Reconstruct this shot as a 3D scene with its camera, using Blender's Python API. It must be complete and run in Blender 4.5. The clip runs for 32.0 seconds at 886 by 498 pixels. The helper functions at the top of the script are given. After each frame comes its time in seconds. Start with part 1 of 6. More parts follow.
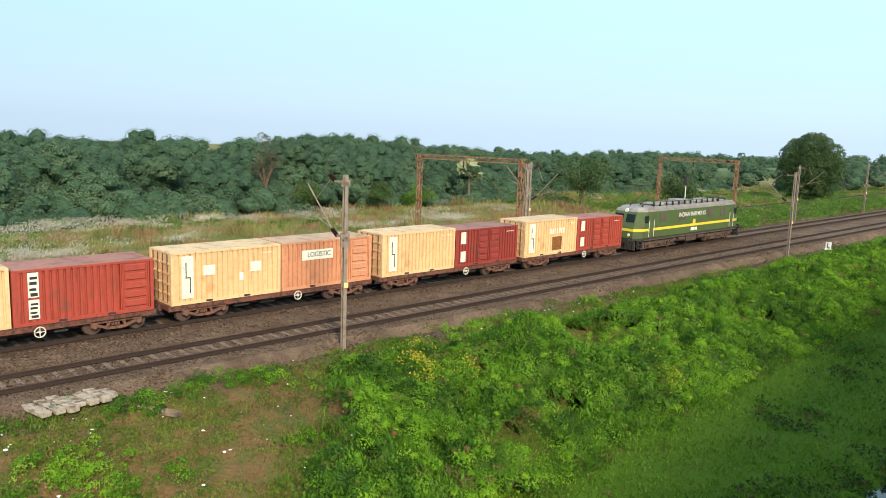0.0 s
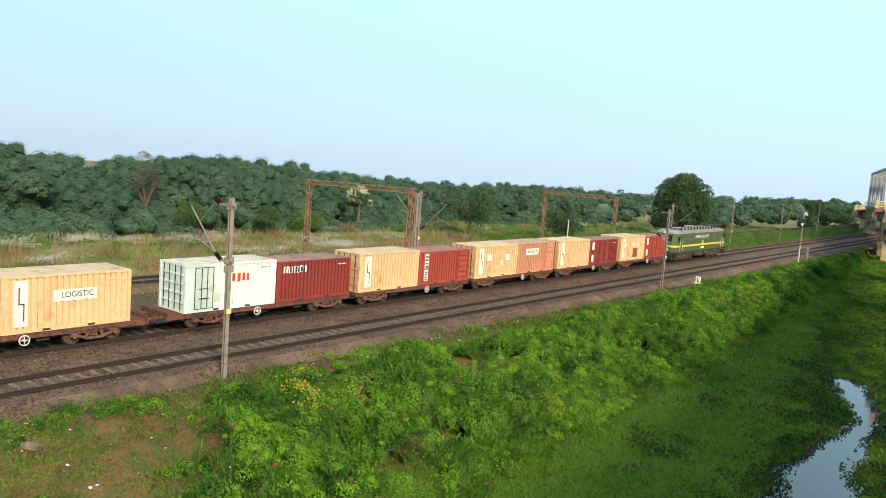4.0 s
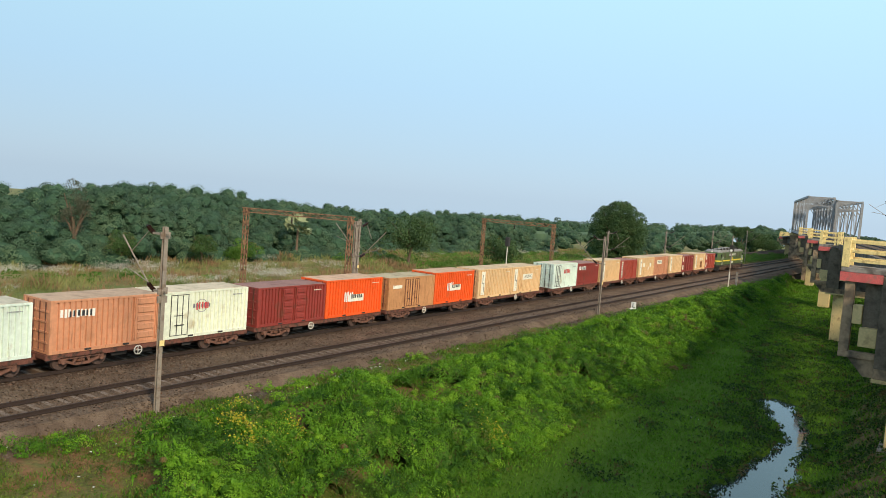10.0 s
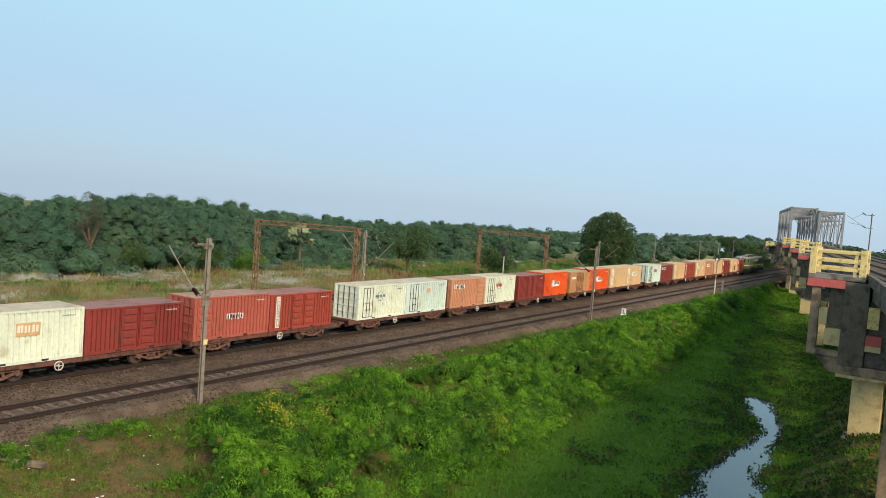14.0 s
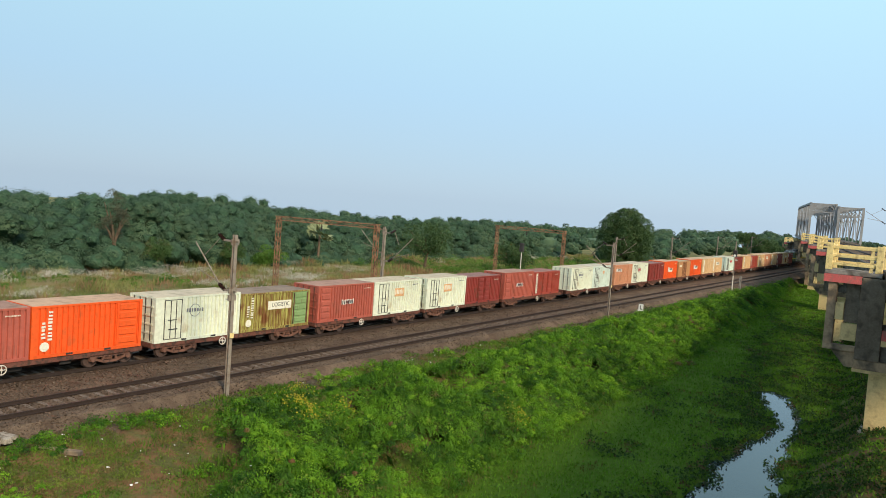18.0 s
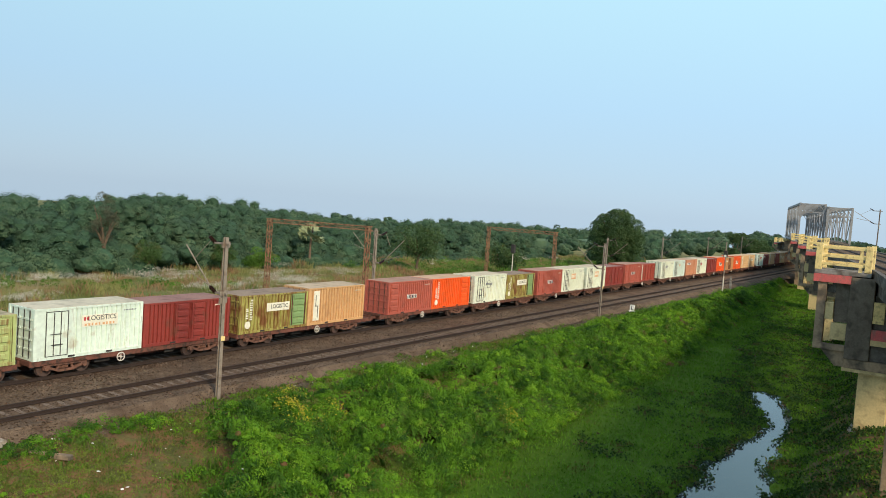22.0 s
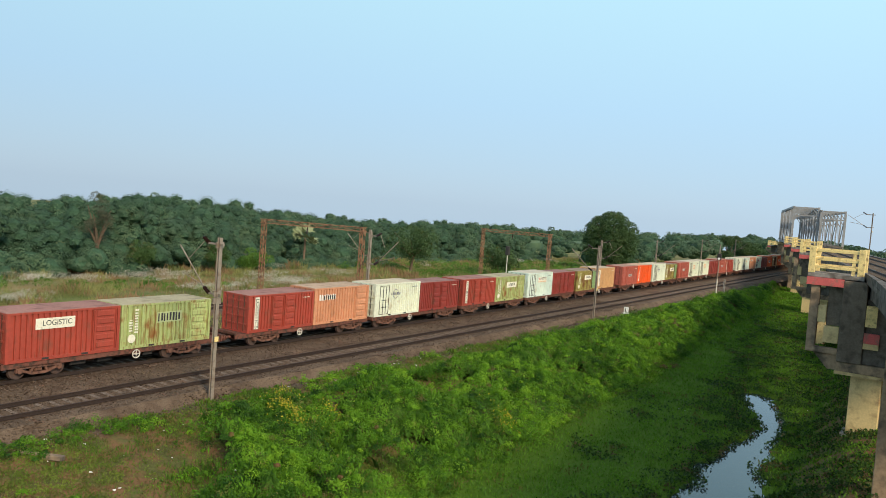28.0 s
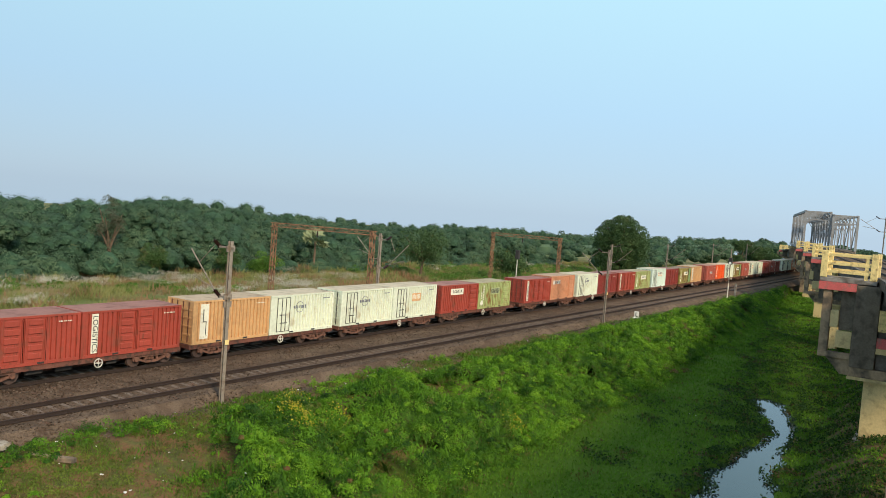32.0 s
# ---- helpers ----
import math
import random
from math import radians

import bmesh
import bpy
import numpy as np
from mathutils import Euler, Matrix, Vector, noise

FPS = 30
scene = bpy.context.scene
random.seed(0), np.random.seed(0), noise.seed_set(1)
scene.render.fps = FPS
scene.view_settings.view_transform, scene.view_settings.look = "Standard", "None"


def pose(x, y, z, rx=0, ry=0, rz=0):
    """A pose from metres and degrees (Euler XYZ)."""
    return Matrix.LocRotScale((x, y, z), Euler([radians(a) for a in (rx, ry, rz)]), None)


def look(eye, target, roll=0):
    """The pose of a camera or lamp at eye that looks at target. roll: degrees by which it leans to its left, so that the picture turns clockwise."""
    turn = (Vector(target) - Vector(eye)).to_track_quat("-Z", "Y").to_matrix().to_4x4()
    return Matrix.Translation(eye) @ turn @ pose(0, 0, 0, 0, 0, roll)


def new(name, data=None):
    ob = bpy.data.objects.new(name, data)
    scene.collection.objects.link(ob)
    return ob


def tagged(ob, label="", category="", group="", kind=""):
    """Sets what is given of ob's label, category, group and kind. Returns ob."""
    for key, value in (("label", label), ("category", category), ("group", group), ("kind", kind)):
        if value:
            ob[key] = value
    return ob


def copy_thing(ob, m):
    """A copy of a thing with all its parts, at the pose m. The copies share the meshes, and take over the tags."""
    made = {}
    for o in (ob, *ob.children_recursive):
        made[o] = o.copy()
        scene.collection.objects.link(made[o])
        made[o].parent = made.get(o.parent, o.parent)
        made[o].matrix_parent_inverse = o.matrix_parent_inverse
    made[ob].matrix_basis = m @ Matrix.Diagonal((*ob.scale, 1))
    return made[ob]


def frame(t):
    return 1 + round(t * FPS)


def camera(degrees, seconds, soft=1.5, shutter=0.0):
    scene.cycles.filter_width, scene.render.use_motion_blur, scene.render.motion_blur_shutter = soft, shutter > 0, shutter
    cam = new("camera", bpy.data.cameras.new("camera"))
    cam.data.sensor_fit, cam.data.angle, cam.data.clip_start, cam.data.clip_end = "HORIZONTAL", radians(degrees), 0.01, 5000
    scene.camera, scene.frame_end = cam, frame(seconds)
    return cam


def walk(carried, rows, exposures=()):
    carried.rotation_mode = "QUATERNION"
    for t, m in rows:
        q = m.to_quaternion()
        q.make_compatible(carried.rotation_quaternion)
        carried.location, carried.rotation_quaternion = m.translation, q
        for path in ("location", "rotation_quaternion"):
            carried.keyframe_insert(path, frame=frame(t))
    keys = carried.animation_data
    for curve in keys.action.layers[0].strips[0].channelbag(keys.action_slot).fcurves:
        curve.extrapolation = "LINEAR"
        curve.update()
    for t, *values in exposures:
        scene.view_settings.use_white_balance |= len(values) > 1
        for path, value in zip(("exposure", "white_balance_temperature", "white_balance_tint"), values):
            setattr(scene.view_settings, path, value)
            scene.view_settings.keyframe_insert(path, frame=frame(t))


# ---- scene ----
LENS = 59.42
cam = camera(LENS, 32.0, soft=0.9)


def cam_pose(x, y, z, yaw, pitch, roll):
    return pose(x, y, z, 0, 0, yaw) @ pose(0, 0, 0, 90 + pitch) @ pose(0, 0, 0, 0, 0, roll)


PATH = [
    (0.0, 5.000, 1.800, 9.880, -43.978, -8.894, 2.034),
    (0.5, 5.000, 1.800, 9.880, -44.752, -8.799, 1.975),
    (1.0, 5.000, 1.800, 9.880, -45.678, -8.674, 1.969),
    (1.5, 5.000, 1.800, 9.880, -47.156, -8.516, 1.938),
    (2.0, 5.000, 1.800, 9.880, -48.076, -8.297, 2.231),
    (2.5, 5.000, 1.800, 9.880, -48.515, -8.034, 2.602),
    (3.0, 5.000, 1.800, 9.880, -49.029, -7.616, 3.146),
    (3.5, 5.000, 1.800, 9.880, -50.103, -6.989, 3.834),
    (4.0, 5.000, 1.800, 9.880, -52.126, -6.375, 4.362),
    (4.5, 5.000, 1.800, 9.880, -53.460, -5.934, 4.513),
    (6.5, 5.000, 1.800, 9.880, -55.444, -5.300, 3.759),
    (7.0, 5.000, 1.800, 9.880, -55.793, -5.100, 3.664),
    (7.5, 5.000, 1.800, 9.880, -56.144, -4.914, 3.639),
    (8.0, 5.000, 1.800, 9.880, -56.437, -4.825, 3.634),
    (8.5, 5.000, 1.800, 9.880, -56.629, -4.672, 3.955),
    (9.0, 5.000, 1.800, 9.880, -56.725, -4.519, 4.080),
    (9.5, 5.000, 1.800, 9.880, -56.618, -4.290, 4.294),
    (10.0, 5.000, 1.800, 9.880, -56.424, -3.978, 4.375),
    (10.5, 5.000, 1.800, 9.880, -56.268, -3.665, 4.281),
    (11.0, 5.000, 1.800, 9.880, -56.167, -3.394, 4.220),
    (11.5, 5.000, 1.800, 9.880, -56.108, -3.262, 4.237),
    (12.0, 5.000, 1.800, 9.880, -56.084, -3.195, 4.197),
    (12.5, 5.000, 1.800, 9.880, -56.076, -3.206, 4.171),
    (13.0, 5.000, 1.800, 9.880, -56.074, -3.216, 4.198),
    (13.5, 2.654, 0.956, 9.972, -56.633, -3.189, 4.314),
    (14.0, 0.777, 0.280, 10.046, -57.068, -3.197, 4.332),
    (14.5, 0.000, 0.000, 10.077, -57.069, -3.247, 4.421),
    (16.5, 0.000, 0.000, 10.077, -56.138, -3.580, 4.580),
    (17.0, 0.000, 0.000, 10.077, -55.995, -3.584, 4.621),
    (17.5, 0.000, 0.000, 10.077, -55.887, -3.576, 4.598),
    (18.0, 0.000, 0.000, 10.077, -55.897, -3.574, 4.256),
    (18.5, 0.000, 0.000, 10.077, -55.902, -3.589, 3.981),
    (19.0, 0.000, 0.000, 10.077, -55.913, -3.542, 3.832),
    (19.5, 0.000, 0.000, 10.077, -55.961, -3.525, 3.802),
    (20.0, 0.000, 0.000, 10.077, -56.075, -3.485, 3.965),
    (20.5, 0.000, 0.000, 10.077, -56.199, -3.466, 3.961),
    (21.0, 0.000, 0.000, 10.077, -56.304, -3.421, 3.905),
    (21.5, 0.000, 0.000, 10.077, -56.441, -3.391, 3.969),
    (22.0, 0.000, 0.000, 10.077, -56.514, -3.410, 4.046),
    (22.5, 0.000, 0.000, 10.077, -56.645, -3.404, 4.107),
    (23.0, 0.000, 0.000, 10.077, -56.705, -3.422, 4.101),
    (23.5, 0.000, 0.000, 10.077, -56.763, -3.410, 4.076),
    (24.0, 0.000, 0.000, 10.077, -56.774, -3.401, 4.081),
    (24.5, 0.000, 0.000, 10.077, -56.818, -3.384, 4.171),
    (25.0, 0.000, 0.000, 10.077, -56.871, -3.360, 4.133),
    (25.5, 0.000, 0.000, 10.077, -56.875, -3.371, 4.151),
    (27.5, 0.000, 0.000, 10.077, -56.924, -3.285, 4.257),
    (28.0, 0.000, 0.000, 10.077, -56.913, -3.269, 4.337),
    (28.5, 0.000, 0.000, 10.077, -56.907, -3.305, 4.389),
    (29.0, 0.000, 0.000, 10.077, -56.874, -3.297, 4.419),
    (29.5, 0.000, 0.000, 10.077, -56.852, -3.255, 4.463),
    (30.0, 0.000, 0.000, 10.077, -56.809, -3.267, 4.454),
    (30.5, 0.000, 0.000, 10.077, -56.667, -3.253, 4.407),
    (31.0, 0.000, 0.000, 10.077, -56.544, -3.232, 4.466),
    (31.5, 0.000, 0.000, 10.077, -56.336, -3.155, 4.462),
    (32.0, 0.000, 0.000, 10.077, -56.165, -3.046, 4.387),
]
# the clip starts brighter and settles
walk(cam, [(r[0], cam_pose(*r[1:])) for r in PATH], exposures=[(0.0, 0.45), (3.0, 0.44), (4.5, 0.37), (7.0, 0.18), (9.0, 0.10), (12.0, -0.02), (14.5, 0.0), (32.0, 0.0)])

# ---- world and sun ----
SUN_EL, SUN_AZ = 31.0, 243.0   # elevation; compass of the sun seen from above, degrees from +X
world = bpy.data.worlds.new("sky")
scene.world = world
world.use_nodes = True
wn = world.node_tree
sky = wn.nodes.new("ShaderNodeTexSky")
sky.sky_type = 'NISHITA'
sky.sun_disc = False
sky.sun_elevation = radians(SUN_EL)
sky.sun_rotation = radians(90 - SUN_AZ)
sky.air_density, sky.dust_density, sky.ozone_density = 1.0, 0.6, 2.0
# thin haze: pale blue-grey low down, clearing into the blue sky above
tc = wn.nodes.new("ShaderNodeTexCoord")
sep = wn.nodes.new("ShaderNodeSeparateXYZ")
wn.links.new(tc.outputs["Generated"], sep.inputs[0])
haze = wn.nodes.new("ShaderNodeValToRGB")
haze.color_ramp.elements[0].position, haze.color_ramp.elements[0].color = 0.0, (0.45, 0.60, 0.75, 1)
haze.color_ramp.elements[1].position, haze.color_ramp.elements[1].color = 0.32, (0.55, 0.88, 1.0, 1)
mid = haze.color_ramp.elements.new(0.13)
mid.color = (0.47, 0.71, 0.91, 1)
high = haze.color_ramp.elements.new(0.8)
high.color = (0.66, 0.80, 0.98, 1)
wn.links.new(sep.outputs["Z"], haze.inputs[0])
dim = wn.nodes.new("ShaderNodeVectorMath")
dim.operation = 'SCALE'
dim.inputs["Scale"].default_value = 0.15
wn.links.new(sky.outputs[0], dim.inputs[0])
clear = wn.nodes.new("ShaderNodeMapRange")
clear.interpolation_type = 'SMOOTHSTEP'
clear.inputs["From Min"].default_value, clear.inputs["From Max"].default_value = 0.2, 0.8
clear.inputs["To Min"].default_value, clear.inputs["To Max"].default_value = 0.08, 0.45
wn.links.new(sep.outputs["Z"], clear.inputs["Value"])
veil = wn.nodes.new("ShaderNodeMix")
veil.data_type = 'RGBA'
wn.links.new(clear.outputs[0], veil.inputs[0])
wn.links.new(haze.outputs[0], veil.inputs[6])
wn.links.new(dim.outputs[0], veil.inputs[7])
across, glow, lit = wn.nodes.new("ShaderNodeVectorMath"), wn.nodes.new("ShaderNodeMath"), wn.nodes.new("ShaderNodeVectorMath")
across.operation, glow.operation, lit.operation = 'DOT_PRODUCT', 'MULTIPLY_ADD', 'SCALE'
across.inputs[1].default_value = (0.545, -0.839, 0.0)
glow.inputs[1].default_value, glow.inputs[2].default_value = 0.14, 1.02
wn.links.new(tc.outputs["Generated"], across.inputs[0])
wn.links.new(across.outputs["Value"], glow.inputs[0])
wn.links.new(veil.outputs[2], lit.inputs[0])
wn.links.new(glow.outputs[0], lit.inputs["Scale"])
wn.links.new(lit.outputs[0], wn.nodes["Background"].inputs[0])
wn.nodes["Background"].inputs[1].default_value = 1.0
sun = new("sun", bpy.data.lights.new("sun", "SUN"))
sun.data.energy, sun.data.angle, sun.data.color = 3.7, radians(9.0), (1.0, 0.85, 0.62)
sun.matrix_world = look((0, 0, 60), (-60 * math.cos(radians(SUN_EL)) * math.cos(radians(SUN_AZ)),
                                     -60 * math.cos(radians(SUN_EL)) * math.sin(radians(SUN_AZ)),
                                     60 - 60 * math.sin(radians(SUN_EL))))


# ---- materials ----
def material(name, color, rough=0.8, metal=0.0, var=0.25, scale=1.0, bump=0.0, fine=12.0, dirt=None, dirt_amount=0.4, per_object=0.0, coords="Object"):
    """Principled material: base colour varied at two scales, optional dirt colour in blotches, bump from the fine noise."""
    m = bpy.data.materials.new(name)
    m.use_nodes = True
    nt = m.node_tree
    N, L = nt.nodes, nt.links
    b = N["Principled BSDF"]
    b.inputs["Roughness"].default_value, b.inputs["Metallic"].default_value = rough, metal
    b.inputs["Specular IOR Level"].default_value = 0.12 if rough > 0.84 else 0.5
    tc = N.new("ShaderNodeTexCoord")
    src = tc.outputs[coords]
    n1, n2 = N.new("ShaderNodeTexNoise"), N.new("ShaderNodeTexNoise")
    n1.inputs["Scale"].default_value, n2.inputs["Scale"].default_value = scale, scale * fine
    n1.inputs["Detail"].default_value, n2.inputs["Detail"].default_value = 4, 3
    L.new(src, n1.inputs["Vector"])
    L.new(src, n2.inputs["Vector"])
    add = N.new("ShaderNodeMath")
    add.operation = 'ADD'
    L.new(n1.outputs["Fac"], add.inputs[0])
    L.new(n2.outputs["Fac"], add.inputs[1])
    mr = N.new("ShaderNodeMapRange")
    mr.inputs["From Min"].default_value, mr.inputs["From Max"].default_value = 0.6, 1.4
    mr.inputs["To Min"].default_value, mr.inputs["To Max"].default_value = 1 - var, 1 + var
    L.new(add.outputs[0], mr.inputs["Value"])
    mul = N.new("ShaderNodeVectorMath")
    mul.operation = 'SCALE'
    mul.inputs[0].default_value = color
    L.new(mr.outputs[0], mul.inputs["Scale"])
    out = mul.outputs[0]
    if per_object:
        oi = N.new("ShaderNodeObjectInfo")
        mo = N.new("ShaderNodeMapRange")
        mo.inputs["To Min"].default_value, mo.inputs["To Max"].default_value = 1 - per_object, 1 + per_object
        L.new(oi.outputs["Random"], mo.inputs["Value"])
        m2 = N.new("ShaderNodeVectorMath")
        m2.operation = 'SCALE'
        L.new(out, m2.inputs[0])
        L.new(mo.outputs[0], m2.inputs["Scale"])
        out = m2.outputs[0]
    if dirt:
        n3 = N.new("ShaderNodeTexNoise")
        n3.inputs["Scale"].default_value, n3.inputs["Detail"].default_value = scale * 2.3, 6
        L.new(src, n3.inputs["Vector"])
        r3 = N.new("ShaderNodeMapRange")
        r3.inputs["From Min"].default_value, r3.inputs["From Max"].default_value = 0.62 - 0.25 * dirt_amount, 0.8 - 0.25 * dirt_amount
        L.new(n3.outputs["Fac"], r3.inputs["Value"])
        mx = N.new("ShaderNodeMix")
        mx.data_type = 'RGBA'
        L.new(r3.outputs[0], mx.inputs[0])
        L.new(out, mx.inputs[6])
        mx.inputs[7].default_value = (*dirt, 1)
        out = mx.outputs[2]
    L.new(out, b.inputs["Base Color"])
    if bump:
        bp = N.new("ShaderNodeBump")
        bp.inputs["Strength"].default_value, bp.inputs["Distance"].default_value = 1.0, bump
        L.new(n2.outputs["Fac"], bp.inputs["Height"])
        L.new(bp.outputs[0], b.inputs["Normal"])
    return m


M = {}
M["ballast"] = material("ballast_stone", (0.150, 0.104, 0.071), 0.95, var=0.6, scale=0.5, bump=0.06, fine=34, dirt=(0.102, 0.067, 0.046), dirt_amount=0.5)
M["soil"] = material("soil_and_short_grass", (0.095, 0.095, 0.030), 0.95, var=0.45, scale=0.5, bump=0.08, fine=14, dirt=(0.18, 0.098, 0.048), dirt_amount=0.8)
sn, sl = M["soil"].node_tree.nodes, M["soil"].node_tree.links
sb = sn["Principled BSDF"]
old = sb.inputs["Base Color"].links[0].from_socket
sc, sx_ = sn.new("ShaderNodeTexCoord"), sn.new("ShaderNodeSeparateXYZ")
sl.new(sc.outputs["Object"], sx_.inputs[0])
sr_ = sn.new("ShaderNodeMapRange")         # damp green mud on the ditch floor
sr_.inputs["From Min"].default_value, sr_.inputs["From Max"].default_value = -1.9, -2.35
sl.new(sx_.outputs["Z"], sr_.inputs["Value"])
sm = sn.new("ShaderNodeMix")
sm.data_type = 'RGBA'
sl.new(sr_.outputs[0], sm.inputs[0])
sl.new(old, sm.inputs[6])
sm.inputs[7].default_value = (0.075, 0.14, 0.010, 1)
dry_land, dm_ = sn.new("ShaderNodeMapRange"), sn.new("ShaderNodeMix")   # pale dry turf beyond the line
dry_land.inputs["From Min"].default_value, dry_land.inputs["From Max"].default_value = 54.5, 58.0
sl.new(sx_.outputs["Y"], dry_land.inputs["Value"])
dm_.data_type = 'RGBA'
sl.new(dry_land.outputs[0], dm_.inputs[0])
sl.new(sm.outputs[2], dm_.inputs[6])
pale, patchy = sn.new("ShaderNodeMix"), sn.new("ShaderNodeTexNoise")
pale.data_type = 'RGBA'
patchy.inputs["Scale"].default_value, patchy.inputs["Detail"].default_value = 0.16, 8
sl.new(sc.outputs["Object"], patchy.inputs["Vector"])
spread = sn.new("ShaderNodeMapRange")
spread.inputs["From Min"].default_value, spread.inputs["From Max"].default_value = 0.38, 0.62
sl.new(patchy.outputs["Fac"], spread.inputs["Value"])
sl.new(spread.outputs[0], pale.inputs[0])
pale.inputs[6].default_value, pale.inputs[7].default_value = (0.11, 0.15, 0.040, 1), (0.31, 0.25, 0.125, 1)
sl.new(pale.outputs[2], dm_.inputs[7])
verge, grit = sn.new("ShaderNodeMapRange"), sn.new("ShaderNodeMix")     # ballast grit spilled over the verge
verge.inputs["From Min"].default_value, verge.inputs["From Max"].default_value = 28.6, 29.9
vn, va = sn.new("ShaderNodeTexNoise"), sn.new("ShaderNodeMath")
vn.inputs["Scale"].default_value, vn.inputs["Detail"].default_value = 0.7, 5
va.operation = 'MULTIPLY_ADD'
va.inputs[1].default_value = 2.4
sl.new(sc.outputs["Object"], vn.inputs["Vector"])
sl.new(vn.outputs["Fac"], va.inputs[0])
sl.new(sx_.outputs["Y"], va.inputs[2])
shift = sn.new("ShaderNodeMath")
shift.operation = 'SUBTRACT'
shift.inputs[1].default_value = 1.2
sl.new(va.outputs[0], shift.inputs[0])
sl.new(shift.outputs[0], verge.inputs["Value"])
grit.data_type = 'RGBA'
sl.new(verge.outputs[0], grit.inputs[0])
sl.new(sm.outputs[2], grit.inputs[6])
grit.inputs[7].default_value = (0.088, 0.066, 0.047, 1)
sl.new(grit.outputs[2], dm_.inputs[6])
sl.new(dm_.outputs[2], sb.inputs["Base Color"])
M["rail"] = material("rail_steel", (0.040, 0.024, 0.018), 0.65, metal=0.2, var=0.3, scale=2)
M["sleeper"] = material("sleeper_concrete", (0.215, 0.165, 0.128), 0.9, var=0.25, scale=2, bump=0.01, dirt=(0.14, 0.10, 0.08), dirt_amount=0.7)
M["concrete"] = material("weathered_concrete", (0.30, 0.27, 0.24), 0.9, var=0.3, scale=0.6, bump=0.01, dirt=(0.12, 0.10, 0.085), dirt_amount=0.7)
M["mast"] = material("galvanised_mast", (0.30, 0.245, 0.195), 0.7, metal=0.2, var=0.25, scale=1.2, dirt=(0.18, 0.11, 0.07), dirt_amount=0.4)
M["rust"] = material("rusted_steel", (0.34, 0.18, 0.105), 0.85, metal=0.1, var=0.35, scale=1.5, bump=0.004, dirt=(0.11, 0.06, 0.045), dirt_amount=0.6)
M["truss"] = material("grey_painted_steel", (0.29, 0.29, 0.295), 0.6, metal=0.2, var=0.2, scale=0.6, dirt=(0.24, 0.2, 0.17), dirt_amount=0.4)
M["yellow"] = material("yellow_paint", (0.82, 0.62, 0.26), 0.7, var=0.2, scale=1.5, dirt=(0.35, 0.23, 0.10), dirt_amount=0.4)
M["pink"] = material("faded_red_paint", (0.60, 0.12, 0.11), 0.75, var=0.25, scale=1.5, dirt=(0.35, 0.15, 0.12), dirt_amount=0.4)
M["bark"] = material("bark", (0.16, 0.11, 0.075), 0.95, var=0.35, scale=3, bump=0.02)
M["water"] = material("pond_water", (0.03, 0.045, 0.05), 0.06, var=0.1, scale=0.3, bump=0.004, fine=6)
M["underframe"] = material("brown_underframe", (0.165, 0.068, 0.050), 0.85, var=0.35, scale=2, dirt=(0.07, 0.045, 0.035), dirt_amount=0.6)
M["wheel"] = material("rusty_wheel_steel", (0.085, 0.052, 0.042), 0.7, metal=0.2, var=0.3, scale=3, dirt=(0.14, 0.075, 0.05), dirt_amount=0.4)
M["dark"] = material("dark_grime", (0.035, 0.03, 0.028), 0.8, var=0.3, scale=3)
M["white"] = material("white_paint", (0.80, 0.78, 0.72), 0.6, var=0.1, scale=3)


# rust and oil stain along the rails
bn, bl = M["ballast"].node_tree.nodes, M["ballast"].node_tree.links
bb = bn["Principled BSDF"]
old = bb.inputs["Base Color"].links[0].from_socket
bc, bs = bn.new("ShaderNodeTexCoord"), bn.new("ShaderNodeSeparateXYZ")
bl.new(bc.outputs["Object"], bs.inputs[0])
for centre, width in ((38.3, 2.1), (32.8, 1.25)):
    dist, away = bn.new("ShaderNodeMath"), bn.new("ShaderNodeMath")
    dist.operation, away.operation = 'SUBTRACT', 'ABSOLUTE'
    dist.inputs[1].default_value = centre
    bl.new(bs.outputs["Y"], dist.inputs[0])
    bl.new(dist.outputs[0], away.inputs[0])
    fall, mixed = bn.new("ShaderNodeMapRange"), bn.new("ShaderNodeMix")
    fall.inputs["From Min"].default_value, fall.inputs["From Max"].default_value = width, width - 0.8
    fall.inputs["To Max"].default_value = 0.7 if centre > 35 else 0.25
    bl.new(away.outputs[0], fall.inputs["Value"])
    mixed.data_type = 'RGBA'
    bl.new(fall.outputs[0], mixed.inputs[0])
    bl.new(old, mixed.inputs[6])
    mixed.inputs[7].default_value = (0.088, 0.052, 0.034, 1)
    old = mixed.outputs[2]
bl.new(old, bb.inputs["Base Color"])


# ---- mesh helpers ----
def mesh_from(name, verts, faces, mat=None, smooth=False):
    me = bpy.data.meshes.new(name)
    me.from_pydata([tuple(v) for v in verts], [], [tuple(f) for f in faces])
    if mat:
        me.materials.append(mat)
    if smooth:
        me.shade_smooth()
    return me


def thing(name, label, category, loc=(0, 0, 0), group="", kind="", rz=0):
    ob = new(name)
    ob.matrix_world = pose(*loc, 0, 0, rz)
    return tagged(ob, label, category, group, kind)


def part(name, bm, mat, parent, label=""):
    """One mesh object under a thing or under a part; bm is a bmesh or a finished mesh."""
    if isinstance(bm, bpy.types.Mesh):
        me = bm
    else:
        me = bpy.data.meshes.new(name)
        bm.to_mesh(me)
        bm.free()
        me.materials.append(mat)
    ob = new(name, me)
    ob.parent = parent
    if label:
        ob["label"] = label
    return ob


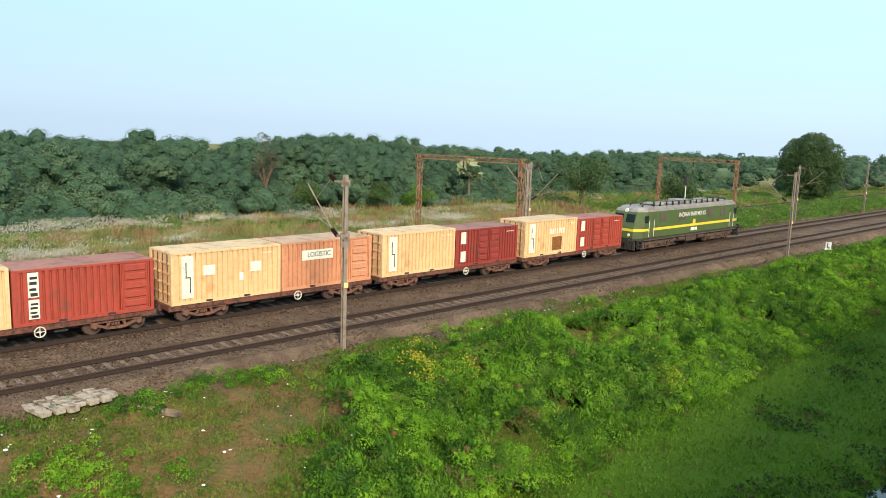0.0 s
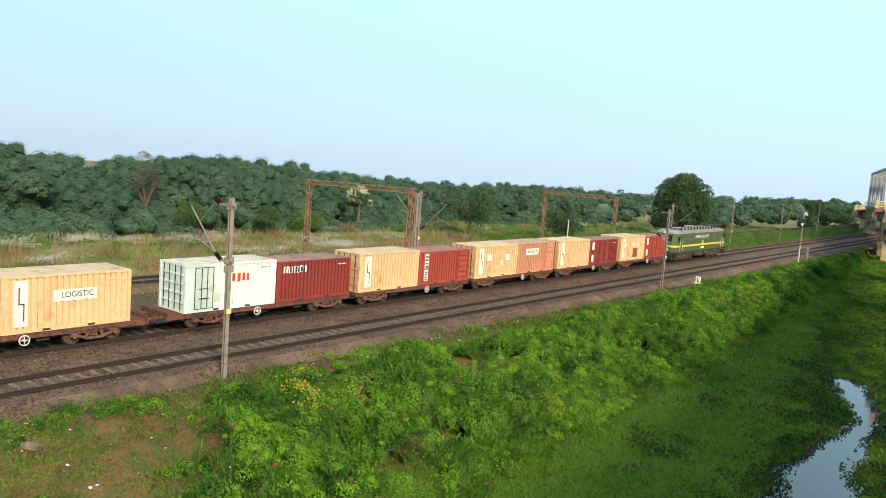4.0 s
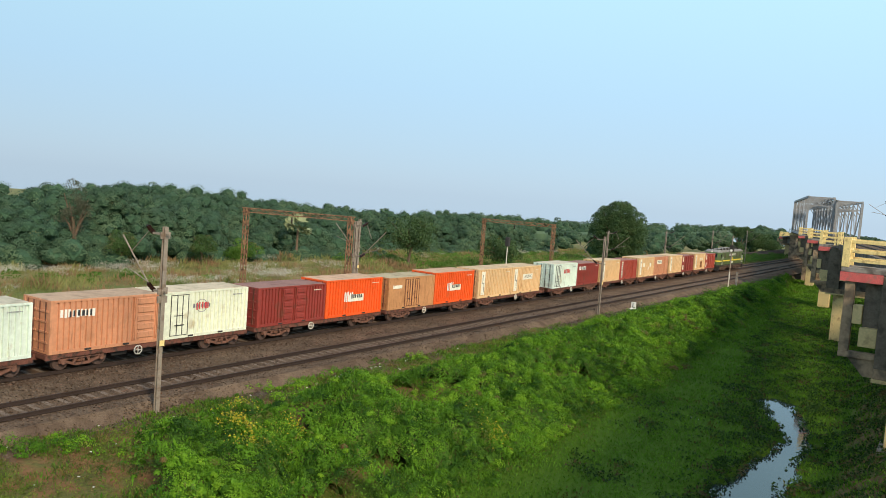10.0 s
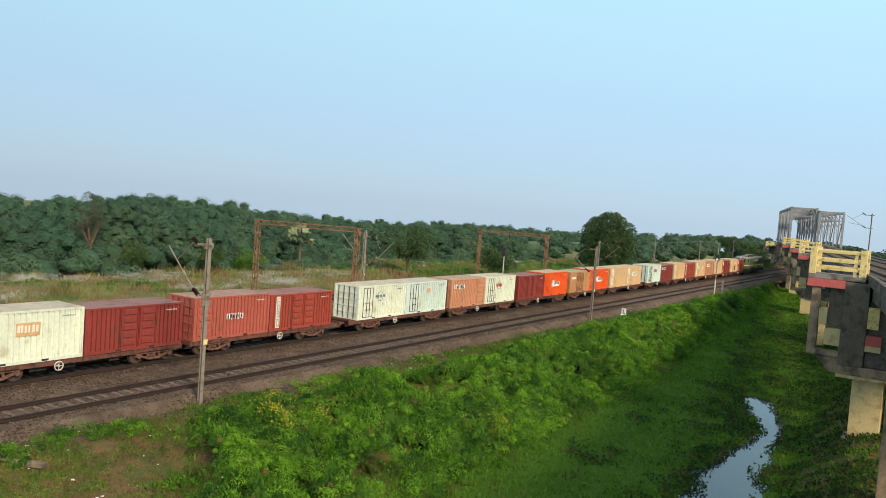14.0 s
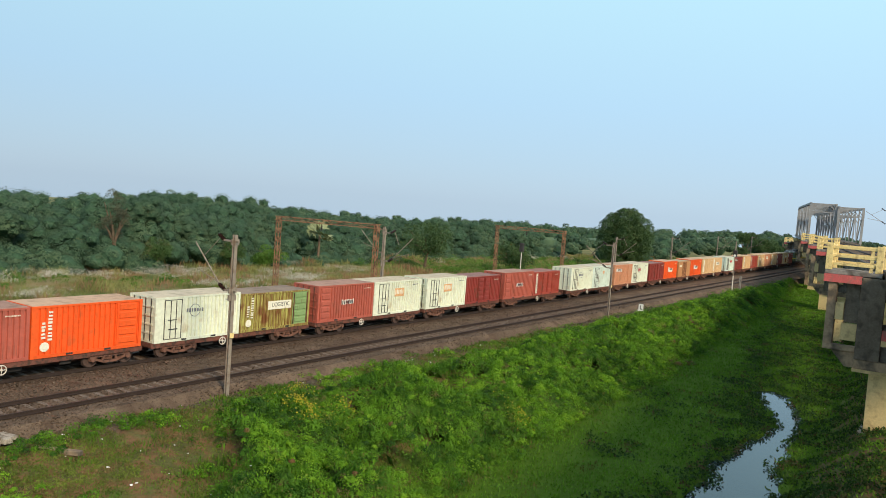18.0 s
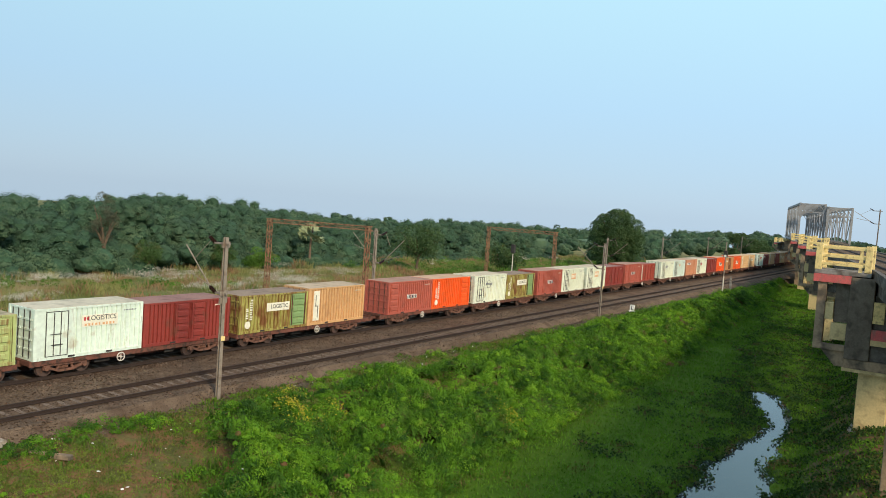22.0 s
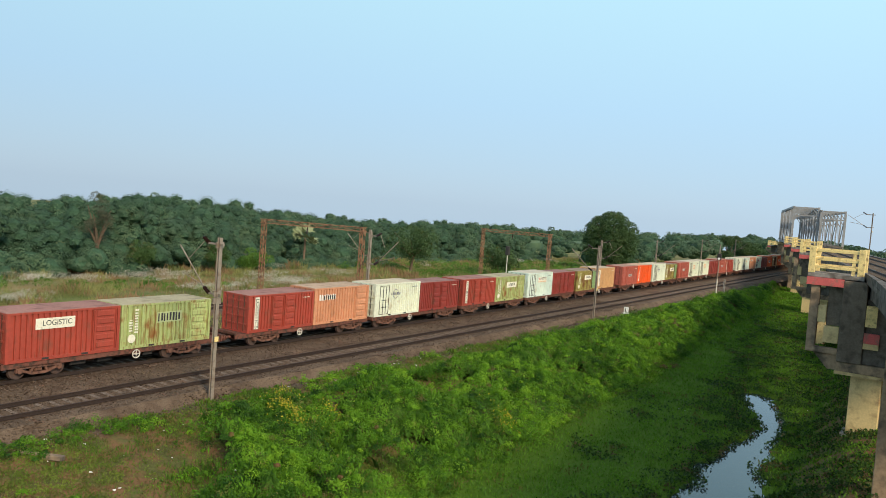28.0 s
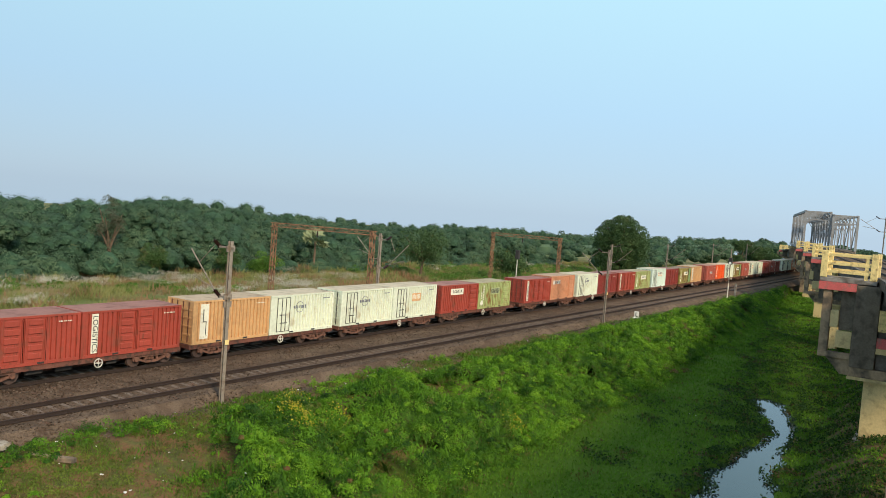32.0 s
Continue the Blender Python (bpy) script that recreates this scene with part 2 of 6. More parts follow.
def box(bm, x0, x1, y0, y1, z0, z1, m=None):
    vs = [bm.verts.new((x, y, z)) for z in (z0, z1) for y in (y0, y1) for x in (x0, x1)]
    if m is not None:
        for v in vs:
            v.co = m @ v.co
    for f in ((0, 2, 3, 1), (4, 5, 7, 6), (0, 1, 5, 4), (2, 6, 7, 3), (0, 4, 6, 2), (1, 3, 7, 5)):
        bm.faces.new([vs[i] for i in f])
    return vs


def boxes(*items):
    bm = bmesh.new()
    for it in items:
        box(bm, *it)
    return bm


def bevelled(bm, w):
    bmesh.ops.bevel(bm, geom=bm.edges[:], offset=w, segments=1, affect='EDGES')
    return bm


def bar(bm, a, b, w, d=None):
    """A square bar from a to b."""
    a, b = Vector(a), Vector(b)
    v = b - a
    q = v.to_track_quat('Z', 'Y').to_matrix().to_4x4()
    d = d or w
    return box(bm, -w / 2, w / 2, -d / 2, d / 2, 0, v.length, Matrix.Translation(a) @ q)


def tube(bm, a, b, r0, r1=None, seg=10, caps=True):
    a, b = Vector(a), Vector(b)
    v = b - a
    q = Matrix.Translation(a) @ v.to_track_quat('Z', 'Y').to_matrix().to_4x4()
    r1 = r0 if r1 is None else r1
    lo = [bm.verts.new(q @ Vector((r0 * math.cos(2 * math.pi * i / seg), r0 * math.sin(2 * math.pi * i / seg), 0))) for i in range(seg)]
    hi = [bm.verts.new(q @ Vector((r1 * math.cos(2 * math.pi * i / seg), r1 * math.sin(2 * math.pi * i / seg), v.length))) for i in range(seg)]
    for i in range(seg):
        bm.faces.new((lo[i], lo[(i + 1) % seg], hi[(i + 1) % seg], hi[i]))
    if caps:
        bm.faces.new(lo[::-1])
        bm.faces.new(hi)


def smoothstep(a, b, x):
    t = np.clip((x - a) / (b - a), 0, 1)
    return t * t * (3 - 2 * t)


def lattice(x, y, seed):
    """Repeatable random values in 0..1 on whole numbers."""
    h = np.sin(x * 127.1 + y * 311.7 + seed * 74.7) * 43758.5453
    return h - np.floor(h)


def vnoise(x, y, scale, seed=0, octaves=3):
    """Value noise in -1..1 over arrays."""
    x, y = np.asarray(x, float) / scale, np.asarray(y, float) / scale
    total, amp, norm = 0.0, 1.0, 0.0
    for o in range(octaves):
        xi, yi = np.floor(x), np.floor(y)
        fx, fy = x - xi, y - yi
        fx, fy = fx * fx * (3 - 2 * fx), fy * fy * (3 - 2 * fy)
        s = seed + o * 13
        v = (lattice(xi, yi, s) * (1 - fx) + lattice(xi + 1, yi, s) * fx) * (1 - fy) + (lattice(xi, yi + 1, s) * (1 - fx) + lattice(xi + 1, yi + 1, s) * fx) * fy
        total, norm = total + amp * (2 * v - 1), norm + amp
        x, y, amp = x * 2.03, y * 2.03, amp * 0.5
    return total / norm


# ---- the land ----
Y_A, Y_B, Y_C = 32.8, 38.3, 53.3     # centre lines of the three tracks
FLOOR = -2.6                         # bottom of the ditch
WATER = -2.75


def toe(x):
    return 19.0 - 1.7 * smoothstep(34, 23, x) + 0.085 * np.maximum(x - 62, 0) + 0.9 * vnoise(x, 0 * x, 14, 5)


POND = [(62.2, 11.2, 1.35), (59.0, 10.2, 1.25), (56.0, 9.1, 0.9), (52.6, 8.3, 0.6), (49.5, 8.5, 0.75), (46.5, 8.75, 1.15), (43.5, 8.7, 1.35), (40.5, 8.2, 1.8), (37.0, 7.6, 2.1), (30.0, 6.8, 2.5), (22.0, 6.0, 2.7)]


def water_depth(x, y):
    """How far inside the pond a place lies (above 0: water)."""
    best = -9 + 0 * x
    for (ax, ay, aw), (bx, by, bw) in zip(POND, POND[1:]):
        u = np.clip(((x - ax) * (bx - ax) + (y - ay) * (by - ay)) / ((bx - ax) ** 2 + (by - ay) ** 2), 0, 1)
        d = np.hypot(x - ax - u * (bx - ax), y - ay - u * (by - ay))
        best = np.maximum(best, 1 - d / (aw + u * (bw - aw)))
    return best + 0.34 * vnoise(x, y, 1.5, 9) + 0.16 * vnoise(x, y, 0.5, 10) - 0.08


def land(x, y):
    x, y = np.asarray(x, float), np.asarray(y, float)
    t = toe(x)
    top = 29.4 - 0.012 * np.maximum(x - 40, 0)
    top = np.maximum(top, t + 1.5)
    s = np.clip((y - t) / (top - t), 0, 1)
    s = s * s * (3 - 2 * s) * 0.6 + s * 0.4
    z = FLOOR + (-0.62 - FLOOR) * s
    z = z + 0.16 * vnoise(x, y, 2.5, 1) * smoothstep(30.2, 28.5, y) + 0.1 * vnoise(x, y, 0.8, 2) * smoothstep(30.2, 28.5, y)
    z = z - 0.45 * smoothstep(-0.15, 0.12, water_depth(x, y)) * (y < 16)
    z = np.where(y > 42, -0.62 - 0.6 * smoothstep(42, 45, y) + 0.45 * smoothstep(47, 50, y) - 0.4 * smoothstep(58, 62, y) + 0.12 * vnoise(x, y, 4, 3) * smoothstep(59, 62, y), z)
    z = z + 2.2 * smoothstep(6.6, 2.6, y - 0.05 * (x - 45)) * (y < 14)
    return z - 0.028 * np.maximum(np.hypot(x, y) - 150, 0) * smoothstep(40, 75, y)


def axis(parts):
    out = []
    for a, b, step in parts:
        out += list(np.arange(a, b, step))
    return np.array(out + [parts[-1][1]])


gx = axis([(-3000, -400, 200), (-400, -40, 20), (-40, 5, 3), (5, 75, 0.5), (75, 180, 1.25), (180, 420, 12), (420, 3500, 160)])
gy = axis([(-3000, -200, 200), (-200, -10, 10), (-10, 31, 0.5), (31, 62, 1.0), (62, 130, 4), (130, 400, 30), (400, 4000, 200)])
GX, GY = np.meshgrid(gx, gy)
GZ = land(GX, GY)
nx = len(gx)
quads = (np.arange(len(gy) - 1)[:, None] * nx + np.arange(nx - 1)[None, :]).ravel()
ground = new("ground", mesh_from("ground", np.stack([GX.ravel(), GY.ravel(), GZ.ravel()], 1).tolist(), np.stack([quads, quads + 1, quads + nx + 1, quads + nx], 1).tolist(), M["soil"], True))
tagged(ground, "grassy land with a ditch, an embankment and bare brown soil", "ground", kind="structure")

water = new("water", mesh_from("water", [(5, -2, WATER), (75, -2, WATER), (75, 17, WATER), (5, 17, WATER)], [(0, 1, 2, 3)], M["water"]))
tagged(water, "still shallow ditch water reflecting the pale sky", "water", kind="structure")


# ---- tracks ----
def bed(name, y0, y1, x0, x1, top, label):
    prof = [(y0 - 1.3, top - 0.75), (y0, top), (y1, top), (y1 + 1.3, top - 0.75)]
    xs = np.concatenate([np.arange(x0, 0, 20), np.arange(0, 180, 2), np.arange(180, x1 + 1, 20)])
    v, f = [], []
    for x in xs:
        for k, (y, z) in enumerate(prof):
            w = 0.22 * float(vnoise(x, k * 9.0, 3, 4)) if k in (0, 3) else 0.12 * float(vnoise(x, k * 9.0, 2.3, 4))
            v.append((x, y + w, z))
    for i in range(len(xs) - 1):
        for k in range(3):
            a = i * 4 + k
            f.append((a, a + 4, a + 5, a + 1))
    return tagged(new(name, mesh_from(name, v, f, M["ballast"])), label, "ballast", kind="structure")


bed("ballast_bed", Y_A - 1.9, Y_B + 2.2, -420, 520, -0.21, "brown-grey crushed stone ballast under two tracks")
bed("ballast_bed", Y_C - 1.8, Y_C + 1.8, -420, 520, -0.41, "weedy stone ballast under a side track")


def rail_mesh(x0, x1):
    prof = [(-0.07, -0.17), (0.07, -0.17), (0.07, -0.15), (0.012, -0.13), (0.012, -0.045), (0.036, -0.035), (0.036, 0), (-0.036, 0), (-0.036, -0.035), (-0.012, -0.045), (-0.012, -0.13), (-0.07, -0.15)]
    n = len(prof)
    v = [(x, y, z) for x in (x0, x1) for y, z in prof]
    return mesh_from("rail", v, [(i, (i + 1) % n, n + (i + 1) % n, n + i) for i in range(n)], M["rail"])


def sleeper_mesh():
    bm = bmesh.new()
    prof = [(-0.125, -0.21), (0.125, -0.21), (0.10, 0), (-0.10, 0)]
    st = [(-1.37, -0.12), (-0.95, -0.03), (-0.6, 0.0), (0.0, -0.025), (0.6, 0.0), (0.95, -0.03), (1.37, -0.12)]
    rows = [[bm.verts.new((x, y, z + (dz if z == 0 else 0))) for x, z in prof] for y, dz in st]
    for a, b in zip(rows, rows[1:]):
        for i in range(4):
            bm.faces.new((a[i], a[(i + 1) % 4], b[(i + 1) % 4], b[i]))
    bm.faces.new(rows[0])
    bm.faces.new(rows[-1][::-1])
    me = bpy.data.meshes.new("sleeper")
    bm.to_mesh(me)
    bm.free()
    me.materials.append(M["sleeper"])
    return me


RAIL, SLEEPER = rail_mesh(-420, 520), sleeper_mesh()


def track(y, z, label):
    t = thing("track", label, "railway track", (0, y, z), kind="structure")
    for s in (-0.873, 0.873):
        part("rail", RAIL, None, t).location = (0, s, 0)
    return t


track_a = track(Y_A, 0, "rusty-sided broad gauge rails on concrete sleepers")
track_b = track(Y_B, 0, "rusty broad gauge rails under the passing train")
track_c = track(Y_C, -0.2, "rusty side track rails half hidden by weeds")


def far_sleepers(tr, x0, x1):
    """Sleepers too far off to be told apart, in one mesh."""
    base = np.array([v.co for v in SLEEPER.vertices])
    fs = [tuple(p.vertices) for p in SLEEPER.polygons]
    v, f = [], []
    for i, x in enumerate(np.arange(x0, x1, 0.65)):
        v += (base + (x, 0, -0.185)).tolist()
        f += [tuple(k + i * len(base) for k in q) for q in fs]
    ob = part("sleepers", mesh_from("sleepers", v, f, M["sleeper"]), None, tr)
    ob["kind"] = "stuff"


# ---- overhead line masts ----
def mast(x, y, height, lean_x=0.0, arm=1, wide=0.19, name_label="grey steel overhead line mast with bracket arm and insulators"):
    t = thing("overhead_line_mast", name_label, "mast", (x, y, -0.75))
    top = Vector((lean_x, 0, height))
    # rolled steel section: two flanges and a web in one closed outline
    w, d, th = wide * 0.5, wide * 0.48, 0.016
    prof = [(-w, -d), (w, -d), (w, -d + 2 * th), (th, -d + 2 * th), (th, d - 2 * th), (w, d - 2 * th), (w, d), (-w, d), (-w, d - 2 * th), (-th, d - 2 * th), (-th, -d + 2 * th), (-w, -d + 2 * th)]
    n = len(prof)
    v = [(px + k * lean_x, py, k * height) for k in (0, 1) for px, py in prof]
    f = [(k, (k + 1) % n, n + (k + 1) % n, n + k) for k in range(n)] + [tuple(range(n, 2 * n))]
    part("post", mesh_from("post", v, f, M["mast"]), None, t)
    for z in (0.62, 0.665, 0.955):
        bm = bmesh.new()
        c = top * z
        bar(bm, c + Vector((-0.24, 0, 0)), c + Vector((0.24, 0, 0)), 0.08, 0.3)
        part("clamp", bm, M["mast"], t)
    part("number_plate", boxes((-0.12, 0.12, -0.16, -0.135, 3.15, 3.4)), M["yellow"], t, "small yellow plate")
    d = arm
    c1, c2 = top * 0.96, top * 0.66
    bm = bmesh.new()
    bar(bm, c1 + Vector((0, -0.3 * d, 0)), c1 + Vector((-0.05, 0.75 * d, 0)), 0.09)
    part("bracket", bm, M["mast"], t)
    bm = bmesh.new()
    bar(bm, c2 + Vector((0, -0.25 * d, 0)), c2 + Vector((0, 0.6 * d, 0)), 0.09)
    part("bracket", bm, M["mast"], t)
    for c, name in ((c1 + Vector((-0.05, 0.75 * d, 0.02)), "insulator"), (c2 + Vector((0, 0.6 * d, 0)), "insulator")):
        bm = bmesh.new()
        e = c + Vector((0, 0.45 * d, 0.12 if c is c1 else 0.28))
        for k in range(5):
            p0 = c.lerp(e, k / 5)
            tube(bm, p0, c.lerp(e, (k + 0.55) / 5), 0.11, 0.06, 8)
        tube(bm, c, e, 0.045, seg=6)
        part(name, bm, M["insulator"], t, "dark brown porcelain insulator")
    bm = bmesh.new()
    tip = Vector((0, 3.0 * d, height * 0.925))
    tube(bm, c2 + Vector((0, 1.0 * d, 0.25)), tip, 0.035, seg=6)
    tube(bm, c1 + Vector((0, 1.1 * d, 0.1)), c2.lerp(tip, 0.65) + Vector((0, 0.35, 0.12)), 0.02, seg=6)
    tube(bm, c2 + Vector((0, 1.0 * d, 0.3)), Vector((0, 2.7 * d, height * 0.76)), 0.025, seg=6)
    part("cantilever_arm", bm, M["mast"], t)
    return t


M["insulator"] = material("insulator_glaze", (0.035, 0.016, 0.013), 0.25, var=0.2, scale=5)
mast(26.22, 30.3, 8.35, 0.0)
mast(76.0, 30.3, 7.8)
mast(104.7, 41.4, 7.5, arm=-1)
mast(52.1, 41.4, 8.05, 0.0, arm=-1)
mast(61.6, 49.0, 7.75, 0.0, wide=0.2)


# ---- portals over the side track ----
def lattice_column(bm, base, top, w=0.36):
    base, top = Vector(base), Vector(top)
    n = 9
    for sx in (-1, 1):
        for sy in (-1, 1):
            o = Vector((sx * w / 2, sy * w / 2, 0))
            bar(bm, base + o, top + o, 0.06)
    for i in range(n):
        a, b = base.lerp(top, i / n), base.lerp(top, (i + 1) / n)
        for s in (-1, 1):
            k = 1 if i % 2 else -1
            bar(bm, a + Vector((-k * w / 2, s * w / 2, 0)), b + Vector((k * w / 2, s * w / 2, 0)), 0.045)
            bar(bm, a + Vector((s * w / 2, -k * w / 2, 0)), b + Vector((s * w / 2, k * w / 2, 0)), 0.045)


def portal(far, near, zt):
    t = thing("line_portal", "rusty lattice steel portal spanning a side track", "portal", (near[0], near[1], -1.1))
    d = Vector((far[0] - near[0], far[1] - near[1], 0))
    h = zt + 1.1
    for o in (Vector((0, 0, 0)), d):
        bm = bmesh.new()
        lattice_column(bm, o, o + Vector((0, 0, h)))
        part("column", bm, M["rust"], t)
    bm = bmesh.new()
    u = d.normalized()
    a, b = -u * 0.3 + Vector((0, 0, h)), d + u * 0.3 + Vector((0, 0, h))
    for dz in (0, -0.38):
        for s in (-0.2, 0.2):
            bar(bm, a + Vector((s, 0, dz)), b + Vector((s, 0, dz)), 0.07)
    n = 14
    for i in range(n):
        p, q = a.lerp(b, i / n), a.lerp(b, (i + 1) / n)
        z0, z1 = (0, -0.38) if i % 2 else (-0.38, 0)
        for s in (-0.2, 0.2):
            bar(bm, p + Vector((s, 0, z0)), q + Vector((s, 0, z1)), 0.045)
        bar(bm, p + Vector((-0.2, 0, 0)), q + Vector((0.2, 0, 0)), 0.04)
    part("beam", bm, M["rust"], t)
    bm = bmesh.new()
    c = a.lerp(b, 0.55)
    tube(bm, c + Vector((0, 0, -1.1)), c + Vector((0, 0, -0.45)), 0.05, seg=6)
    for k in range(3):
        tube(bm, c + Vector((0, 0, -1.0 + 0.15 * k)), c + Vector((0, 0, -0.92 + 0.15 * k)), 0.12, 0.07, 8)
    part("insulator", bm, M["insulator"], t)


portal((55.7, 58.0), (59.0, 47.9), 7.25)
portal((100.5, 58.5), (102.5, 48.5), 6.95)


# ---- the train ----
def corrugated(x0, x1, z0, z1, y, depth, pitch, sign, mat):
    """A trapezoidally ribbed panel in the plane y, from x0 to x1."""
    n = max(1, round((x1 - x0) / pitch))
    p = (x1 - x0) / n
    xs, ys = [], []
    for i in range(n):
        a = x0 + i * p
        xs += [a, a + 0.60 * p, a + 0.66 * p, a + 0.94 * p]
        ys += [y, y, y - sign * depth, y - sign * depth]
    xs.append(x1)
    ys.append(y)
    v = [(px, py, z) for z in (z0, z1) for px, py in zip(xs, ys)]
    k = len(xs)
    f = [(i, i + 1, k + i + 1, k + i) if sign < 0 else (i + 1, i, k + i, k + i + 1) for i in range(k - 1)]
    return mesh_from("panel", v, f, mat)


def container_paint(name, col, dirt, amount):
    """Sun-bleached paint with stains, and rust that runs down in streaks."""
    m = material(name, col, 0.55, var=0.16, scale=0.6, fine=9, dirt=dirt, dirt_amount=0.35 * amount, per_object=0.07)
    N, L = m.node_tree.nodes, m.node_tree.links
    b = N["Principled BSDF"]
    src = b.inputs["Base Color"].links[0].from_socket
    tc, mp, n = N.new("ShaderNodeTexCoord"), N.new("ShaderNodeMapping"), N.new("ShaderNodeTexNoise")
    mp.inputs["Scale"].default_value = (11.0, 11.0, 0.8)
    oi, sh = N.new("ShaderNodeObjectInfo"), N.new("ShaderNodeVectorMath")
    sh.operation = 'SCALE'
    sh.inputs[0].default_value = (40, 40, 40)
    L.new(oi.outputs["Random"], sh.inputs["Scale"])
    L.new(sh.outputs[0], mp.inputs["Location"])
    L.new(tc.outputs["Object"], mp.inputs["Vector"])
    L.new(mp.outputs[0], n.inputs["Vector"])
    n.inputs["Scale"].default_value, n.inputs["Detail"].default_value = 1.0, 6
    r = N.new("ShaderNodeMapRange")
    r.inputs["From Min"].default_value, r.inputs["From Max"].default_value = 0.66 - 0.16 * amount, 0.80 - 0.12 * amount
    r.inputs["To Max"].default_value = 0.85
    L.new(n.outputs["Fac"], r.inputs["Value"])
    mx = N.new("ShaderNodeMix")
    mx.data_type = 'RGBA'
    L.new(r.outputs[0], mx.inputs[0])
    L.new(src, mx.inputs[6])
    mx.inputs[7].default_value = (0.5 * dirt[0] + 0.06, 0.5 * dirt[1] + 0.015, 0.5 * dirt[2] + 0.005, 1)
    L.new(mx.outputs[2], b.inputs["Base Color"])
    return m


CL, CW = 6.058, 2.438
TALL, LOW = 2.591, 2.44
paint, roof_paint = {}, {}
for key, col, dirt, amount, roof in (
        ("red", (0.36, 0.058, 0.036), (0.22, 0.065, 0.04), 0.6, (0.33, 0.17, 0.14)), ("dark_red", (0.27, 0.040, 0.030), (0.17, 0.055, 0.035), 0.6, (0.30, 0.17, 0.145)),
        ("dull_red", (0.44, 0.105, 0.07), (0.30, 0.09, 0.06), 0.5, (0.40, 0.24, 0.18)), ("salmon", (0.58, 0.26, 0.14), (0.42, 0.19, 0.10), 0.45, (0.46, 0.32, 0.22)),
        ("tan", (0.64, 0.36, 0.16), (0.44, 0.24, 0.11), 0.4, (0.47, 0.36, 0.25)), ("rust_tan", (0.52, 0.25, 0.105), (0.38, 0.17, 0.07), 0.7, (0.42, 0.34, 0.22)), ("yellow", (0.72, 0.475, 0.245), (0.52, 0.28, 0.11), 0.3, (0.58, 0.43, 0.27)),
        ("orange", (0.82, 0.105, 0.014), (0.55, 0.11, 0.03), 0.15, (0.55, 0.36, 0.24)), ("white", (0.74, 0.76, 0.60), (0.46, 0.37, 0.22), 0.25, (0.55, 0.46, 0.33)),
        ("pale", (0.68, 0.77, 0.67), (0.44, 0.38, 0.26), 0.25, (0.56, 0.50, 0.38)), ("olive", (0.40, 0.37, 0.10), (0.20, 0.085, 0.026), 1.55, (0.27, 0.20, 0.15)),
        ("green", (0.40, 0.46, 0.18), (0.26, 0.11, 0.03), 1.0, (0.40, 0.34, 0.22)),
        ("sage", (0.22, 0.33, 0.13), (0.22, 0.16, 0.08), 0.3, (0.3, 0.3, 0.2))):
    paint[key] = container_paint(key + "_container_paint", col, dirt, amount)
    roof_paint[key] = material(key + "_dusty_roof", tuple(min(0.8, 1.08 * c) for c in roof), 0.9, var=0.16, scale=0.6, dirt=tuple(0.7 * c for c in roof), dirt_amount=0.4, per_object=0.05)
M["black"] = material("black_marking", (0.025, 0.025, 0.03), 0.7, var=0.1, scale=4)
M["cream_label"] = material("aged_white_label", (0.80, 0.76, 0.62), 0.65, var=0.12, scale=2.5, dirt=(0.55, 0.42, 0.27), dirt_amount=0.25)
M["red_mark"] = material("red_marking", (0.55, 0.05, 0.05), 0.7, var=0.15, scale=4)
M["orange_mark"] = material("faded_orange_marking", (0.68, 0.38, 0.18), 0.7, var=0.2, scale=3)
M["rust_patch"] = material("brown_rust_patch", (0.26, 0.11, 0.04), 0.9, var=0.35, scale=2.5, dirt=(0.14, 0.06, 0.03), dirt_amount=0.6)



def text_mesh(body, size, mat, depth=0.005):
    c = bpy.data.curves.new("lettering", "FONT")
    c.body, c.size, c.extrude, c.align_x, c.align_y = body, size, depth, 'CENTER', 'CENTER'
    ob = bpy.data.objects.new("lettering", c)
    scene.collection.objects.link(ob)
    dg = bpy.context.evaluated_depsgraph_get()
    me = bpy.data.meshes.new_from_object(ob.evaluated_get(dg))
    bpy.data.objects.remove(ob)
    me.materials.clear()
    me.materials.append(mat)
    return me


def plate(t, name, x0, x1, z0, z1, mat, lift=0.0, label=""):
    """A thin painted patch on the near side."""
    y = -CW / 2 + 0.018 - lift
    return part(name, boxes((x0, x1, y - 0.006, y + 0.006, z0, z1)), mat, t, label)


def bars(t, x0, x1, z0, z1, n, mat, vertical=True, lift=0.008, seed=1, label=""):
    """Plain bars in place of unreadable writing."""
    r = random.Random(seed)
    items, y = [], -CW / 2 + 0.018 - lift
    for k in range(n):
        if vertical:
            a = x0 + (x1 - x0) * (k + 0.12 * r.random()) / n
            b = a + (x1 - x0) / n * r.uniform(0.4, 0.75)
            items.append((a, b, y - 0.005, y + 0.005, z0 + (z1 - z0) * 0.12 * r.random(), z1 - (z1 - z0) * 0.15 * r.random()))
        else:
            a = z0 + (z1 - z0) * (k + 0.1 * r.random()) / n
            items.append((x0 + (x1 - x0) * 0.15 * r.random(), x1 - (x1 - x0) * 0.15 * r.random(), y - 0.005, y + 0.005, a, a + (z1 - z0) / n * r.uniform(0.4, 0.7)))
    ob = part("marking", boxes(*items), mat, t, label or "plain painted bars of worn lettering")
    ob["kind"] = "stuff"
    return ob


